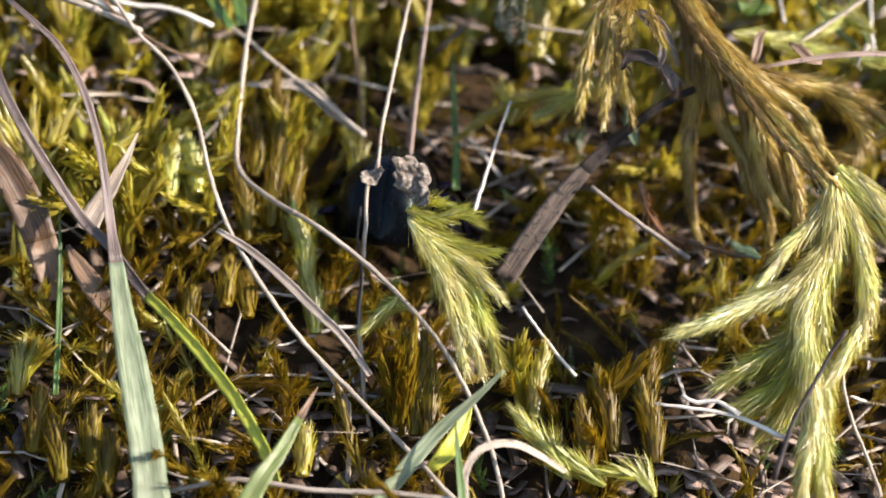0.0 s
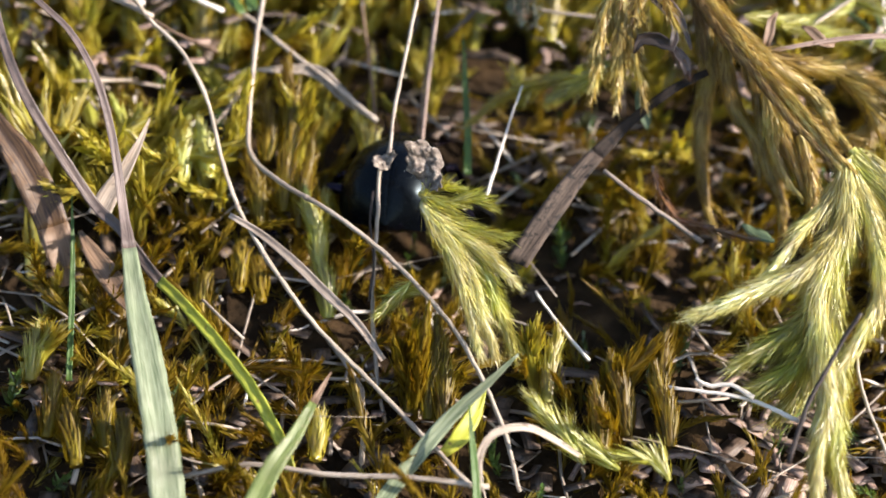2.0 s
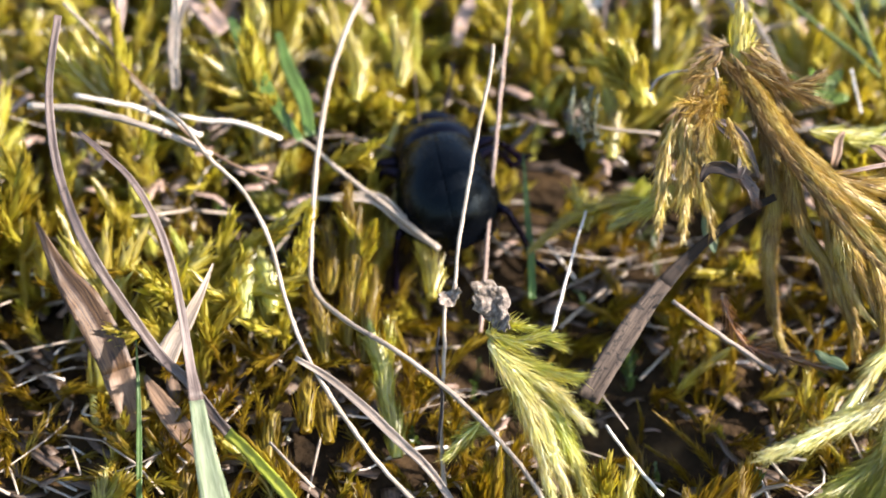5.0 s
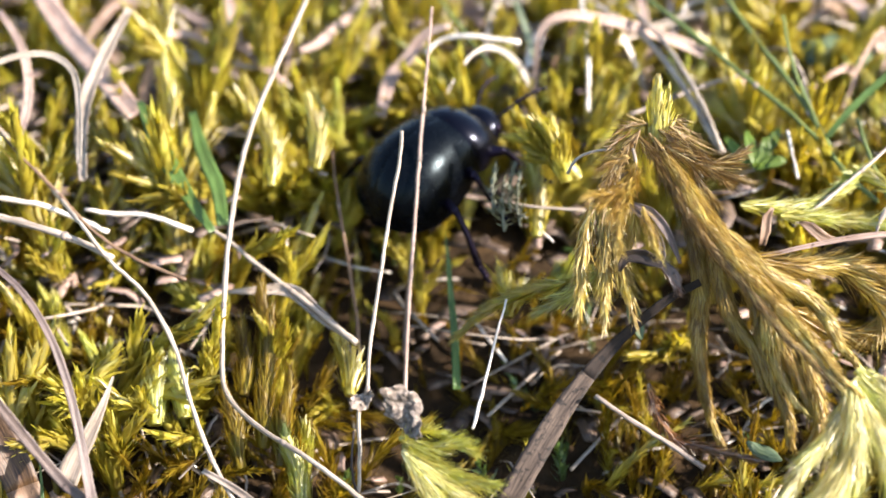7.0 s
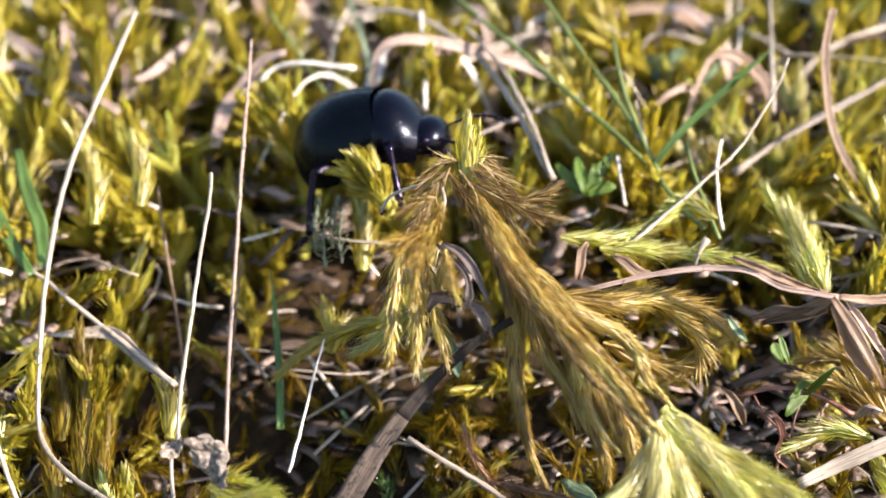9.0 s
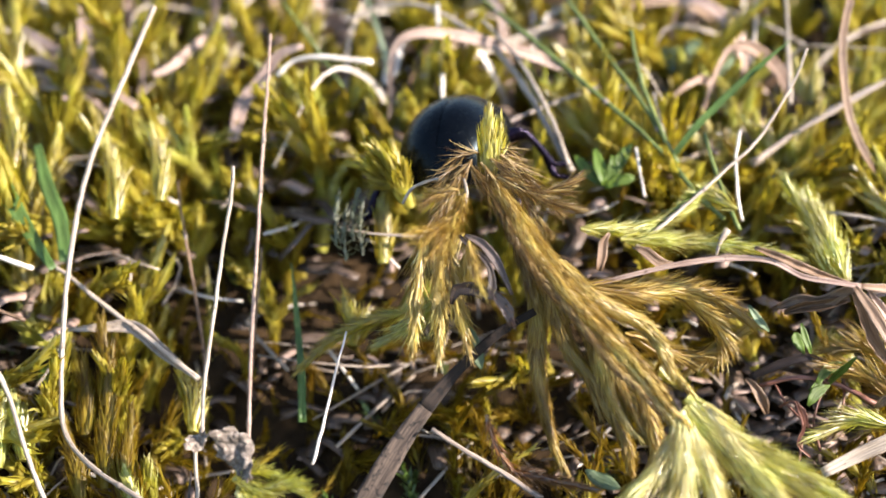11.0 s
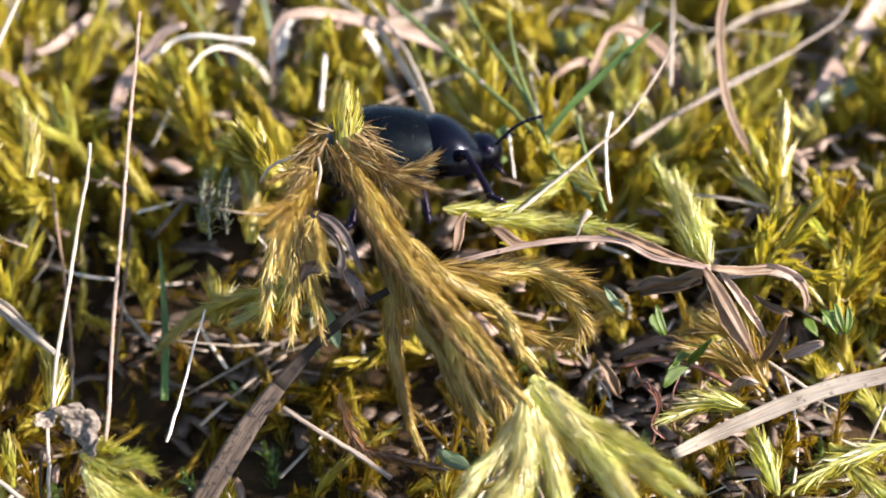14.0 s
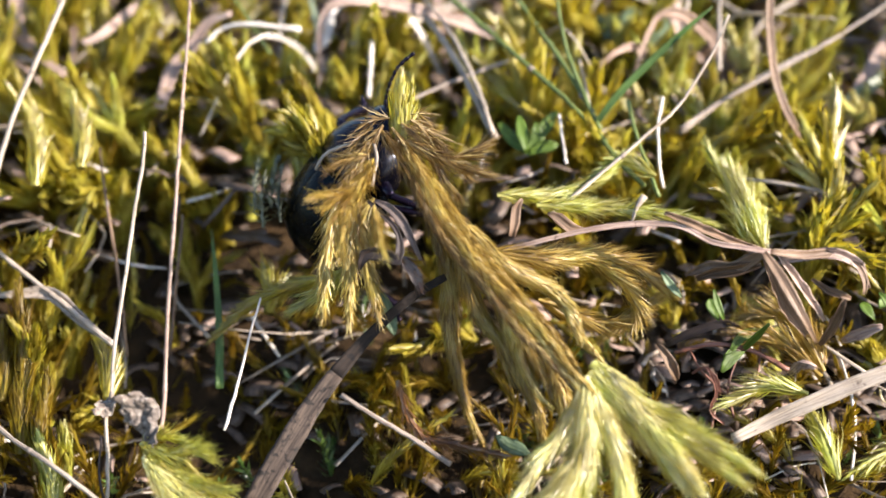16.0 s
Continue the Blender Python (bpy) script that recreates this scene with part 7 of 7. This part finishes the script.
# ---- straw and dead blades standing behind ----
def back_straw():
    r = np.random.default_rng(91)
    kinds = ((PINKDRY, "faded pinkish dead blade bent over moss", 0.9, 1.8), (WHITEDRY, "bleached dead blade among moss", 0.4, 1.1),
             (DRY, "pale straw bent over the moss", 0.4, 0.7), (BROWNDRY, "brown withered blade among moss", 0.6, 1.3))
    for k in range(84):
        mat, label, w0, w1 = kinds[(k * 7 + k // 5) % 4]
        x, y = r.uniform(-50, 84), r.uniform(24, 84)
        a, ln, h = r.uniform(0, 6.283), r.uniform(14, 34), r.uniform(5, 15)
        d = np.array((math.cos(a), 0.6 * math.sin(a), 0)) * ln
        p = np.array((x, y, ground_height(x, y) + 5.5))
        bow = r.normal(0, 0.12, 3) * ln
        w = r.uniform(w0, w1)
        blade("dead_leaf", label, "dead leaf", mat, [w * 0.6, w, w, w * 0.8, w * 0.2], [tuple(p), tuple(p + d * 0.3 + (0, 0, h * 0.8) + bow * 0.4), tuple(p + d * 0.7 + (0, 0, h) + bow), tuple(p + d + (0, 0, h * r.uniform(0.2, 0.9)))], fold=0.35)


back_straw()


# ---- beetle (its own space in millimetres: x ahead, y left, z up) ----
def sweep(xs, widths, heights, zs, a0, a1, around, flat=1.0):
    """Rings of an arched shell across x, from angle a0 to a1 off the crest."""
    rings = []
    for x, w, h, z in zip(xs, widths, heights, zs):
        a = np.radians(np.linspace(a0, a1, around))
        rings.append(np.stack([np.full(around, x), w * np.sin(a), z + h * np.sign(np.cos(a)) * np.abs(np.cos(a)) ** flat], 1))
    return rings


def shell(rings):
    k = len(rings[0])
    v = np.concatenate(rings)
    f = [(i * k + j, i * k + j + 1, (i + 1) * k + j + 1, (i + 1) * k + j) for i in range(len(rings) - 1) for j in range(k - 1)]
    return v, f


def contour(n, x0, x1, widths, heights):
    """Positions along x with half widths and heights that follow two short lists."""
    q = np.linspace(0, 1, n)
    k = np.linspace(0, 1, len(widths))
    w, _ = spline([(a, b, c) for a, b, c in zip(k, widths, heights)], 0.02)
    return x0 + (x1 - x0) * q, np.interp(q, w[:, 0], w[:, 1]), np.interp(q, w[:, 0], w[:, 2])


def ellipsoid(centre, radii, n=12, k=16):
    th = np.linspace(0.08, np.pi - 0.08, n)
    ang = np.arange(k) * 2 * np.pi / k
    rings = [np.stack([np.full(k, math.cos(t)) * -radii[0], math.sin(t) * np.cos(ang) * radii[1], math.sin(t) * np.sin(ang) * radii[2]], 1) + centre for t in th]
    return loft(rings)


def limb(pts, radii, sides=8):
    c, t = spline(pts, 0.35)
    a, b = frames(t, (0, 0.2, 1))
    s = np.linspace(0, 1, len(c))
    r = np.interp(s, np.linspace(0, 1, len(radii)), radii)
    ang = np.arange(sides) * 2 * np.pi / sides
    return loft([c[i] + r[i] * (np.cos(ang)[:, None] * a[i] + np.sin(ang)[:, None] * b[i]) for i in range(len(c))])


def bead(c, t, size):
    """One pear-shaped joint along a short line."""
    a, b = frames(t, (0, 0.3, 1))
    ang = np.arange(8) * np.pi / 4
    rings = []
    for s in np.linspace(0, 1, 7):
        j = int(s * (len(c) - 1))
        r = size * (0.45 + 0.55 * math.sin(math.pi * min(1, 0.12 + 0.80 * s) ** 1.3))
        rings.append(c[j] + r * (np.cos(ang)[:, None] * a[j] + np.sin(ang)[:, None] * b[j]))
    return loft(rings)


def beaded(path, sizes, name, parent, piece):
    """A string of joints: the first carries the rest; or all are parts of parent when name is empty."""
    c, t = spline(path, 0.05)
    top = None
    for k, size in enumerate(sizes):
        i0, i1 = int(k / len(sizes) * (len(c) - 1)), int((k + 1) / len(sizes) * (len(c) - 1))
        v, f = bead(c[i0:i1 + 1], t[i0:i1 + 1], size)
        if name and top is None:
            top = part(name, mesh(name, v, f, LEGS), parent, "beaded black feeler")
        else:
            part(piece, mesh(piece, v, f, LEGS), top or parent)
    return top


LEG_PARTS = {}
FORE = []          # parts before the waist, which nod together


def make_beetle():
    body = tagged(new("beetle"), "black beetle with blue-sheened domed wing cases and violet-black legs", "beetle")
    xs, w, h = contour(36, -7.4, 4.7, (0.05, 3.3, 4.5, 5.1, 5.35, 5.35, 5.2, 4.95, 4.65, 4.3), (0.05, 3.2, 4.6, 5.4, 5.8, 5.9, 5.8, 5.5, 5.1, 4.5))
    zs = np.full(36, -1.4)
    for sgn, a0, a1 in ((1, 0.6, 104), (-1, -0.6, -104)):
        rings = sweep(xs, w, h, zs, a0, a1, 20, 0.92)
        for ring in rings:
            ring[0, 2] -= 0.10
            ring[-1, 1] *= 1.03
            ring[-2, 1] *= 1.015
        v, f = shell(rings if sgn > 0 else [r for r in rings])
        if sgn < 0:
            f = [g[::-1] for g in f]
        v2 = v * (0.97, 0.97, 0.96)
        n = len(v)
        f2 = [tuple(i + n for i in g[::-1]) for g in f]
        part("wing_case", mesh("wing_case", np.vstack([v, v2]), f + f2, ELYTRA), body, "domed black wing case with a blue-green sheen")
    v, f = ellipsoid((-1.2, 0, -1.5), (6.0, 4.8, 2.4))
    part("abdomen", mesh("abdomen", v, f, CHITIN), body, "glossy black underside")
    v, f = ellipsoid((6.0, 0, -1.8), (3.6, 3.7, 2.2))
    FORE.append(part("thorax", mesh("thorax", v, f, CHITIN), body))
    xs, w, h = contour(18, 4.55, 9.8, (4.1, 4.5, 4.65, 4.6, 4.35, 3.9, 3.2), (3.9, 4.2, 4.2, 4.0, 3.6, 3.0, 2.2))
    rings = sweep(xs, w, h, np.full(18, -1.3) - 0.02 * (xs - 4) ** 2, -112, 112, 28, 0.95)
    v, f = shell(rings)
    v2 = v * (1, 0.95, 0.95)
    FORE.append(part("pronotum", mesh("pronotum", np.vstack([v, v2]), f + [tuple(i + len(v) for i in g[::-1]) for g in f], CHITIN), body, "smooth blue-black neck shield"))
    v, f = ellipsoid((10.2, 0, -1.5), (2.3, 2.95, 2.15), 16, 22)
    head = part("head", mesh("head", v, f, CHITIN), body, "glossy black head")
    FORE.append(head)
    for sgn in (1, -1):
        v, f = ellipsoid((10.5, sgn * 2.55, -1.0), (0.5, 0.42, 0.7), 8, 10)
        part("eye", mesh("eye", v, f, LEGS), head)
        v, f = limb([(11.5, sgn * 0.5, -2.4), (12.1, sgn * 0.55, -2.9), (12.2, sgn * 0.2, -3.3)], [0.4, 0.3, 0.12])
        part("mandible", mesh("mandible", v, f, LEGS), head)
        v, f = limb([(11.2, sgn * 0.9, -2.6), (12.0, sgn * 1.2, -3.4), (12.5, sgn * 1.2, -4.0)], [0.2, 0.26, 0.16])
        part("palp", mesh("palp", v, f, LEGS), head)
        ant = beaded([(0, 0, 0), (1.3, sgn * 0.8, 0.6), (2.9, sgn * 1.6, 1.1), (4.5, sgn * 2.1, 1.2), (6.1, sgn * 2.3, 0.9)],
                     [0.30, 0.19, 0.21, 0.21, 0.22, 0.22, 0.23, 0.23, 0.24, 0.24, 0.21], "antenna", body, "antenna_joint")
        LEG_PARTS["antenna", sgn] = (ant, Vector((11.4, sgn * 1.3, -1.0)))
        for k, (x, reach, sweep_x) in enumerate(((6.3, 1.0, 2.6), (3.2, 1.05, 0.2), (-0.8, 1.2, -3.6))):
            knee = np.array((sweep_x * 0.55, sgn * 3.6 * reach, 1.0))
            foot = np.array((sweep_x * 1.2, sgn * 5.6 * reach, -3.4 * reach))
            toe = foot + np.array((sweep_x * 0.35, sgn * 1.9, -0.5))
            v, f = limb([(0, 0, 0), knee * 0.5 + (0, 0, 0.25), knee], [0.55, 0.74, 0.44])
            leg = part("leg", mesh("leg", v, f, LEGS), body)
            v, f = limb([knee, (knee + foot) / 2 + (0, sgn * 0.15, 0.1), foot], [0.36, 0.36, 0.50])
            part("tibia", mesh("tibia", v, f, LEGS), leg)
            beaded([foot, (foot + toe) / 2, toe], [0.34, 0.38, 0.36, 0.2], "", leg, "foot_joint")
            LEG_PARTS[k, sgn] = (leg, Vector((x, sgn * 2.4, -2.2)))
    return body


beetle = make_beetle()


# ---- motion ----
def motions():
    rows = [
        (0.0, pose(-0.00460, -0.01609, -0.00016, 0.0, 0.3, 82.9)),
        (1.0, pose(-0.00485, -0.01614, -0.00028, 0.0, 1.1, 82.7)),
        (2.0, pose(-0.00522, -0.01594, -0.00039, 0.0, 0.3, 82.9)),
        (2.5, pose(-0.00551, -0.01495, -0.00001, 2.4, -2.7, 82.0)),
        (3.0, pose(-0.00636, -0.01347, 0.00177, 3.6, -25.9, 83.1)),
        (3.5, pose(-0.00525, -0.01114, 0.00354, 6.2, -25.6, 78.0)),
        (4.0, pose(-0.00539, -0.00895, 0.00498, -6.1, -22.8, 99.4)),
        (4.5, pose(-0.00762, -0.00754, 0.00651, -15.0, -22.5, 106.4)),
        (7.0, pose(-0.00181, 0.00448, 0.01503, 4.0, -26.0, 44.0)),
        (7.5, pose(-0.00142, 0.00700, 0.01657, -4.0, -32.0, 32.0)),
        (8.0, pose(0.00458, 0.00903, 0.02018, -6.0, -36.0, 10.0)),
        (8.5, pose(0.00810, 0.00971, 0.01935, -3.0, -34.0, -8.0)),
        (9.0, pose(0.00957, 0.00976, 0.01999, -2.0, -31.0, -15.0)),
        (11.5, pose(0.01902, 0.00482, 0.02025, 0.0, 16.6, 80.9)),
        (12.0, pose(0.01777, 0.00457, 0.02063, 0.0, 29.2, 59.5)),
        (12.5, pose(0.02228, 0.00365, 0.02021, -0.0, 21.0, -14.3)),
        (13.0, pose(0.02398, 0.00235, 0.01860, -14.1, 3.7, -3.4)),
        (13.5, pose(0.02524, 0.00197, 0.01864, -19.4, -4.7, 1.6)),
        (14.0, pose(0.02396, 0.00284, 0.01821, -19.2, -4.0, 7.3)),
        (14.5, pose(0.02269, 0.00290, 0.01788, -19.4, -4.9, 1.9)),
        (15.0, pose(0.02164, 0.00298, 0.01840, -0.0, -11.0, -38.0)),
        (15.3, pose(0.02423, 0.00378, 0.01825, -0.0, -17.5, -69.4)),
        (15.5, pose(0.02253, 0.00364, 0.01724, 0.0, -25.4, -92.0)),
        (15.7, pose(0.01767, 0.00158, 0.01561, 22.9, -33.4, -55.4)),
        (16.0, pose(0.01376, -0.00203, 0.01335, 30.7, -68.6, -5.2)),
    ]
    walk(beetle, rows)
    nods = [(0.0, 6), (4.5, 6), (7.0, 14), (7.5, 22), (8.0, 30), (8.5, 32), (9.0, 32), (11.5, 20), (12.0, 15), (12.5, 0), (13.0, 2), (13.5, 4), (14.0, 4), (14.5, 4), (15.0, 4), (15.5, 12), (16.0, 14)]
    waist = Matrix.Translation(Vector((4.7, 0, 2.4)) * MM)

    def nodding(t):
        return waist @ pose(0, 0, 0, 0, float(np.interp(t, [n[0] for n in nods], [n[1] for n in nods])), 0) @ waist.inverted()

    times = [0.0] + [round(0.25 * i, 2) for i in range(1, 64)] + [16.0]
    for ob in FORE:
        walk(ob, [(t, nodding(t)) for t in times])
    for (k, sgn), (ob, at) in LEG_PARTS.items():
        keys = []
        for t in times:
            pace = 0.25 if t < 2 else 1.0
            if k == "antenna":
                a = nodding(t) @ pose(*(at * MM), 18 * sgn * math.sin(2.1 * t + sgn), -22 * math.sin(3.3 * t + 1.3 * sgn) - 8, 14 * math.sin(2.6 * t + 0.7 * sgn))
            else:
                ph = 7.5 * t + (0 if (k + (sgn > 0)) % 2 else math.pi)
                a = pose(*(at * MM), 9 * sgn * pace * max(0, math.sin(ph)), 0, 20 * pace * math.cos(ph))
                if k == 0:
                    a = nodding(t) @ a
            keys.append((t, a))
        walk(ob, keys)


motions()
